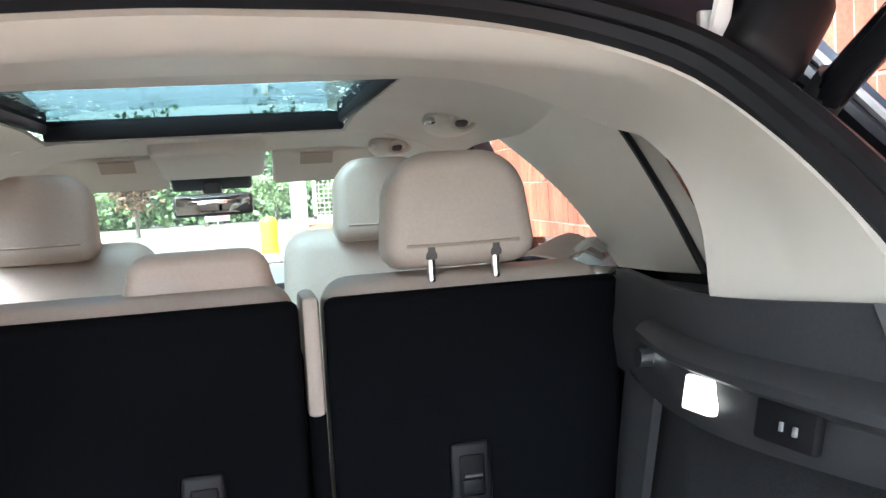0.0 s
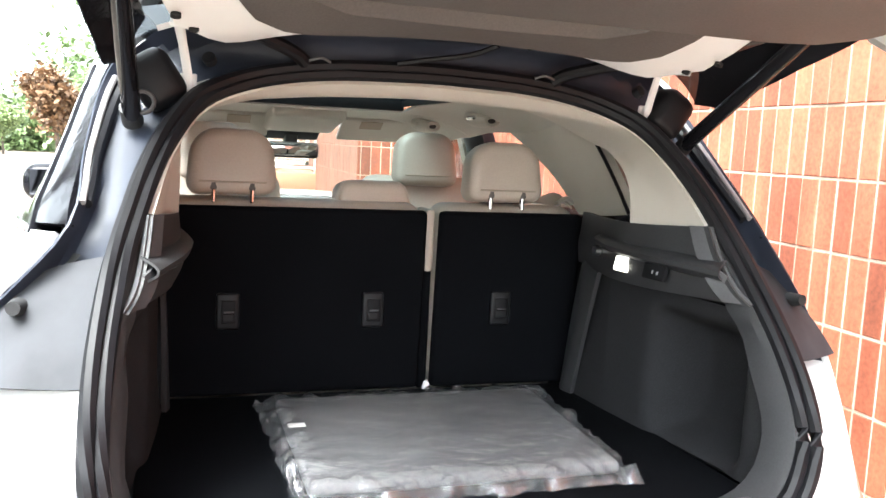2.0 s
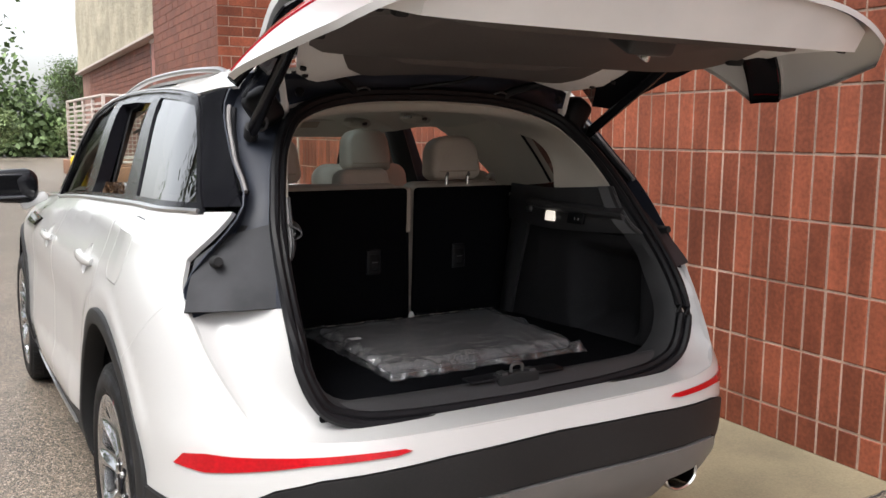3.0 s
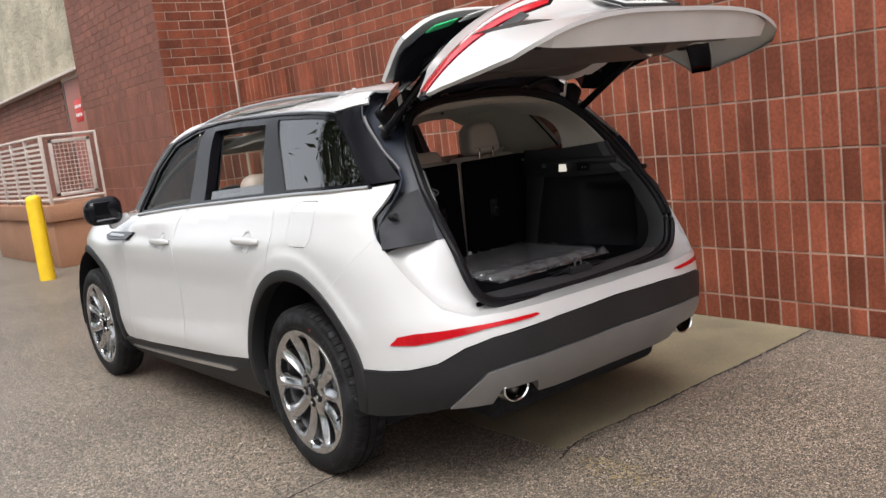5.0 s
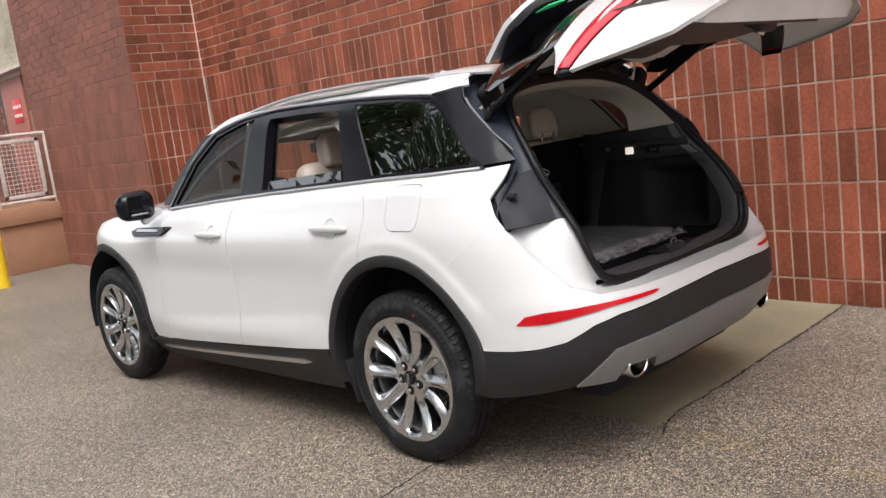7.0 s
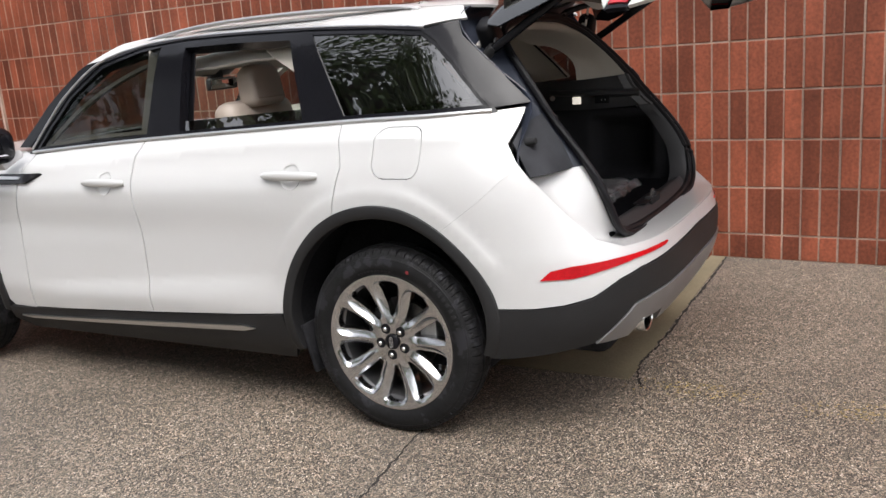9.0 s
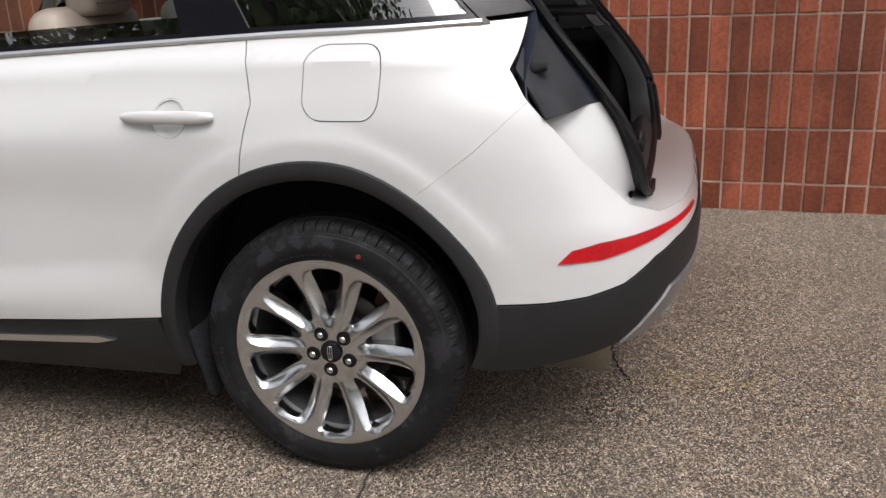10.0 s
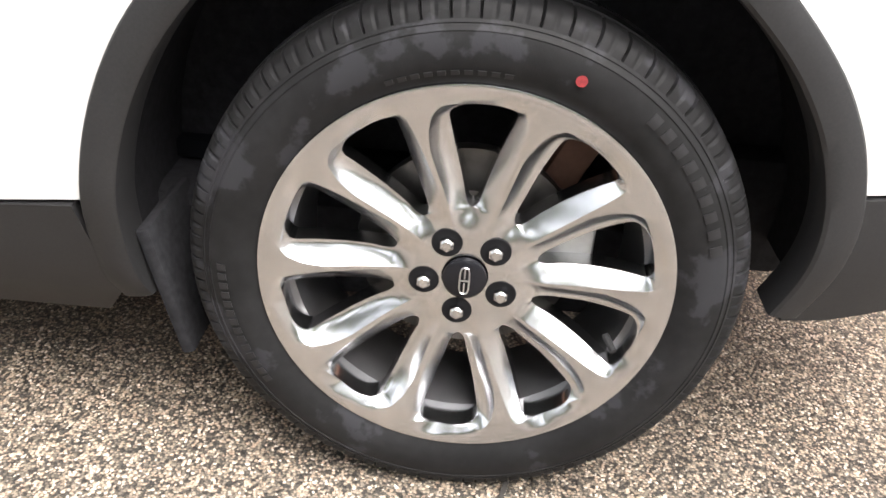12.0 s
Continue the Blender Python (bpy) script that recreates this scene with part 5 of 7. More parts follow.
def rim_y(x, z):
    """The gate's frame draws back beside the window."""
    return max(seal_y(x, z) - float(np.interp(z, [1.06, 1.12, 1.20, 1.25, 1.30, 1.36, 1.41], [0, .02, .095, .105, .08, .035, 0])), skin_y(x, z) + .03)


def gate_sheet(outline, hole=None, proud=0.0, back=.03, step=.045, dip=None, plane=seal_y):
    """A sheet on the gate's inner face, mirrored about its middle, from half an outline in (x, z); its rim is turned out by back, or to the skin when back is None."""
    lp = list(outline) + [(-x, z) for x, z in outline[::-1] if x > 1e-6]
    loops = [lp] + ([list(hole) + [(-x, z) for x, z in hole[::-1] if x > 1e-6]] if hole else [])
    pts, edges = [], []
    for q in loops:
        q2 = []
        for a, b in zip(q, q[1:] + q[:1]):
            n = max(1, int(math.hypot(b[0] - a[0], b[1] - a[1]) / .025))
            q2 += [(a[0] + (b[0] - a[0]) * i / n, a[1] + (b[1] - a[1]) * i / n) for i in range(n)]
        o = len(pts)
        pts += q2
        edges += [(o + i, o + (i + 1) % len(q2)) for i in range(len(q2))]
    rim = np.array(pts)
    gx, gz = np.meshgrid(np.arange(-.75, .75, step), np.arange(.70, 1.55, step))
    for g in np.stack([gx.ravel(), gz.ravel()], -1):
        if np.min(np.hypot(*(rim - g).T)) > step * .45:
            pts.append(tuple(g))
    v2, _, tri, _, _, _ = delaunay_2d_cdt([Vector(p) for p in pts], edges, [], 0, 1e-6)
    v2 = np.array([tuple(v) for v in v2])
    tri = [tuple(t) for t in tri]
    centre = np.array([v2[list(t)].mean(0) for t in tri])
    ok = inside(centre, loops[0])
    if hole:
        ok &= ~inside(centre, loops[1])
    tri = [t for t, k in zip(tri, ok) if k]
    verts = [(x, plane(x, z) + proud + (dip(x, z) if dip else 0), z) for x, z in v2]
    faces = []
    for t in tri:
        p = [Vector(verts[i]) for i in t]
        faces.append(t if (p[1] - p[0]).cross(p[2] - p[0]).y > 0 else t[::-1])
    border = {}
    for t in faces:
        for a, b in zip(t, t[1:] + t[:1]):
            border[(a, b)] = 1
    low = {}
    for a, b in list(border):
        if (b, a) not in border:
            for i in (a, b):
                if i not in low:
                    x, y, z = verts[i]
                    low[i] = len(verts)
                    verts.append((x, min(y - .004, skin_y(x, z) + .012) if back is None else y - back, z))
            faces.append((b, a, low[a], low[b]))
    used = sorted({i for f in faces for i in f})
    ren = {u: i for i, u in enumerate(used)}
    return [verts[u] for u in used], [tuple(ren[i] for i in f) for f in faces]


frame_out = [(0, 1.512), (.20, 1.508), (.36, 1.487), (.45, 1.455), (.505, 1.412), (.527, 1.375), (.55, 1.31), (.585, 1.235), (.63, 1.16), (.675, 1.09), (.685, 1.03), (.665, .95), (.655, .86), (.635, .78), (.59, .742), (.48, .728), (0, .722)]
pane_hole = [(0, 1.372), (.24, 1.367), (.315, 1.350), (.365, 1.315), (.41, 1.262), (.41, 1.235), (.38, 1.220), (0, 1.216)]
mesh_object("inner_frame", *gate_sheet(frame_out, pane_hole, back=None, plane=rim_y), PAINT_DULL, gate, "white painted inner frame of the tailgate")
low_out = [(0, .772), (.40, .776), (.46, .80), (.605, 1.02), (.630, 1.075), (.60, 1.15), (.545, 1.196), (.46, 1.208), (0, 1.208)]
shelf = lambda x, z: -.020 * math.exp(-((z - .965) / .04) ** 2) * (abs(x) < .40)
mesh_object("gate_trim", *gate_sheet(low_out, proud=.020, back=.09, step=.03, dip=shelf), GATE_TRIM, gate, "dark plastic tailgate lining")
head_out = [(0, 1.424), (.24, 1.418), (.33, 1.404), (.38, 1.384), (.418, 1.35), (.452, 1.295), (.495, 1.24), (.505, 1.222), (.49, 1.212), (0, 1.210)]
mesh_object("window_trim", *gate_sheet(head_out, [(x * .97, z + (.004 if z < 1.3 else -.006)) for x, z in pane_hole], proud=.012, back=.05, plane=rim_y), GATE_TRIM, gate, "dark plastic lining round the rear window")
latch = part("gate_latch", box((.13, .06, .085), (0, seal_y(0, .825) + .018, .825), .012, segments=3), TRIM_BLACK, gate, "tailgate latch")
part("latch_well", box((.085, .008, .065), (.012, seal_y(0, .825) + .047, .825), .004), PAINT_GREY, latch)
part("latch_tongue", box((.012, .022, .034), (.008, seal_y(0, .825) + .054, .812), .003), CHROME, latch)
# dark block proud of the lining paints the shade inside the cup
cup = part("pull_cup", box((.062, .012, .042), (.285, seal_y(.285, .86) + .020, .86), .006, segments=3), DARK, gate, "pull cup, its shaded hollow drawn as a dark block")
part("cup_edge", tube([(.258, seal_y(.26, .86) + .026, .86), (.285, seal_y(.28, .842) + .027, .842), (.312, seal_y(.31, .86) + .026, .86), (.285, seal_y(.28, .878) + .025, .878)], .004, 6, closed=True, samples=24), GATE_TRIM, cup)
for sx in (-1, 1):
    part("gate_buffer", box((.030, .03, .050), (sx * .60, seal_y(.60, .90), .90), .008), DARK, gate, "black rubber buffer")
    part("gate_buffer", box((.032, .026, .026), (sx * .605, seal_y(.60, .79), .79), .008), DARK, gate, "black rubber buffer")
    part("trim_end", box((.060, .022, .018), (sx * .628, seal_y(.62, 1.085) + .020, 1.085), .006), DARK, gate)
    for x, z in ((.475, 1.425), (.505, 1.375)):
        part("hole_plug", rod((sx * x, seal_y(x, z) - .004, z), (sx * x, seal_y(x, z) + .003, z), .0085, 12), DARK, gate)
    part("trim_clip", rod((sx * .16, seal_y(.16, 1.492) - .004, 1.492), (sx * .16, seal_y(.16, 1.492) + .006, 1.492), .010, 12), DARK, gate)

# ---- cabin ----
# headliner with the opening of the sunroof
def liner_z(x, y):
    return 1.505 - .10 * max(0, abs(x) - .30) ** 2 / .09 - .012 * max(0, (.1 - y) / .4) ** 2 - .018 * min(1, max(0, (y - .80) / .20)) - .030 * max(0, (y - .95) / .4) ** 2


def liner_sheet(x0, x1, y0, y1, nx, ny):
    return sheet(np.array([[(x, y, liner_z(x, y)) for y in np.linspace(y0, y1, ny)] for x in np.linspace(x0, x1, nx)]), -.01, flip=True)


for x0, x1, y0, y1 in ((-.56, .56, -.285, .22), (-.56, .56, 1.0, 1.30), (-.56, -.355, .22, 1.0), (.295, .56, .22, 1.0)):
    mesh_object("headliner", *liner_sheet(x0, x1, y0, y1, 20, 14), HEADLINER, car, "beige cloth headliner")
# black well of the sunroof
for sz, at in (((.65, .03, .044), (-.03, .998, 1.504)), ((.70, .03, .085), (-.03, .225, 1.545)), ((.016, .78, .050), (-.352, .606, 1.522)), ((.016, .78, .050), (.290, .606, 1.522))):
    part("sunroof_edge", box(sz, at, .006), BLACK_AND_SHADE, car, "black sunroof edge")
# one beige lining round the load opening, from bay rail to bay rail
half = [[(.506, -.268, 1.213), (.503, -.255, 1.295), (.501, -.180, 1.363), (.490, -.030, 1.418), (.36, .03, 1.478), (.17, .03, 1.494)], [(.530, -.37, 1.210), (.518, -.325, 1.32), (.480, -.262, 1.405), (.405, -.232, 1.447), (.27, -.222, 1.467), (.13, -.218, 1.476)], [(.541, -.43, 1.220), (.517, -.370, 1.328), (.468, -.300, 1.414), (.38, -.266, 1.449), (.25, -.258, 1.469), (.12, -.254, 1.476)], [(.550, -.488, 1.235), (.516, -.412, 1.338), (.452, -.340, 1.426), (.347, -.297, 1.470), (.22, -.290, 1.489), (.11, -.288, 1.495)]]
lining = [[(-x, y, z) for x, y, z in row] + [(0, row[-1][1], row[-1][2] + .003)] + row[::-1] for row in half]
mesh_object("load_opening_trim", *patch(lining, 80, 22, .015, flip=True), TRIM_BEIGE, car, "beige lining round the load opening")
# beige lining along the door tops and pillars, both sides
for sx in (-1, 1):
    fl = sx > 0
    c_trim = [[(sx * .640, .27, 1.19), (sx * .600, .05, 1.205), (sx * .525, -.215, 1.230)], [(sx * .615, .42, 1.30), (sx * .580, .13, 1.31), (sx * .520, -.14, 1.31)], [(sx * .575, .62, 1.405), (sx * .545, .25, 1.41), (sx * .508, -.05, 1.400)], [(sx * .535, .72, 1.455), (sx * .50, .35, 1.47), (sx * .455, .03, 1.475)], [(sx * .46, .78, 1.490), (sx * .43, .4, 1.495), (sx * .40, .06, 1.492)]]
    part("pillar_edge_seal", tube([(sx * .521, -.213, 1.232), (sx * .515, -.140, 1.312), (sx * .503, -.052, 1.400), (sx * .480, -.010, 1.440)], .0045, 6, samples=24), SEAL, car, "thin black seal along the pillar lining")
    mesh_object("rear_pillar_trim", *patch(c_trim, 12, 16, .02, flip=not fl), TRIM_BEIGE, car, "beige rear pillar lining")
    cant = [[(sx * .56, -.05, 1.46), (sx * .575, .4, 1.485), (sx * .575, 1.0, 1.485), (sx * .60, 1.35, 1.45), (sx * .68, 1.7, 1.30), (sx * .74, 1.98, 1.10)], [(sx * .49, -.05, 1.485), (sx * .515, .4, 1.51), (sx * .515, 1.0, 1.51), (sx * .53, 1.32, 1.47), (sx * .63, 1.68, 1.32), (sx * .70, 2.02, 1.10)]]
    mesh_object("door_top_trim", *patch(cant, 30, 5, .015, flip=not fl), TRIM_BEIGE, car)
    b_trim = [[(sx * .625, 1.31, 1.50), (sx * .735, 1.33, 1.12)], [(sx * .572, 1.26, 1.50), (sx * .692, 1.27, 1.12)], [(sx * .568, 1.20, 1.50), (sx * .686, 1.20, 1.12)]]
    dark_b = [[(sx * .612, 1.268, 1.492), (sx * .722, 1.288, 1.12)], [(sx * .566, 1.160, 1.488), (sx * .686, 1.165, 1.12)], [(sx * .604, 1.060, 1.492), (sx * .714, 1.040, 1.12)]]
    mesh_object("pillar_seal", *patch(dark_b, 8, 8, .006, flip=fl), SEAL, car, "black seal on the centre pillar")
    mesh_object("centre_pillar_trim", *patch(b_trim, 8, 8, .01, flip=fl), TRIM_BEIGE, car, "beige centre pillar lining")
    for d, y0, y1 in ((front_doors, 1.25, 1.98), (rear_doors, .52, 1.22)):
        i = 0 if sx < 0 else 1
        dt = patch([[(sx * .755, y0, 1.15), (sx * .745, (y0 + y1) / 2, 1.13), (sx * .735, y1, 1.09)], [(sx * .70, y0, 1.06), (sx * .69, (y0 + y1) / 2, 1.05), (sx * .69, y1, 1.02)], [(sx * .71, y0, .55), (sx * .70, (y0 + y1) / 2, .55), (sx * .70, y1, .55)]], 8, 10, .02, flip=fl)
        mesh_object("door_lining", *dt, TRIM_BEIGE, d[i], "beige door lining")
    for x, y, z in ((.468, .66, 1.464), (.425, 1.145, 1.446))[:1 if sx < 0 else 2]:
        pod = thing("grab_handle", "", "")
        pod.parent = car
        tagged(pod, "folded beige ceiling grab handle")
        dome = bmesh.new()
        bmesh.ops.create_uvsphere(dome, u_segments=20, v_segments=12, radius=1, matrix=Matrix.Translation((sx * x, y, z)) @ Matrix.Diagonal((.056, .085, .032, 1)))
        part("pod", dome, TRIM_BEIGE, pod)
        # dark block standing out of the pod paints the shade of its recess
        part("recess", box((.026, .030, .016), (sx * (x + .004), y - .070, z - .010), .008, segments=3), GATE_TRIM, pod)
        ring_pts = [(sx * (x + .004 + .022 * math.cos(a)), y - .084, z - .010 + .015 * math.sin(a)) for a in np.linspace(0, 2 * math.pi, 9)[:-1]]
        part("recess_edge", tube(ring_pts, .005, 6, closed=True, samples=24), TRIM_BEIGE, pod)
        part("hook", box((.020, .05, .014), (sx * (x - .048), y - .03, z - .002), .006, segments=3), CHROME if y < 1 else TRIM_BEIGE, pod)
    vis = part("sun_visor", box((.38, .15, .022), (sx * .325, 1.34, 1.418), .008, Euler((radians(-32), 0, 0)).to_matrix(), 3), HEADLINER, car, "beige sun visor folded up")
    part("visor_label", box((.085, .05, .002), (sx * .25, 1.29, 1.430), .0, Euler((radians(-32), 0, 0)).to_matrix()), LEATHER_SEAM, vis)
part("overhead_console", box((.27, .30, .06), (-.02, 1.24, 1.446), .018, Euler((radians(-10), 0, 0)).to_matrix(), 3), HEADLINER, car, "overhead console with reading lamps")
part("console_lens", box((.15, .020, .010), (-.02, 1.36, 1.402), .004), CHROME, car)
mirr = part("rear_view_mirror", box((.215, .03, .062), (-.03, 1.46, 1.322), .014, segments=4), TRIM_BLACK, car, "black framed rear view mirror")
part("mirror_glass", box((.198, .004, .048), (-.03, 1.444, 1.322), .002, Euler((radians(4), 0, radians(2))).to_matrix()), MIRROR, mirr)
part("mirror_stem", box((.05, .08, .05), (-.03, 1.50, 1.370), .012), TRIM_BLACK, mirr)
part("sensor_cover", box((.22, .09, .026), (-.03, 1.47, 1.392), .012, Euler((radians(-28), 0, 0)).to_matrix(), 3), SEAL, car, "black sensor cover over the mirror")

# seats
def cushion(size, at, bevel, tilt=0.0, taper=None, seg=5):
    return box(size, at, bevel, Euler((radians(tilt), 0, 0)).to_matrix(), seg, taper=taper)


def headrest(parent, x, y, z, w, h, d, posts=True, behind=True):
    """A padded leather headrest with a domed top, on two chrome posts."""
    top, low = min(.068, h * .44), min(.030, h * .3)
    n = 10
    out = [(w / 2 - .006 - top + top * math.cos(a), h / 2 - top + top * math.sin(a)) for a in np.linspace(0, math.pi / 2, n)]
    out += [(-px, pz) for px, pz in out[::-1]]
    out += [(-w / 2 + low - low * math.sin(a), -h / 2 + low - low * math.cos(a)) for a in np.linspace(math.pi / 2, 0, 4)]
    out += [(-px, pz) for px, pz in out[-4:][::-1]]
    bm = bmesh.new()
    f = bm.faces.new([bm.verts.new((px, -d / 2, pz)) for px, pz in out])
    ext = bmesh.ops.extrude_face_region(bm, geom=[f])
    bmesh.ops.translate(bm, verts=[v for v in ext["geom"] if isinstance(v, bmesh.types.BMVert)], vec=(0, d, 0))
    rims = [e for e in bm.edges if abs(e.verts[0].co.y - e.verts[1].co.y) < 1e-6]
    bmesh.ops.bevel(bm, geom=rims, offset=min(d, h) * .27, segments=5, profile=0.5, affect='EDGES')
    bmesh.ops.transform(bm, matrix=Matrix.Translation((x, y, z)) @ Matrix.Rotation(radians(-7), 4, 'X'), verts=bm.verts)
    ob = part("headrest", bm, LEATHER, parent, "beige leather headrest", sharp=50)
    if posts:
        for dx in (-.045, .045):
            part("post", rod((x + dx, y - (d * .44 if behind else 0), z - h / 2 - .045), (x + dx, y - (d * .47 if behind else 0), z - h * (.36 if behind else .45)), .0065, 10), CHROME, parent)
            if behind:
                part("post_guide", box((.017, .012, .024), (x + dx, y - d * .5, z - h * .335), .004, segments=2), GATE_TRIM, parent)
        part("seam", tube([(x - w * .37, y - d * .5 - h * .036, z - h * .285), (x, y - d * .5 - h * .037, z - h * .29), (x + w * .37, y - d * .5 - h * .036, z - h * .285)], .0026, 6, samples=14), LEATHER_SEAM, parent)
    return ob


def rear_back(x0, x1, lab):
    w, x = x1 - x0, (x0 + x1) / 2
    s = thing("rear_seat_back", "", "")
    s.parent = car
    tagged(s, lab)
    part("carpet_back", box((w, .03, .465), (x, .095, .972), .013, Euler((radians(3), 0, 0)).to_matrix(), 3), CARPET, s, "black carpeted seat back")
    part("padding", cushion((w - .004, .12, .47), (x, .170, .985), .04, 3), LEATHER, s, "beige leather seat padding")
    return s


seat_l = rear_back(-.585, .118, "wide folding rear seat back, carpeted black behind")
seat_r = rear_back(.150, .552, "narrow folding rear seat back, carpeted black behind")
headrest(seat_l, -.360, .165, 1.304, .212, .158, .10)
headrest(seat_r, .346, .165, 1.304, .212, .158, .10)
headrest(seat_l, -.005, .20, 1.228, .20, .080, .10, False)
for x, s in ((-.372, seat_l), (-.018, seat_l), (.326, seat_r)):
    latch = part("latch_plate", box((.056, .008, .090), (x + .003, .079, .952), .008, segments=3), LATCH_GREY, s, "black plastic fold latch")
    # near-black slab on the plate paints the shade of the latch hollow
    part("latch_well", box((.034, .003, .056), (x + .004, .0752, .951), .004, segments=2), BLACK_AND_SHADE, latch)
    part("latch_lever", box((.028, .006, .020), (x + .004, .0738, .937), .003, segments=3), LATCH_GREY, latch)
    part("latch_bar", box((.024, .004, .004), (x + .006, .0725, .951), .0015), TRIM_LIGHT, latch)
part("seat_gap_lower", box((.026, .10, .40), (.134, .165, .93), .008), CARPET, seat_l)
part("seat_gap", box((.024, .10, .16), (.134, .150, 1.125), .008), LEATHER, seat_l, "beige edge between the seat backs")
part("seat_tab", box((.022, .012, .022), (.135, .080, .752), .004, taper=lambda c: (c.x * (.5 if c.z > 0 else 1.2), c.y, c.z)), PLATE, seat_l)
belt = patch([[(.60, .24, 1.205), (.56, .22, 1.222), (.52, .20, 1.212)], [(.62, .30, 1.215), (.57, .29, 1.245), (.50, .27, 1.218)], [(.63, .36, 1.21), (.58, .36, 1.235), (.50, .34, 1.212)]], 10, 10, .004)
for sx in (-1, 1):
    v = [(p[0] * -sx * -1, p[1], p[2]) for p in belt[0]]
    mesh_object("seat_belt", v, belt[1] if sx > 0 else [f[::-1] for f in belt[1]], LEATHER, car, "beige seat belt over the bolster")
    part("belt_guide", tube([(sx * .545, .22, 1.222), (sx * .58, .24, 1.236), (sx * .615, .27, 1.222)], .008, 6, samples=14), TRIM_BEIGE, car)
    fs = thing("front_seat", "", "")
    fs.parent = car
    tagged(fs, "beige leather front seat")
    part("backrest", cushion((.50, .14, .62), (sx * .36, .93, .95), .06, -12, lambda c: (c.x * (1 - .22 * max(0, c.z / .62)), c.y, c.z), 5), LEATHER, fs)
    part("seat_base", cushion((.50, .50, .16), (sx * .36, 1.22, .62), .05), LEATHER, fs)
    headrest(fs, sx * .36, .93, 1.315, .225, .185, .10, True, False)
    part("rear_bench", cushion((.58, .48, .18), (sx * .29, .48, .66), .05), LEATHER, seat_l if sx < 0 else seat_r)
dash = patch([[(-.72, 1.72, 1.02), (-.3, 1.70, 1.06), (.3, 1.70, 1.06), (.72, 1.72, 1.02)], [(-.74, 1.92, 1.08), (-.3, 1.95, 1.10), (.3, 1.95, 1.10), (.74, 1.92, 1.08)], [(-.72, 2.12, 1.075), (-.3, 2.2, 1.085), (.3, 2.2, 1.085), (.72, 2.12, 1.075)]], 16, 10, .02)
mesh_object("dashboard", *dash, TRIM_GREY, car, "dark dashboard")
part("dash_face", box((1.42, .05, .45), (0, 1.75, .83), .03), TRIM_BEIGE, car)
wheel_pts = [(-.36 + .185 * math.cos(a), 1.52 + .06 * math.sin(a), 1.0 + .175 * math.sin(a)) for a in np.linspace(0, 2 * math.pi, 13)[:-1]]
steer = part("steering_wheel", tube(wheel_pts, .016, 8, closed=True, samples=48), TRIM_BLACK, car, "black steering wheel")
part("steering_hub", cushion((.30, .05, .10), (-.36, 1.54, 1.0), .02, 20), TRIM_BLACK, steer)
part("cabin_floor", box((1.3, 2.0, .03), (0, 1.1, .40), .005), CARPET, car)

# load bay
part("load_floor", box((1.13, .86, .02), (0, -.33, .728), .006), CARPET, car, "black carpeted load floor")
part("bay_bottom", box((1.16, .95, .02), (0, -.30, .66), .004), DARK, car)


def bay_x(y, z):
    """How far out the bay's side wall stands."""
    t = np.clip((.08 - y) / .75, 0, 1)
    x = .505 + .075 * t + .035 * np.clip((y + .14) / .14, 0, 1) * np.clip((z - .7) / .3, 0, 1)
    hollow = .125 * (1 / (1 + math.exp((abs(y + .455) - .125) / .010))) * (1 / (1 + math.exp((z - 1.015) / .010))) * (1 / (1 + math.exp((.76 - z) / .012)))
    return float(x + hollow)


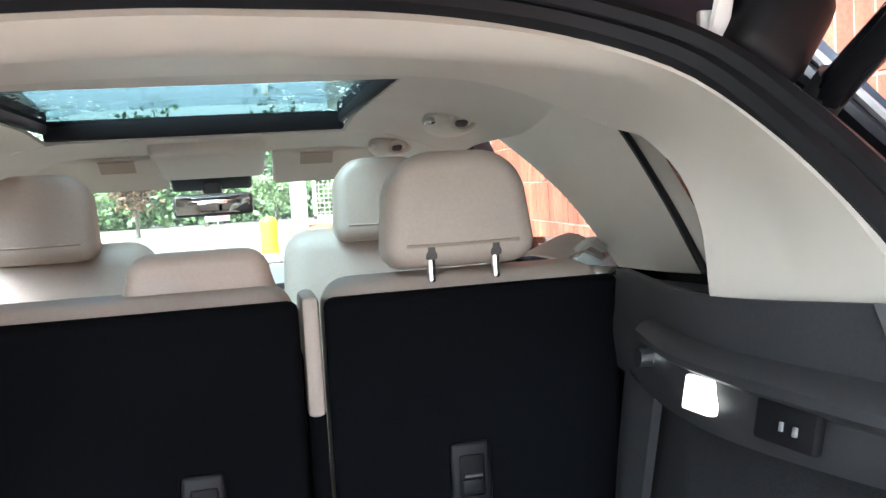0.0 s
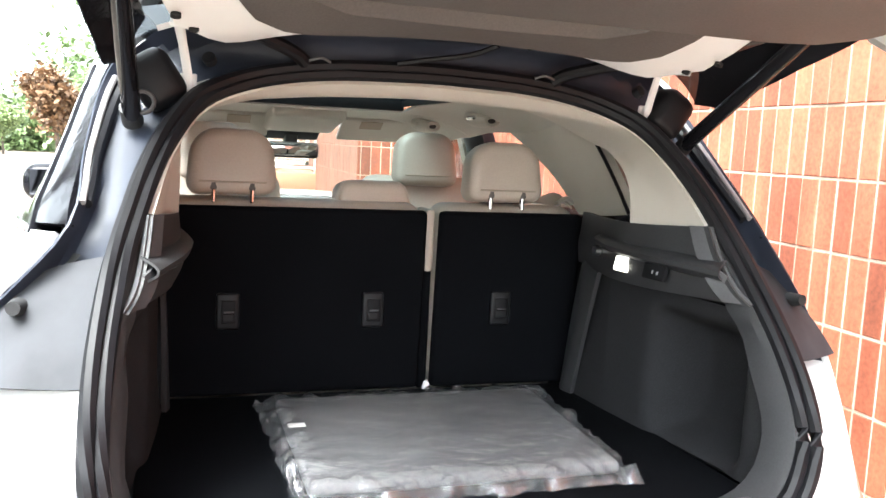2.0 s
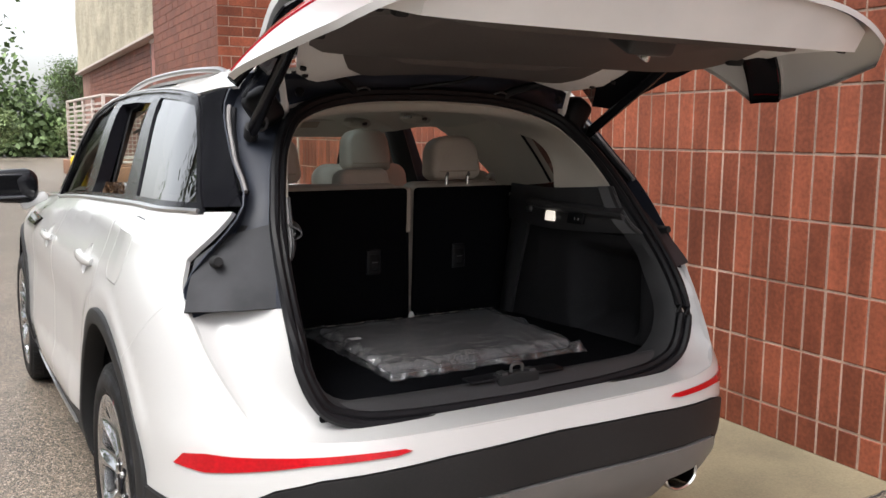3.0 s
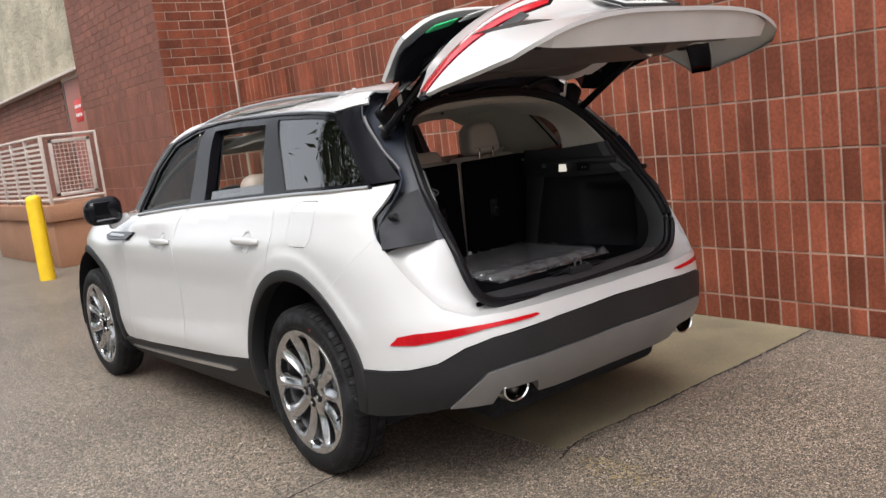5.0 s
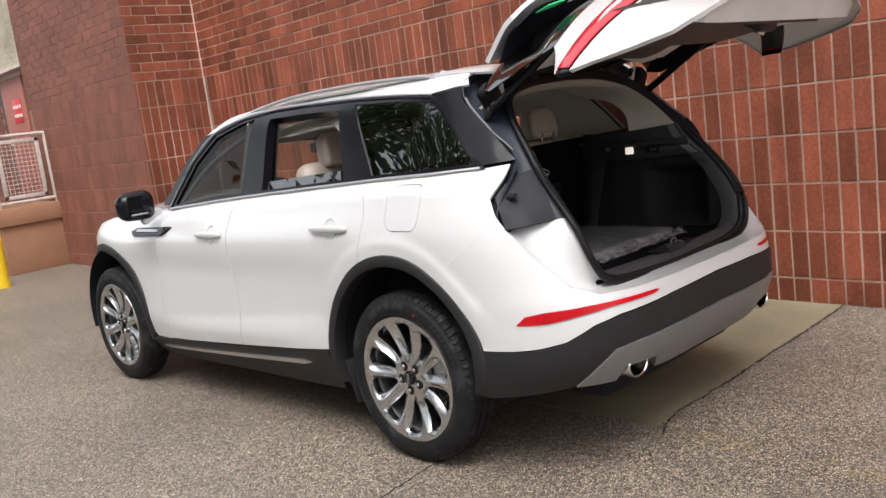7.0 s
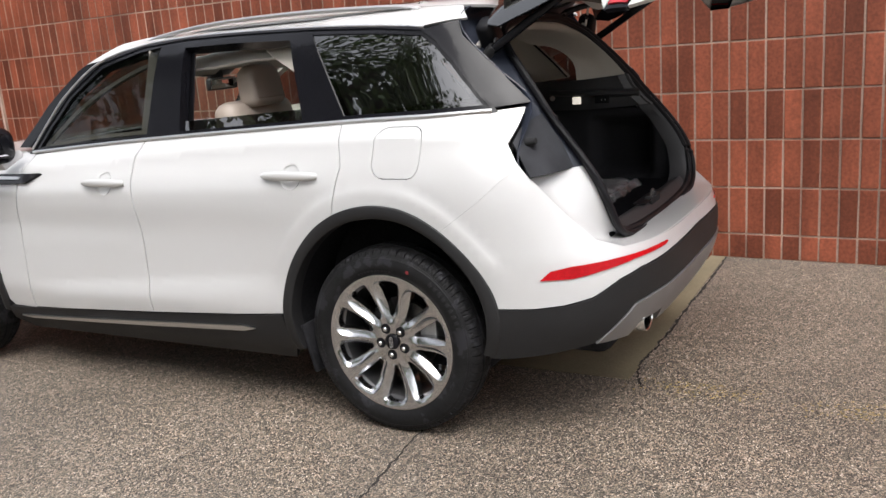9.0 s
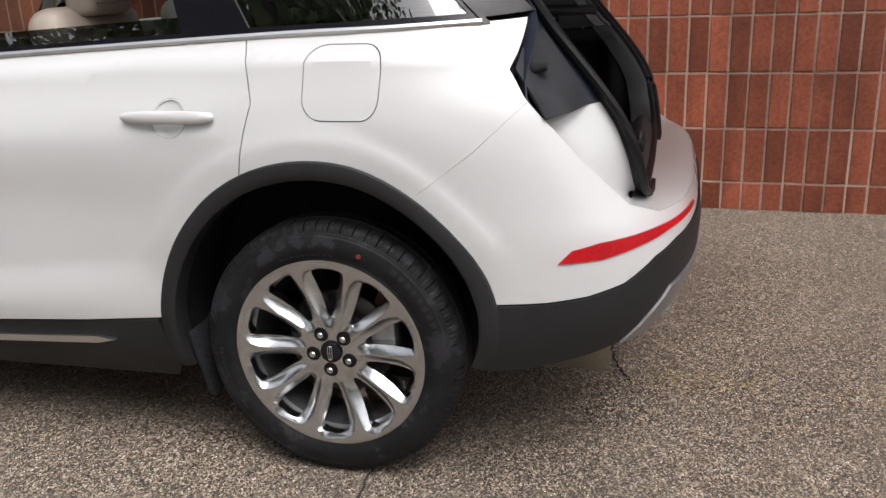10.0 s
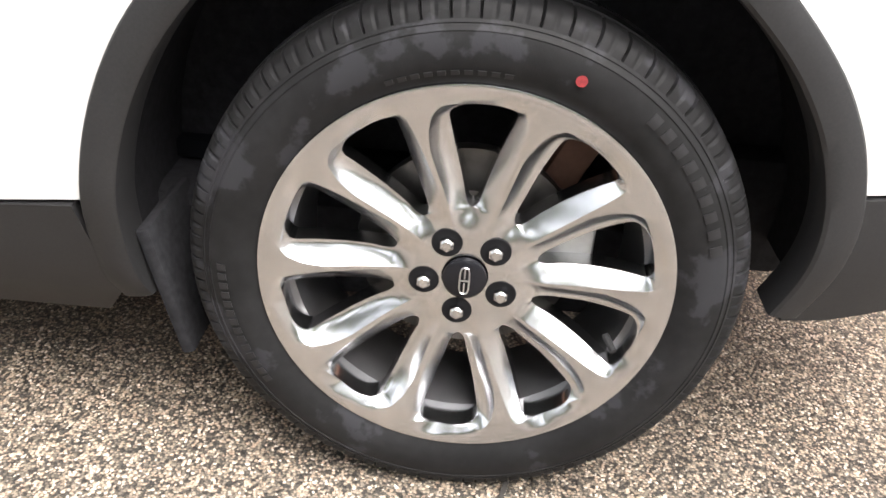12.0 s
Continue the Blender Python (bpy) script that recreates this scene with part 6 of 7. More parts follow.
for sx in (-1, 1):
    rear_y = lambda z: float(np.interp(z, loop[::-1, 2], loop[::-1, 1])) + .055
    g = np.array([[(sx * bay_x(rear_y(z) * t, z), rear_y(z) * t, z) for z in np.linspace(.735, 1.075, 44)] for t in np.linspace(.0, 1, 70)])
    mesh_object("bay_side", *sheet(g, .01, flip=sx < 0), FELT, car, "grey felt load bay side with a hollow bin")
    up = [[(sx * .545, .03, 1.215), (sx * .505, -.25, 1.215), (sx * .55, -.50, 1.232)], [(sx * .543, .035, 1.165), (sx * .500, -.25, 1.165), (sx * .556, -.53, 1.175)], [(sx * .541, .04, 1.135), (sx * .494, -.25, 1.125), (sx * .566, -.57, 1.122)], [(sx * .545, .04, 1.085), (sx * .513, -.25, 1.082), (sx * .584, -.605, 1.092)]]
    mesh_object("bay_rail", *patch(up, 24, 14, .015, flip=sx < 0), TRIM_GREY, car, "grey plastic load bay trim")
    # strip in a lighter grey paints the light on the trim's rear edge
    lip = [[(sx * .524, -.458, 1.230), (sx * .527, -.484, 1.175), (sx * .533, -.522, 1.122), (sx * .551, -.552, 1.088)], [(sx * .534, -.480, 1.231), (sx * .539, -.508, 1.175), (sx * .547, -.546, 1.122), (sx * .565, -.578, 1.089)], [(sx * .548, -.503, 1.232), (sx * .554, -.533, 1.175), (sx * .564, -.573, 1.122), (sx * .582, -.608, 1.091)]]
    mesh_object("rail_lip", *patch(lip, 16, 6, .006, flip=sx > 0), TRIM_LIGHT, car, "light grey lip of the load bay trim")
    post = [[(sx * .552, .03, 1.10), (sx * .540, .05, .95), (sx * .530, .075, .735)], [(sx * .528, -.03, 1.09), (sx * .519, -.005, .93), (sx * .510, .035, .735)], [(sx * .524, -.10, 1.075), (sx * .520, -.055, .92), (sx * .518, -.005, .735)]]
    mesh_object("bay_post", *patch(post, 14, 8, .012, flip=sx > 0), TRIM_GREY, car, "grey plastic edge beside the seat")
    side = [p for p in loop if .728 < p[2] < 1.235]
    tail = np.array([[(sx * p[0], p[1], p[2]), (sx * (p[0] - .010), p[1] + .004, p[2] + .004), (sx * (p[0] - .020), p[1] + .022, p[2] + .006), (sx * (min(p[0] - .022, bay_x(p[1] + .075, p[2]) - .004)), p[1] + .075, p[2] + .008)] for p in side])
    mesh_object("bay_tail_trim", *sheet(tail, .004, flip=sx < 0), TRIM_GREY, car, "grey plastic edge inside the opening seal")
    shelf_rows = [[(sx * .512, -.13, 1.176), (sx * .504, -.25, 1.172), (sx * .526, -.42, 1.170), (sx * .556, -.545, 1.166)], [(sx * .484, -.135, 1.168), (sx * .472, -.25, 1.163), (sx * .492, -.42, 1.158), (sx * .532, -.558, 1.152)], [(sx * .480, -.135, 1.158), (sx * .468, -.25, 1.152), (sx * .488, -.42, 1.147), (sx * .530, -.560, 1.141)], [(sx * .500, -.13, 1.146), (sx * .494, -.25, 1.138), (sx * .512, -.42, 1.134), (sx * .548, -.55, 1.130)]]
    mesh_object("rail_ledge", *patch(shelf_rows, 24, 12, .004, flip=sx < 0), TRIM_GREY, car, "grey moulded ledge over the cargo lamp")
    hook = patch([[(sx * .540, -.520, 1.160), (sx * .536, -.545, 1.150), (sx * .548, -.562, 1.140)], [(sx * .532, -.500, 1.138), (sx * .530, -.530, 1.130), (sx * .546, -.556, 1.124)]], 8, 6, .006, flip=sx > 0)
    mesh_object("ledge_end", *hook, TRIM_LIGHT, car, "light grey end of the bay ledge")
    part("cover_knob", rod((sx * .505, -.15, 1.135), (sx * .470, -.15, 1.137), .011, 12), SATIN, car, "metal cargo cover knob")
TILT_L = Euler((0, radians(12), radians(8))).to_matrix()
part("cargo_lamp", box((.014, .040, .034), (.478, -.272, 1.122), .003, TILT_L), CARGO_LIGHT, car, "lit cargo lamp")
sock = part("seat_switch", box((.012, .070, .036), (.490, -.392, 1.122), .004, TILT_L), BLACK_AND_SHADE, car, "black seat release switch")
for dy in (-.018, 0, .018):
    part("switch_mark", box((.003, .004, .008), (.4835, -.392 + dy, 1.122), .0005, TILT_L), MAT_GREY, sock)
sill_t = patch([[(-.57, -.70, .738), (-.3, -.705, .738), (0, -.71, .738), (.3, -.705, .738), (.57, -.70, .738)], [(-.55, -.74, .760), (-.3, -.745, .752), (0, -.75, .750), (.3, -.745, .752), (.55, -.74, .760)], [(-.52, -.775, .735), (-.3, -.785, .722), (0, -.788, .716), (.3, -.785, .722), (.52, -.775, .735)]], 30, 12, .01, flip=True)
mesh_object("load_sill", *sill_t, TRIM_GREY, car, "grey plastic load sill")
# dark block on the sill stands in for the shaded hollow round the striker
part("striker_well", box((.13, .035, .03), (0, -.752, .751), .005), DARK, car)
part("striker", tube([(-.016, -.752, .752), (-.016, -.754, .785), (.016, -.754, .785), (.016, -.752, .752)], .0045, 8, samples=20), ALLOY_DARK, car, "metal lock striker")
for dx in (-.045, .045):
    part("striker_guide", box((.022, .03, .03), (dx, -.752, .757), .004), TRIM_GREY, car)
part("sill_plate", box((.30, .05, .006), (0, -.742, .758), .002), SEAL, car)

# ---- folded floor mats in a clear bag ----
bag = thing("bagged_floor_mats", "grey floor mats in a crumpled clear plastic bag", "floor mats", (0.045, -.305, .741))
mats = box((.63, .52, .026), (0, .01, .015), .010, segments=3, taper=lambda c: (c.x * (1 + .04 * c.y / .5) + .02 * (c.y / .5), c.y, c.z))
part("mats", mats, MAT_GREY, bag, "grey felt mats")
bm = bmesh.new()
nx, ny = 90, 60
vs = {}
for top in (0, 1):
    for i in range(nx + 1):
        for j in range(ny + 1):
            u, v = i / nx * 2 - 1, j / ny * 2 - 1
            x, y = (.350 + .017 * v) * u + .012 * v, .302 * v
            e = min(1, (1 - abs(u)) * 7, (1 - abs(v)) * 5)
            edge_f = 1 - min(1, (1 - abs(u)) * 4.0, (1 - abs(v)) * 3.0)
            crumple = .009 * noise.noise((x * 13, y * 22, 3.1)) + .020 * noise.noise((x * 38, y * 38, 1.7)) * edge_f
            z = .004 + (.030 * e ** .5 + crumple * (0.22 + 1.5 * edge_f)) * top
            x += .012 * noise.noise((y * 20, 5, 1)) * (abs(u) > .9)
            y += .018 * noise.noise((x * 14, 9, 2)) * (abs(v) > .85)
            vs[(top, i, j)] = bm.verts.new((x, y, max(.002, z)))
for i in range(nx):
    for j in range(ny):
        bm.faces.new((vs[(1, i, j)], vs[(1, i + 1, j)], vs[(1, i + 1, j + 1)], vs[(1, i, j + 1)]))
for i in range(nx):
    for j in (0, ny):
        bm.faces.new((vs[(0, i, j)], vs[(0, i + 1, j)], vs[(1, i + 1, j)], vs[(1, i, j)]))
for j in range(ny):
    for i in (0, nx):
        bm.faces.new((vs[(0, i, j)], vs[(0, i, j + 1)], vs[(1, i, j + 1)], vs[(1, i, j)]))
for v in [v for k, v in vs.items() if not v.link_faces]:
    bm.verts.remove(v)
part("plastic_bag", bm, CLEAR_FILM, bag, "clear crumpled plastic bag", sharp=60)
part("bag_label", box((.035, .022, .001), (-.30, .02, .046), 0), PLATE, bag)


# ---- ground ----
ground = mesh_object("ground", [(-300, -300, 0), (300, -300, 0), (300, 300, 0), (-300, 300, 0)], [(0, 1, 2, 3)], ASPHALT, None, "exposed aggregate asphalt lot", smooth=False)
tagged(ground, category="ground", kind="structure")
slab = part("pavement", box((2.15, 4.64, .05), (.93, 1.64, -.0213), .001), SLAB, None, "stained concrete apron along the wall", smooth=False)
tagged(slab, category="pavement", kind="structure")


def crack(points, width, seed):
    """A thin wandering crack lying on the ground."""
    r = random.Random(seed)
    c = spline([(x, y, 0) for x, y in points], 60)
    v, f = [], []
    for i, p in enumerate(c):
        j = c[min(i + 1, 59)] - c[max(i - 1, 0)]
        n = np.array((-j[1], j[0], 0)) / (np.linalg.norm(j) + 1e-9)
        p = p + n * r.uniform(-.006, .006)
        w = width * r.uniform(.35, 1.2) / 2
        v += [tuple(p - n * w + (0, 0, .004)), tuple(p + n * w + (0, 0, .004))]
    f = [(2 * i, 2 * i + 1, 2 * i + 3, 2 * i + 2) for i in range(59)]
    ob = mesh_object("crack", v, f, CRACK, None, "thin dark crack in the asphalt", smooth=False)
    return tagged(ob, category="crack", kind="structure")


crack([(-.6, -.06), (-.93, -.09), (-1.21, -.12), (-1.37, -.14), (-1.7, -.10), (-2.1, -.16)], .012, 1)
crack([(.30, -.695), (.07, -.674), (-.06, -.692), (-.14, -.722), (-.19, -.748), (-.23, -.752)], .012, 2)
crack([(1.93, -.69), (1.3, -.694), (.9, -.688), (.55, -.695), (.3, -.685)], .016, 3)


def worn_paint(cx, cy, lx, ly, seed):
    r = random.Random(seed)
    v, f = [], []
    for i in range(110):
        x, y, s = cx + r.gauss(0, lx), cy + r.gauss(0, ly), r.uniform(.002, .0065)
        o = len(v)
        v += [(x + s * math.cos(a) * r.uniform(.5, 1.4), y + s * math.sin(a) * r.uniform(.5, 1.4), .0035 + .00002 * i) for a in (0, 1.26, 2.5, 3.8, 5.0)]
        f.append((o, o + 1, o + 2, o + 3, o + 4))
    ob = mesh_object("worn_paint", v, f, YELLOW_WORN, None, "flecks of worn yellow paint on asphalt", smooth=False)
    return tagged(ob, category="paint flecks", kind="stuff")


for i, (x, y) in enumerate(((-.18, -.90), (-.17, -1.05), (-.19, -1.55), (-.18, -1.75), (-.19, -2.2))):
    worn_paint(x, y, .045, .10, 20 + i)

# ---- brick wall ----
wall = thing("wall_east", "tall red brick wall with upright brick courses below", "wall", (1.945, -.60, 0), "structure")
wall.rotation_euler = (0, 0, radians(-2.32))
COURSE, WIDE, JOINT, FOOT, TOP_SOLDIER = .29, .103, .0105, .155, 2.185
PIL0, PIL1, PROUD = 7.16, 10.75, .86


def backing(name, lo, hi, mat, parent=None):
    return part(name, box([h - l for l, h in zip(lo, hi)], [(l + h) / 2 for l, h in zip(lo, hi)], 0), mat, parent or wall, smooth=False)


backing("mortar_bed", (.0015, -14, -.1), (.35, PIL0 + .2, 6.2), MORTAR)


def brick_verts(w, h, d):
    """A brick seen on its face, with chamfered edges: x out of the wall is negative."""
    b = .0035
    v = [(0, y, z) for y in (0, w) for z in (0, h)]
    return [(0.010, 0, 0), (0.010, w, 0), (0.010, w, h), (0.010, 0, h), (-d + b, 0, 0), (-d + b, w, 0), (-d + b, w, h), (-d + b, 0, h), (-d, b, b), (-d, w - b, b), (-d, w - b, h - b), (-d, b, h - b)]


BRICK_FACES = [(8, 11, 10, 9), (4, 8, 9, 5), (5, 9, 10, 6), (6, 10, 11, 7), (7, 11, 8, 4), (0, 4, 5, 1), (1, 5, 6, 2), (2, 6, 7, 3), (3, 7, 4, 0)]
rows = [(0.0, FOOT)] + [(FOOT + COURSE * i, COURSE) for i in range(7)]
laid = random.Random(11)
singles = []


def add_far(store, y, z, w, h, d, place=None):
    v, f = store
    o = len(v)
    for p in brick_verts(w, h, d):
        q = (p[0], p[1] + y, p[2] + z)
        v.append(place(q) if place else q)
    f += [tuple(o + i for i in q) for q in BRICK_FACES]


far = ([], [])
for z, h in rows:
    n0, n1 = int(-13.9 / WIDE), int(PIL0 / WIDE)
    for k in range(n0, n1):
        y = k * WIDE + laid.uniform(-.0015, .0015)
        d = laid.uniform(.0015, .0055)
        near = -1.75 <= y <= 1.95
        if near:
            singles.append((y, z, h, d))
        else:
            add_far(far, y + JOINT / 2, z + JOINT / 2, WIDE - JOINT, h - JOINT, d)
# running bond above
nrun = int((6.1 - TOP_SOLDIER) / WIDE)
for r in range(nrun):
    z = TOP_SOLDIER + r * WIDE
    for k in range(-48, 26):
        y = k * .295 + (.1475 if r % 2 else 0)
        w = min(.295, PIL0 - y)
        if w > .05:
            add_far(far, y + JOINT / 2, z + JOINT / 2, w - JOINT, WIDE - JOINT, laid.uniform(.0015, .0055))
ob = mesh_object("brickwork", *far, BRICK_FAR, wall, smooth=False)
tagged(ob, kind="stuff")

# pilaster
pil = thing("wall_pilaster", "brown brick pilaster standing proud of the wall", "wall", (1.945, -.60, 0), "structure")
pil.rotation_euler = (0, 0, radians(-2.32))
backing("mortar_bed", (-PROUD + .002, PIL0 + .004, -.1), (.3, PIL1 - .008, 6.2), MORTAR_BROWN, pil)
backing("mortar_bed", (-PROUD + .006, PIL0 + .0015, -.1), (.0, PIL0 + .0035, 6.2), MORTAR, pil)
face, side = ([], []), ([], [])
for z, h in rows:
    for k in range(int((PIL1 - PIL0) / WIDE)):
        add_far(face, PIL0 + k * WIDE + .003, z + .003, WIDE - .006, h - .006, laid.uniform(.001, .004), lambda q: (q[0] - PROUD, q[1], q[2]))
    for k in range(int(PROUD / WIDE) + 1):
        w = min(WIDE, PROUD - k * WIDE)
        if w > .03:
            add_far(side, k * WIDE + JOINT / 2, z + JOINT / 2, w - JOINT, h - JOINT, laid.uniform(.001, .004), lambda q: (-q[1], PIL0 + q[0], q[2]))
for r in range(nrun):
    z = TOP_SOLDIER + r * WIDE
    for k in range(13):
        y0 = max(0, k * .295 - (.1475 if r % 2 else 0))
        w = min(k * .295 + .295 - (.1475 if r % 2 else 0), PIL1 - PIL0) - y0
        if w > .03:
            add_far(face, PIL0 + y0 + .003, z + .003, w - .006, WIDE - .006, laid.uniform(.001, .004), lambda q: (q[0] - PROUD, q[1], q[2]))
    for k in range(4):
        y0 = max(0, k * .295 - (.1475 if r % 2 else 0))
        w = min(k * .295 + .295 - (.1475 if r % 2 else 0), PROUD) - y0
        if w > .03:
            add_far(side, y0 + JOINT / 2, z + JOINT / 2, w - JOINT, WIDE - JOINT, laid.uniform(.001, .004), lambda q: (-q[1], PIL0 + q[0], q[2]))
for st, mt in ((face, BRICK_BROWN), (side, BRICK_FAR)):
    tagged(mesh_object("brickwork", st[0], st[1], mt, pil, smooth=False), kind="stuff")
part("caulk_line", box((.014, .014, 6.0), (-.009, PIL0 - .009, 3.0), .003), CAULK, pil, "pale caulked corner joint")

# recessed wall beyond the pilaster
back = thing("wall_recess", "brown brick wall under rough concrete cladding", "wall", (1.945, -.60, 0), "structure")
back.rotation_euler = (0, 0, radians(-2.32))
RX, LINTEL = -.42, 2.95
backing("mortar_bed", (RX + .008, PIL1 - .3, -.1), (.3, 24, 6.2), MORTAR_BROWN, back)
backing("door_reveal", (RX - .002, PIL1 + .01, 0), (RX + .006, PIL1 + 1.29, LINTEL), DOOR_RED, back)
st = ([], [])
for r in range(int(LINTEL / WIDE)):
    z = r * WIDE
    for k in range(42):
        y = PIL1 + k * .295 - (.1475 if r % 2 else 0)
        if PIL1 + 2.52 < y + .01 and y < PIL1 + 11.5:
            add_far(st, y + .003, z + .003, .289, WIDE - .006, laid.uniform(.001, .004), lambda q: (q[0] + RX, q[1], q[2]))
tagged(mesh_object("brickwork", *st, BRICK_BROWN, back, smooth=False), kind="stuff")
g = np.array([[(RX - .10 - .03 * noise.noise((y * 1.5, z * 1.5, 2)) - .015 * noise.noise((y * 6, z * 6, 1)), y, z) for z in np.linspace(LINTEL, 6.2, 60)] for y in np.linspace(PIL1 + .004, 24, 140)])
mesh_object("concrete_cladding", *sheet(g, -.2), CONCRETE, back, "rough weathered concrete cladding")
part("ledge", box((.20, 13.2, .05), (RX - .09, PIL1 + 6.62, LINTEL - .028), .006), RAIL, back)
door = thing("door_1", "reddish painted steel service door with a red sign", "door", (1.945, -.60, 0), "structure")
door.rotation_euler = (0, 0, radians(-2.32))
part("door_leaf", box((.05, 1.10, 1.95), (RX - .03, PIL1 + 1.86, 1.86), .004), DOOR_RED, door)
part("door_frame", box((.06, .08, 2.02), (RX - .025, PIL1 + 2.46, 1.89), .004), TRIM_GREY, door)
part("door_head", box((.07, 1.25, .07), (RX - .03, PIL1 + 1.86, LINTEL - .085), .004), RAIL, door)
part("sign", box((.006, .42, .36), (RX - .060, PIL1 + 1.72, 2.30), .001), SIGN_RED, door, "red sign with two lines of small white writing")
for dz in (.07, -.07):
    bm = bmesh.new()
    for i, (a, b) in enumerate(((-.15, .09), (-.04, .05), (.05, .08), (.15, .06))):
        box((.003, b, .05), (RX - .0645, PIL1 + 1.72 + a, 2.30 + dz), 0, bm=bm)
    part("sign_bars", bm, WHITE, door)
part("lever", tube([(RX - .06, PIL1 + 2.25, 1.80), (RX - .10, PIL1 + 2.25, 1.80), (RX - .10, PIL1 + 2.10, 1.80)], .012, 8, samples=16), SATIN, door)

# stoop, railing, bollard
SX0, SX1, SY0, SY1 = .70, 1.60, 9.72, 13.4
stoop = thing("stoop", "terracotta painted concrete loading stoop", "stoop", (0, 0, 0), "structure")
part("stoop_body", box((SX1 - SX0, SY1 - SY0, .66), ((SX0 + SX1) / 2, (SY0 + SY1) / 2, .33), .012), STOOP, stoop)
part("stoop_cap", box((SX1 - SX0 + .05, SY1 - SY0 + .05, .24), ((SX0 + SX1) / 2 - .02, (SY0 + SY1) / 2 - .02, .78), .015), STOOP, stoop)
rail = thing("railing", "pale painted steel guard rail with mesh panels on the stoop", "railing", (0, 0, .90))
RT = .98
posts = [(SX0 + .04, SY0 + .04), (SX1 - .10, SY0 + .04)] + [(SX0 + .04, SY0 + .04 + .85 * i) for i in range(1, 5)]
for x, y in posts:
    part("post", box((.045, .045, RT), (x, y, RT / 2), .004), RAIL, rail)
for (x0, y0), (x1, y1) in ((posts[0], posts[1]), (posts[0], posts[5])):
    for z in (.06, RT - .02):
        part("rail_bar", rod((x0, y0, z), (x1, y1, z), .022, 10), RAIL, rail)
for i in range(11):
    z = .14 + .072 * i
    part("slat", box((.012, 3.36, .034), (SX0 + .04, SY0 + 1.74, z), .002), RAIL, rail)
fx0, fx1 = SX0 + .16, SX1 - .22
for a, b in (((fx0, .13), (fx1, .13)), ((fx0, .88), (fx1, .88)), ((fx0, .13), (fx0, .88)), ((fx1, .13), (fx1, .88))):
    part("panel_bar", box((abs(b[0] - a[0]) + .05, .03, abs(b[1] - a[1]) + .05), ((a[0] + b[0]) / 2, SY0 + .04, (a[1] + b[1]) / 2), .003), RAIL, rail)
bm = bmesh.new()
for i in range(1, 9):
    x = fx0 + (fx1 - fx0) * i / 9
    rod((x, SY0 + .04, .13), (x, SY0 + .04, .88), .004, 6, bm=bm)
for i in range(1, 13):
    z = .13 + .75 * i / 13
    rod((fx0, SY0 + .045, z), (fx1, SY0 + .045, z), .004, 6, bm=bm)
part("wire_mesh", bm, RAIL, rail)
bol = thing("bollard", "yellow painted steel bollard in front of the stoop", "bollard", (.255, 8.70, 0))
bv, bf = lathe([(0, -1.10), (.04, -1.098), (.075, -1.085), (.092, -1.06), (.096, -1.03), (.097, .0), (.0, .0)], 32)
mesh_object("bollard_pipe", [(p[1], p[2], -p[0]) for p in bv], [f[::-1] for f in bf], YELLOW, bol)

# ---- trees, hedge, distant things ----
def make_tree(seed, height, spread, leaf_mat, leaves, leaf=.13):
    """Tapered trunk, forking limbs, and a loose crown of many separate leaves."""
    r = random.Random(seed)
    t = thing("tree", "", "")
    bm = bmesh.new()
    tips = []
    def limb(a, d, length, rad, depth):
        a = Vector(a)
        b = a + d * length
        rod(a, b, rad, 8 if depth < 2 else 5, rad * .62, bm=bm)
        if depth >= 3:
            tips.append((b, length))
            return
        if depth >= 1:
            tips.append(((a + b) / 2, length * .8))
        for _ in range(3 if depth else 5):
            q = (d + Vector((r.uniform(-1, 1), r.uniform(-1, 1), r.uniform(-.25, .6))) * (.75 if depth else .8)).normalized()
            limb(a + d * length * r.uniform(.65, 1.0), q, length * r.uniform(.55, .75), rad * .55, depth + 1)
    limb((0, 0, -.1), Vector((.03, .02, 1)).normalized(), height * .38, height * .022, 0)
    part("trunk", bm, BARK, t)
    v, f = [], []
    for i in range(leaves):
        c, l = tips[r.randrange(len(tips))]
        p = c + Vector((r.gauss(0, 1), r.gauss(0, 1), r.gauss(0, .8))) * l * .38 * spread
        u = Vector((r.gauss(0, 1), r.gauss(0, 1), r.gauss(0, .6))).normalized()
        w = u.cross(Vector((r.gauss(0, 1), r.gauss(0, 1), r.gauss(0, 1)))).normalized()
        s = leaf * r.uniform(.6, 1.4)
        o = len(v)
        v += [tuple(p - u * s), tuple(p + w * s * .55), tuple(p + u * s), tuple(p - w * s * .55)]
        f.append((o, o + 1, o + 2, o + 3))
    crown = mesh_object("crown", v, f, leaf_mat, t, smooth=False)
    tagged(crown, kind="stuff")
    return t


tree_a = make_tree(1, 11, 1.0, LEAF, 13000, .085)
tagged(tree_a, "leafy green tree at the edge of the lot", "tree", "trees round the lot")
tree_a.matrix_basis = pose(-9.6, 6.4, 0) @ Matrix.Scale(1.12, 4)
tree_b = make_tree(2, 7, 1.1, LEAF_LIGHT, 8000, .16)
tagged(tree_b, "light green tree at the edge of the lot", "tree", "trees round the lot")
tree_b.matrix_basis = pose(-9, 30, 0, 0, 0, 40) @ Matrix.Scale(.6, 4)
tree_c = make_tree(3, 5.5, 1.1, LEAF_RED, 6000, .15)
tagged(tree_c, "small reddish tree among green ones", "tree", "trees round the lot")
tree_c.matrix_basis = pose(-4.2, 34, 0, 0, 0, 80) @ Matrix.Scale(.75, 4)
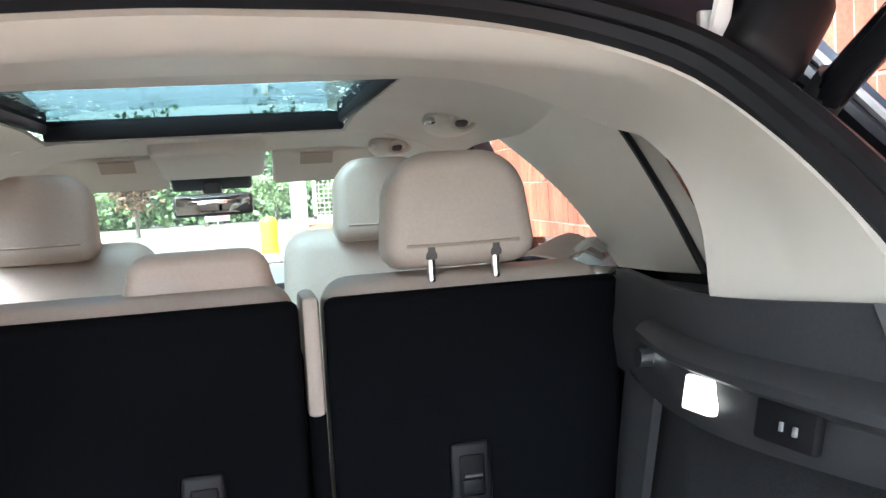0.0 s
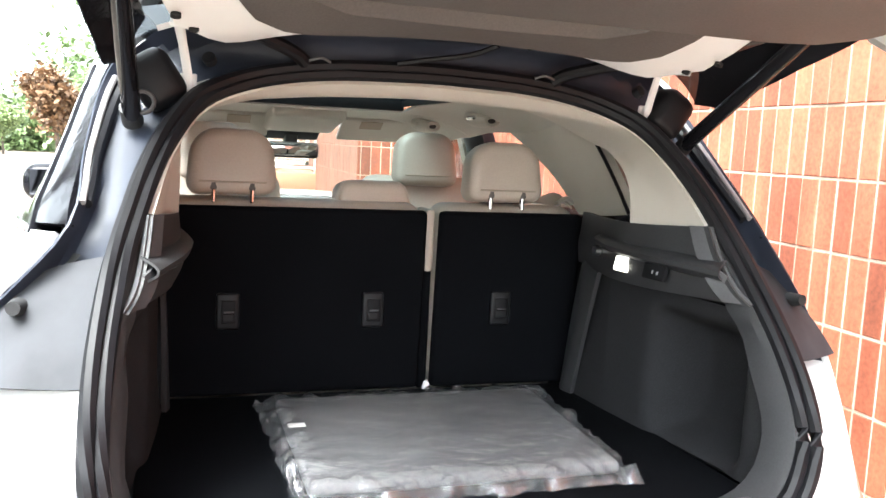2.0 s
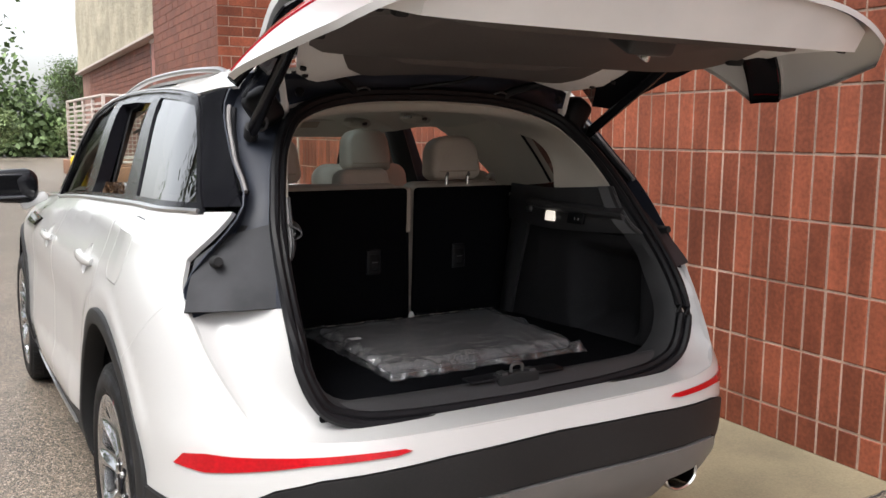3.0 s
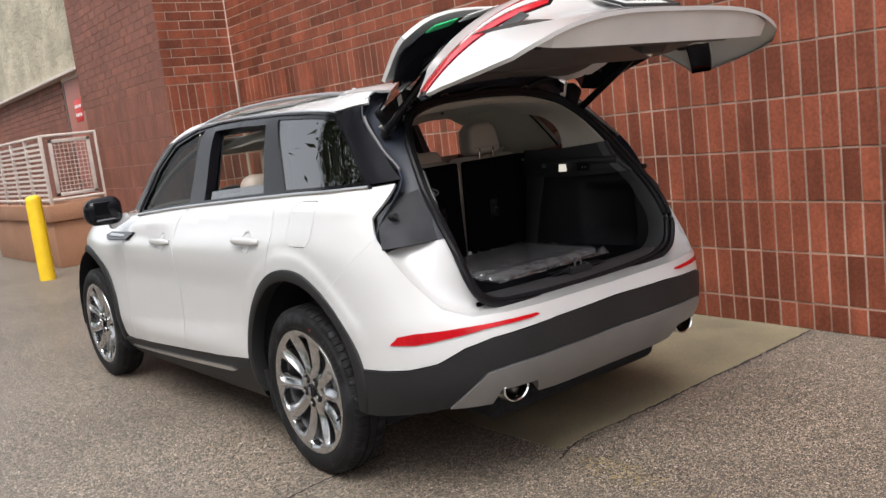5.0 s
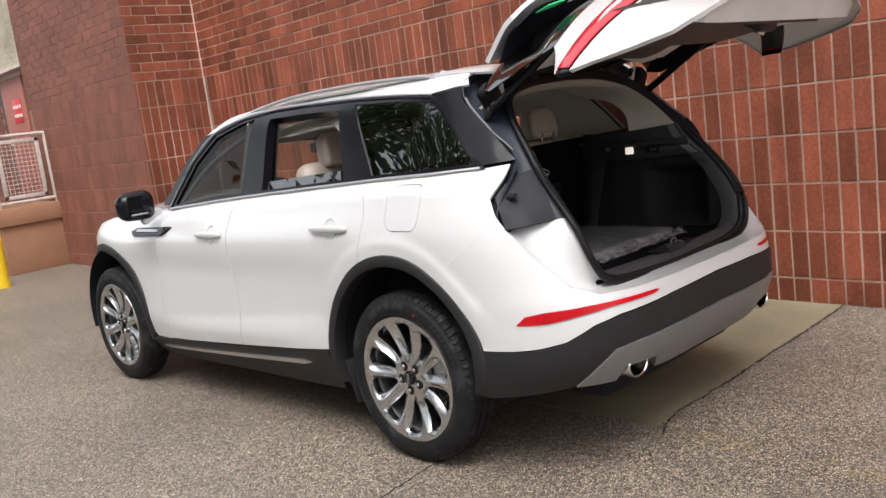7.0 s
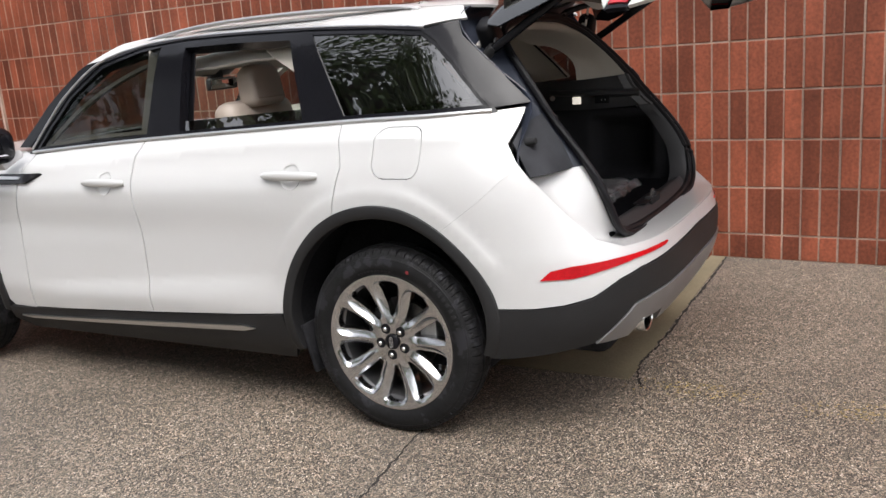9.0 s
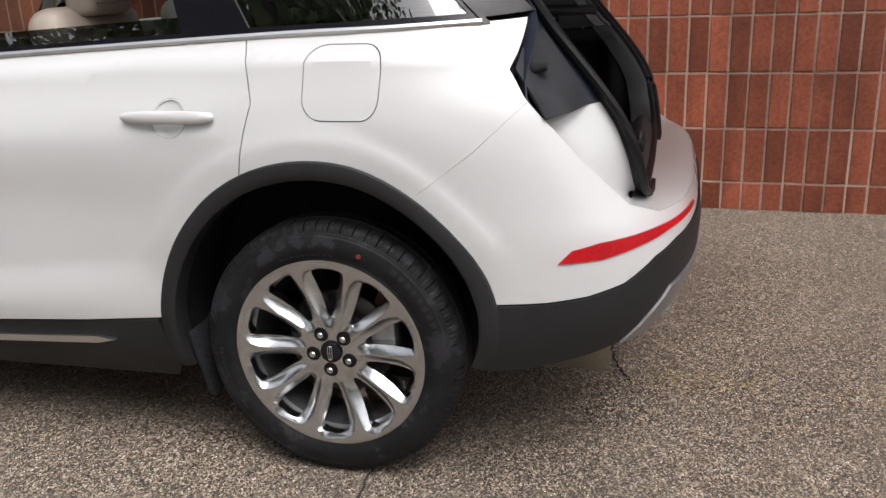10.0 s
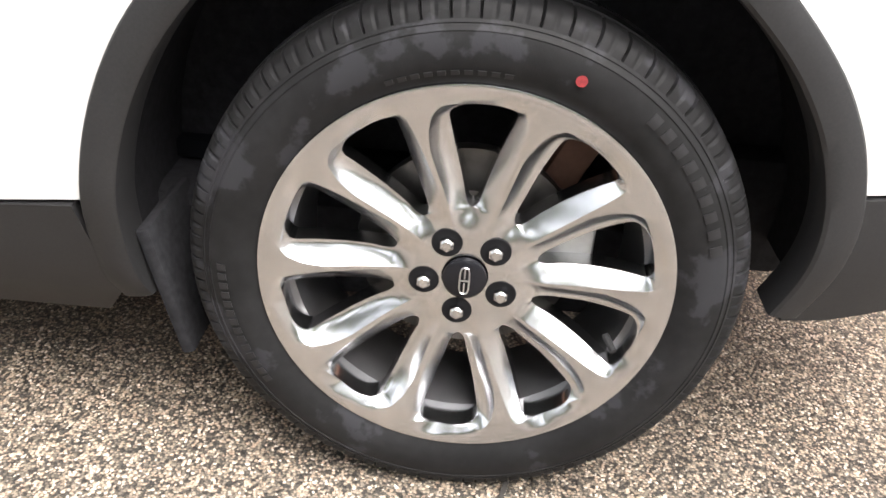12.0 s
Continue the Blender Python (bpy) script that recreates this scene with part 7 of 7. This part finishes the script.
for src, m in ((tree_a, pose(-9.8, 13.2, 0, 0, 0, 130) @ Matrix.Scale(1.4, 4)), (tree_a, pose(-9, -2.5, 0, 0, 0, 200) @ Matrix.Scale(.6, 4)), (tree_b, pose(-10, 21, 0, 0, 0, 20)), (tree_a, pose(-10.8, 1.2, 0, 0, 0, 250) @ Matrix.Scale(.92, 4)), (tree_a, pose(-2, 42, 0, 0, 0, 70) @ Matrix.Scale(0.43, 4)), (tree_b, pose(1.2, 39, 0, 0, 0, 10) @ Matrix.Scale(0.65, 4)), (tree_a, pose(5.5, 45, 0, 0, 0, 270) @ Matrix.Scale(0.5, 4)), (tree_b, pose(-7, 40, 0, 0, 0, 170) @ Matrix.Scale(0.65, 4)), (tree_a, pose(-14, 28, 0, 0, 0, 310) @ Matrix.Scale(0.5, 4)), (tree_b, pose(4.5, 36, 0, 0, 0, 100) @ Matrix.Scale(0.6, 4)), (tree_a, pose(-14, -12, 0, 0, 0, 20)), (tree_b, pose(-13.5, -20, 0, 0, 0, 75))):
    copy_thing(src, m)
hv, hf = [], []
hr = random.Random(9)
for i in range(34000):
    x = hr.uniform(-24, 9)
    p = Vector((x, 47 + hr.gauss(0, .9), abs(hr.gauss(0, 1)) * 1.9 * (1 + .4 * math.sin(x)) + .1))
    u = Vector((hr.gauss(0, 1), hr.gauss(0, 1), hr.gauss(0, 1))).normalized()
    w = u.cross(Vector((hr.gauss(0, 1), hr.gauss(0, 1), hr.gauss(0, 1)))).normalized()
    s = .18 * hr.uniform(.6, 1.4)
    o = len(hv)
    hv += [tuple(p - u * s), tuple(p + w * s * .6), tuple(p + u * s), tuple(p - w * s * .6)]
    hf.append((o, o + 1, o + 2, o + 3))
hedge = mesh_object("hedge", hv, hf, LEAF, None, "dense green hedge across the far end", smooth=False)
tagged(hedge, category="hedge", kind="stuff")
# unseen hedge added to cut low sky light and darken reflections in the glass
wv, wf = [], []
wr = random.Random(19)
for i in range(30000):
    y = wr.uniform(-26, 24)
    p = Vector((-14.5 + wr.gauss(0, .8), y, abs(wr.gauss(0, 1)) * 1.7 * (1 + .35 * math.sin(y * .7)) + .1))
    u = Vector((wr.gauss(0, 1), wr.gauss(0, 1), wr.gauss(0, 1))).normalized()
    w = u.cross(Vector((wr.gauss(0, 1), wr.gauss(0, 1), wr.gauss(0, 1)))).normalized()
    k = .20 * wr.uniform(.6, 1.4)
    o = len(wv)
    wv += [tuple(p - u * k), tuple(p + w * k * .6), tuple(p + u * k), tuple(p - w * k * .6)]
    wf.append((o, o + 1, o + 2, o + 3))
hedge_w = mesh_object("hedge", wv, wf, LEAF, None, "unseen dark green hedge blocking low light on the open side", smooth=False)
tagged(hedge_w, category="hedge", kind="stuff")
sgn = thing("road_sign", "white and red sign on a post by the trees", "sign", (-.95, 27, 0))
part("sign_post", rod((0, .03, 0), (0, .03, 1.6), .03, 10), RAIL, sgn)
part("sign_board", box((.75, .03, .85), (0, 0, 1.05), .005), WHITE, sgn)
bm = bmesh.new()
for z, w, h in ((1.33, .6, .09), (1.17, .62, .09), (.98, .55, .07), (.82, .6, .08)):
    box((w, .006, h), (0, -.02, z), 0, bm=bm)
part("sign_bars", bm, SIGN_RED, sgn)

# the nearest upright bricks, one by one
shapes = {}
for y, z, h, d in singles:
    key = round(h, 3)
    if key not in shapes:
        me = bpy.data.meshes.new("brick")
        me.from_pydata(brick_verts(WIDE - JOINT, h - JOINT, .004), [], BRICK_FACES)
        me.update()
        me.materials.append(BRICK)
        shapes[key] = me
    b = new("brick", shapes[key])
    b.parent = wall
    b.location = (.004 - d, y + JOINT / 2, z + JOINT / 2)
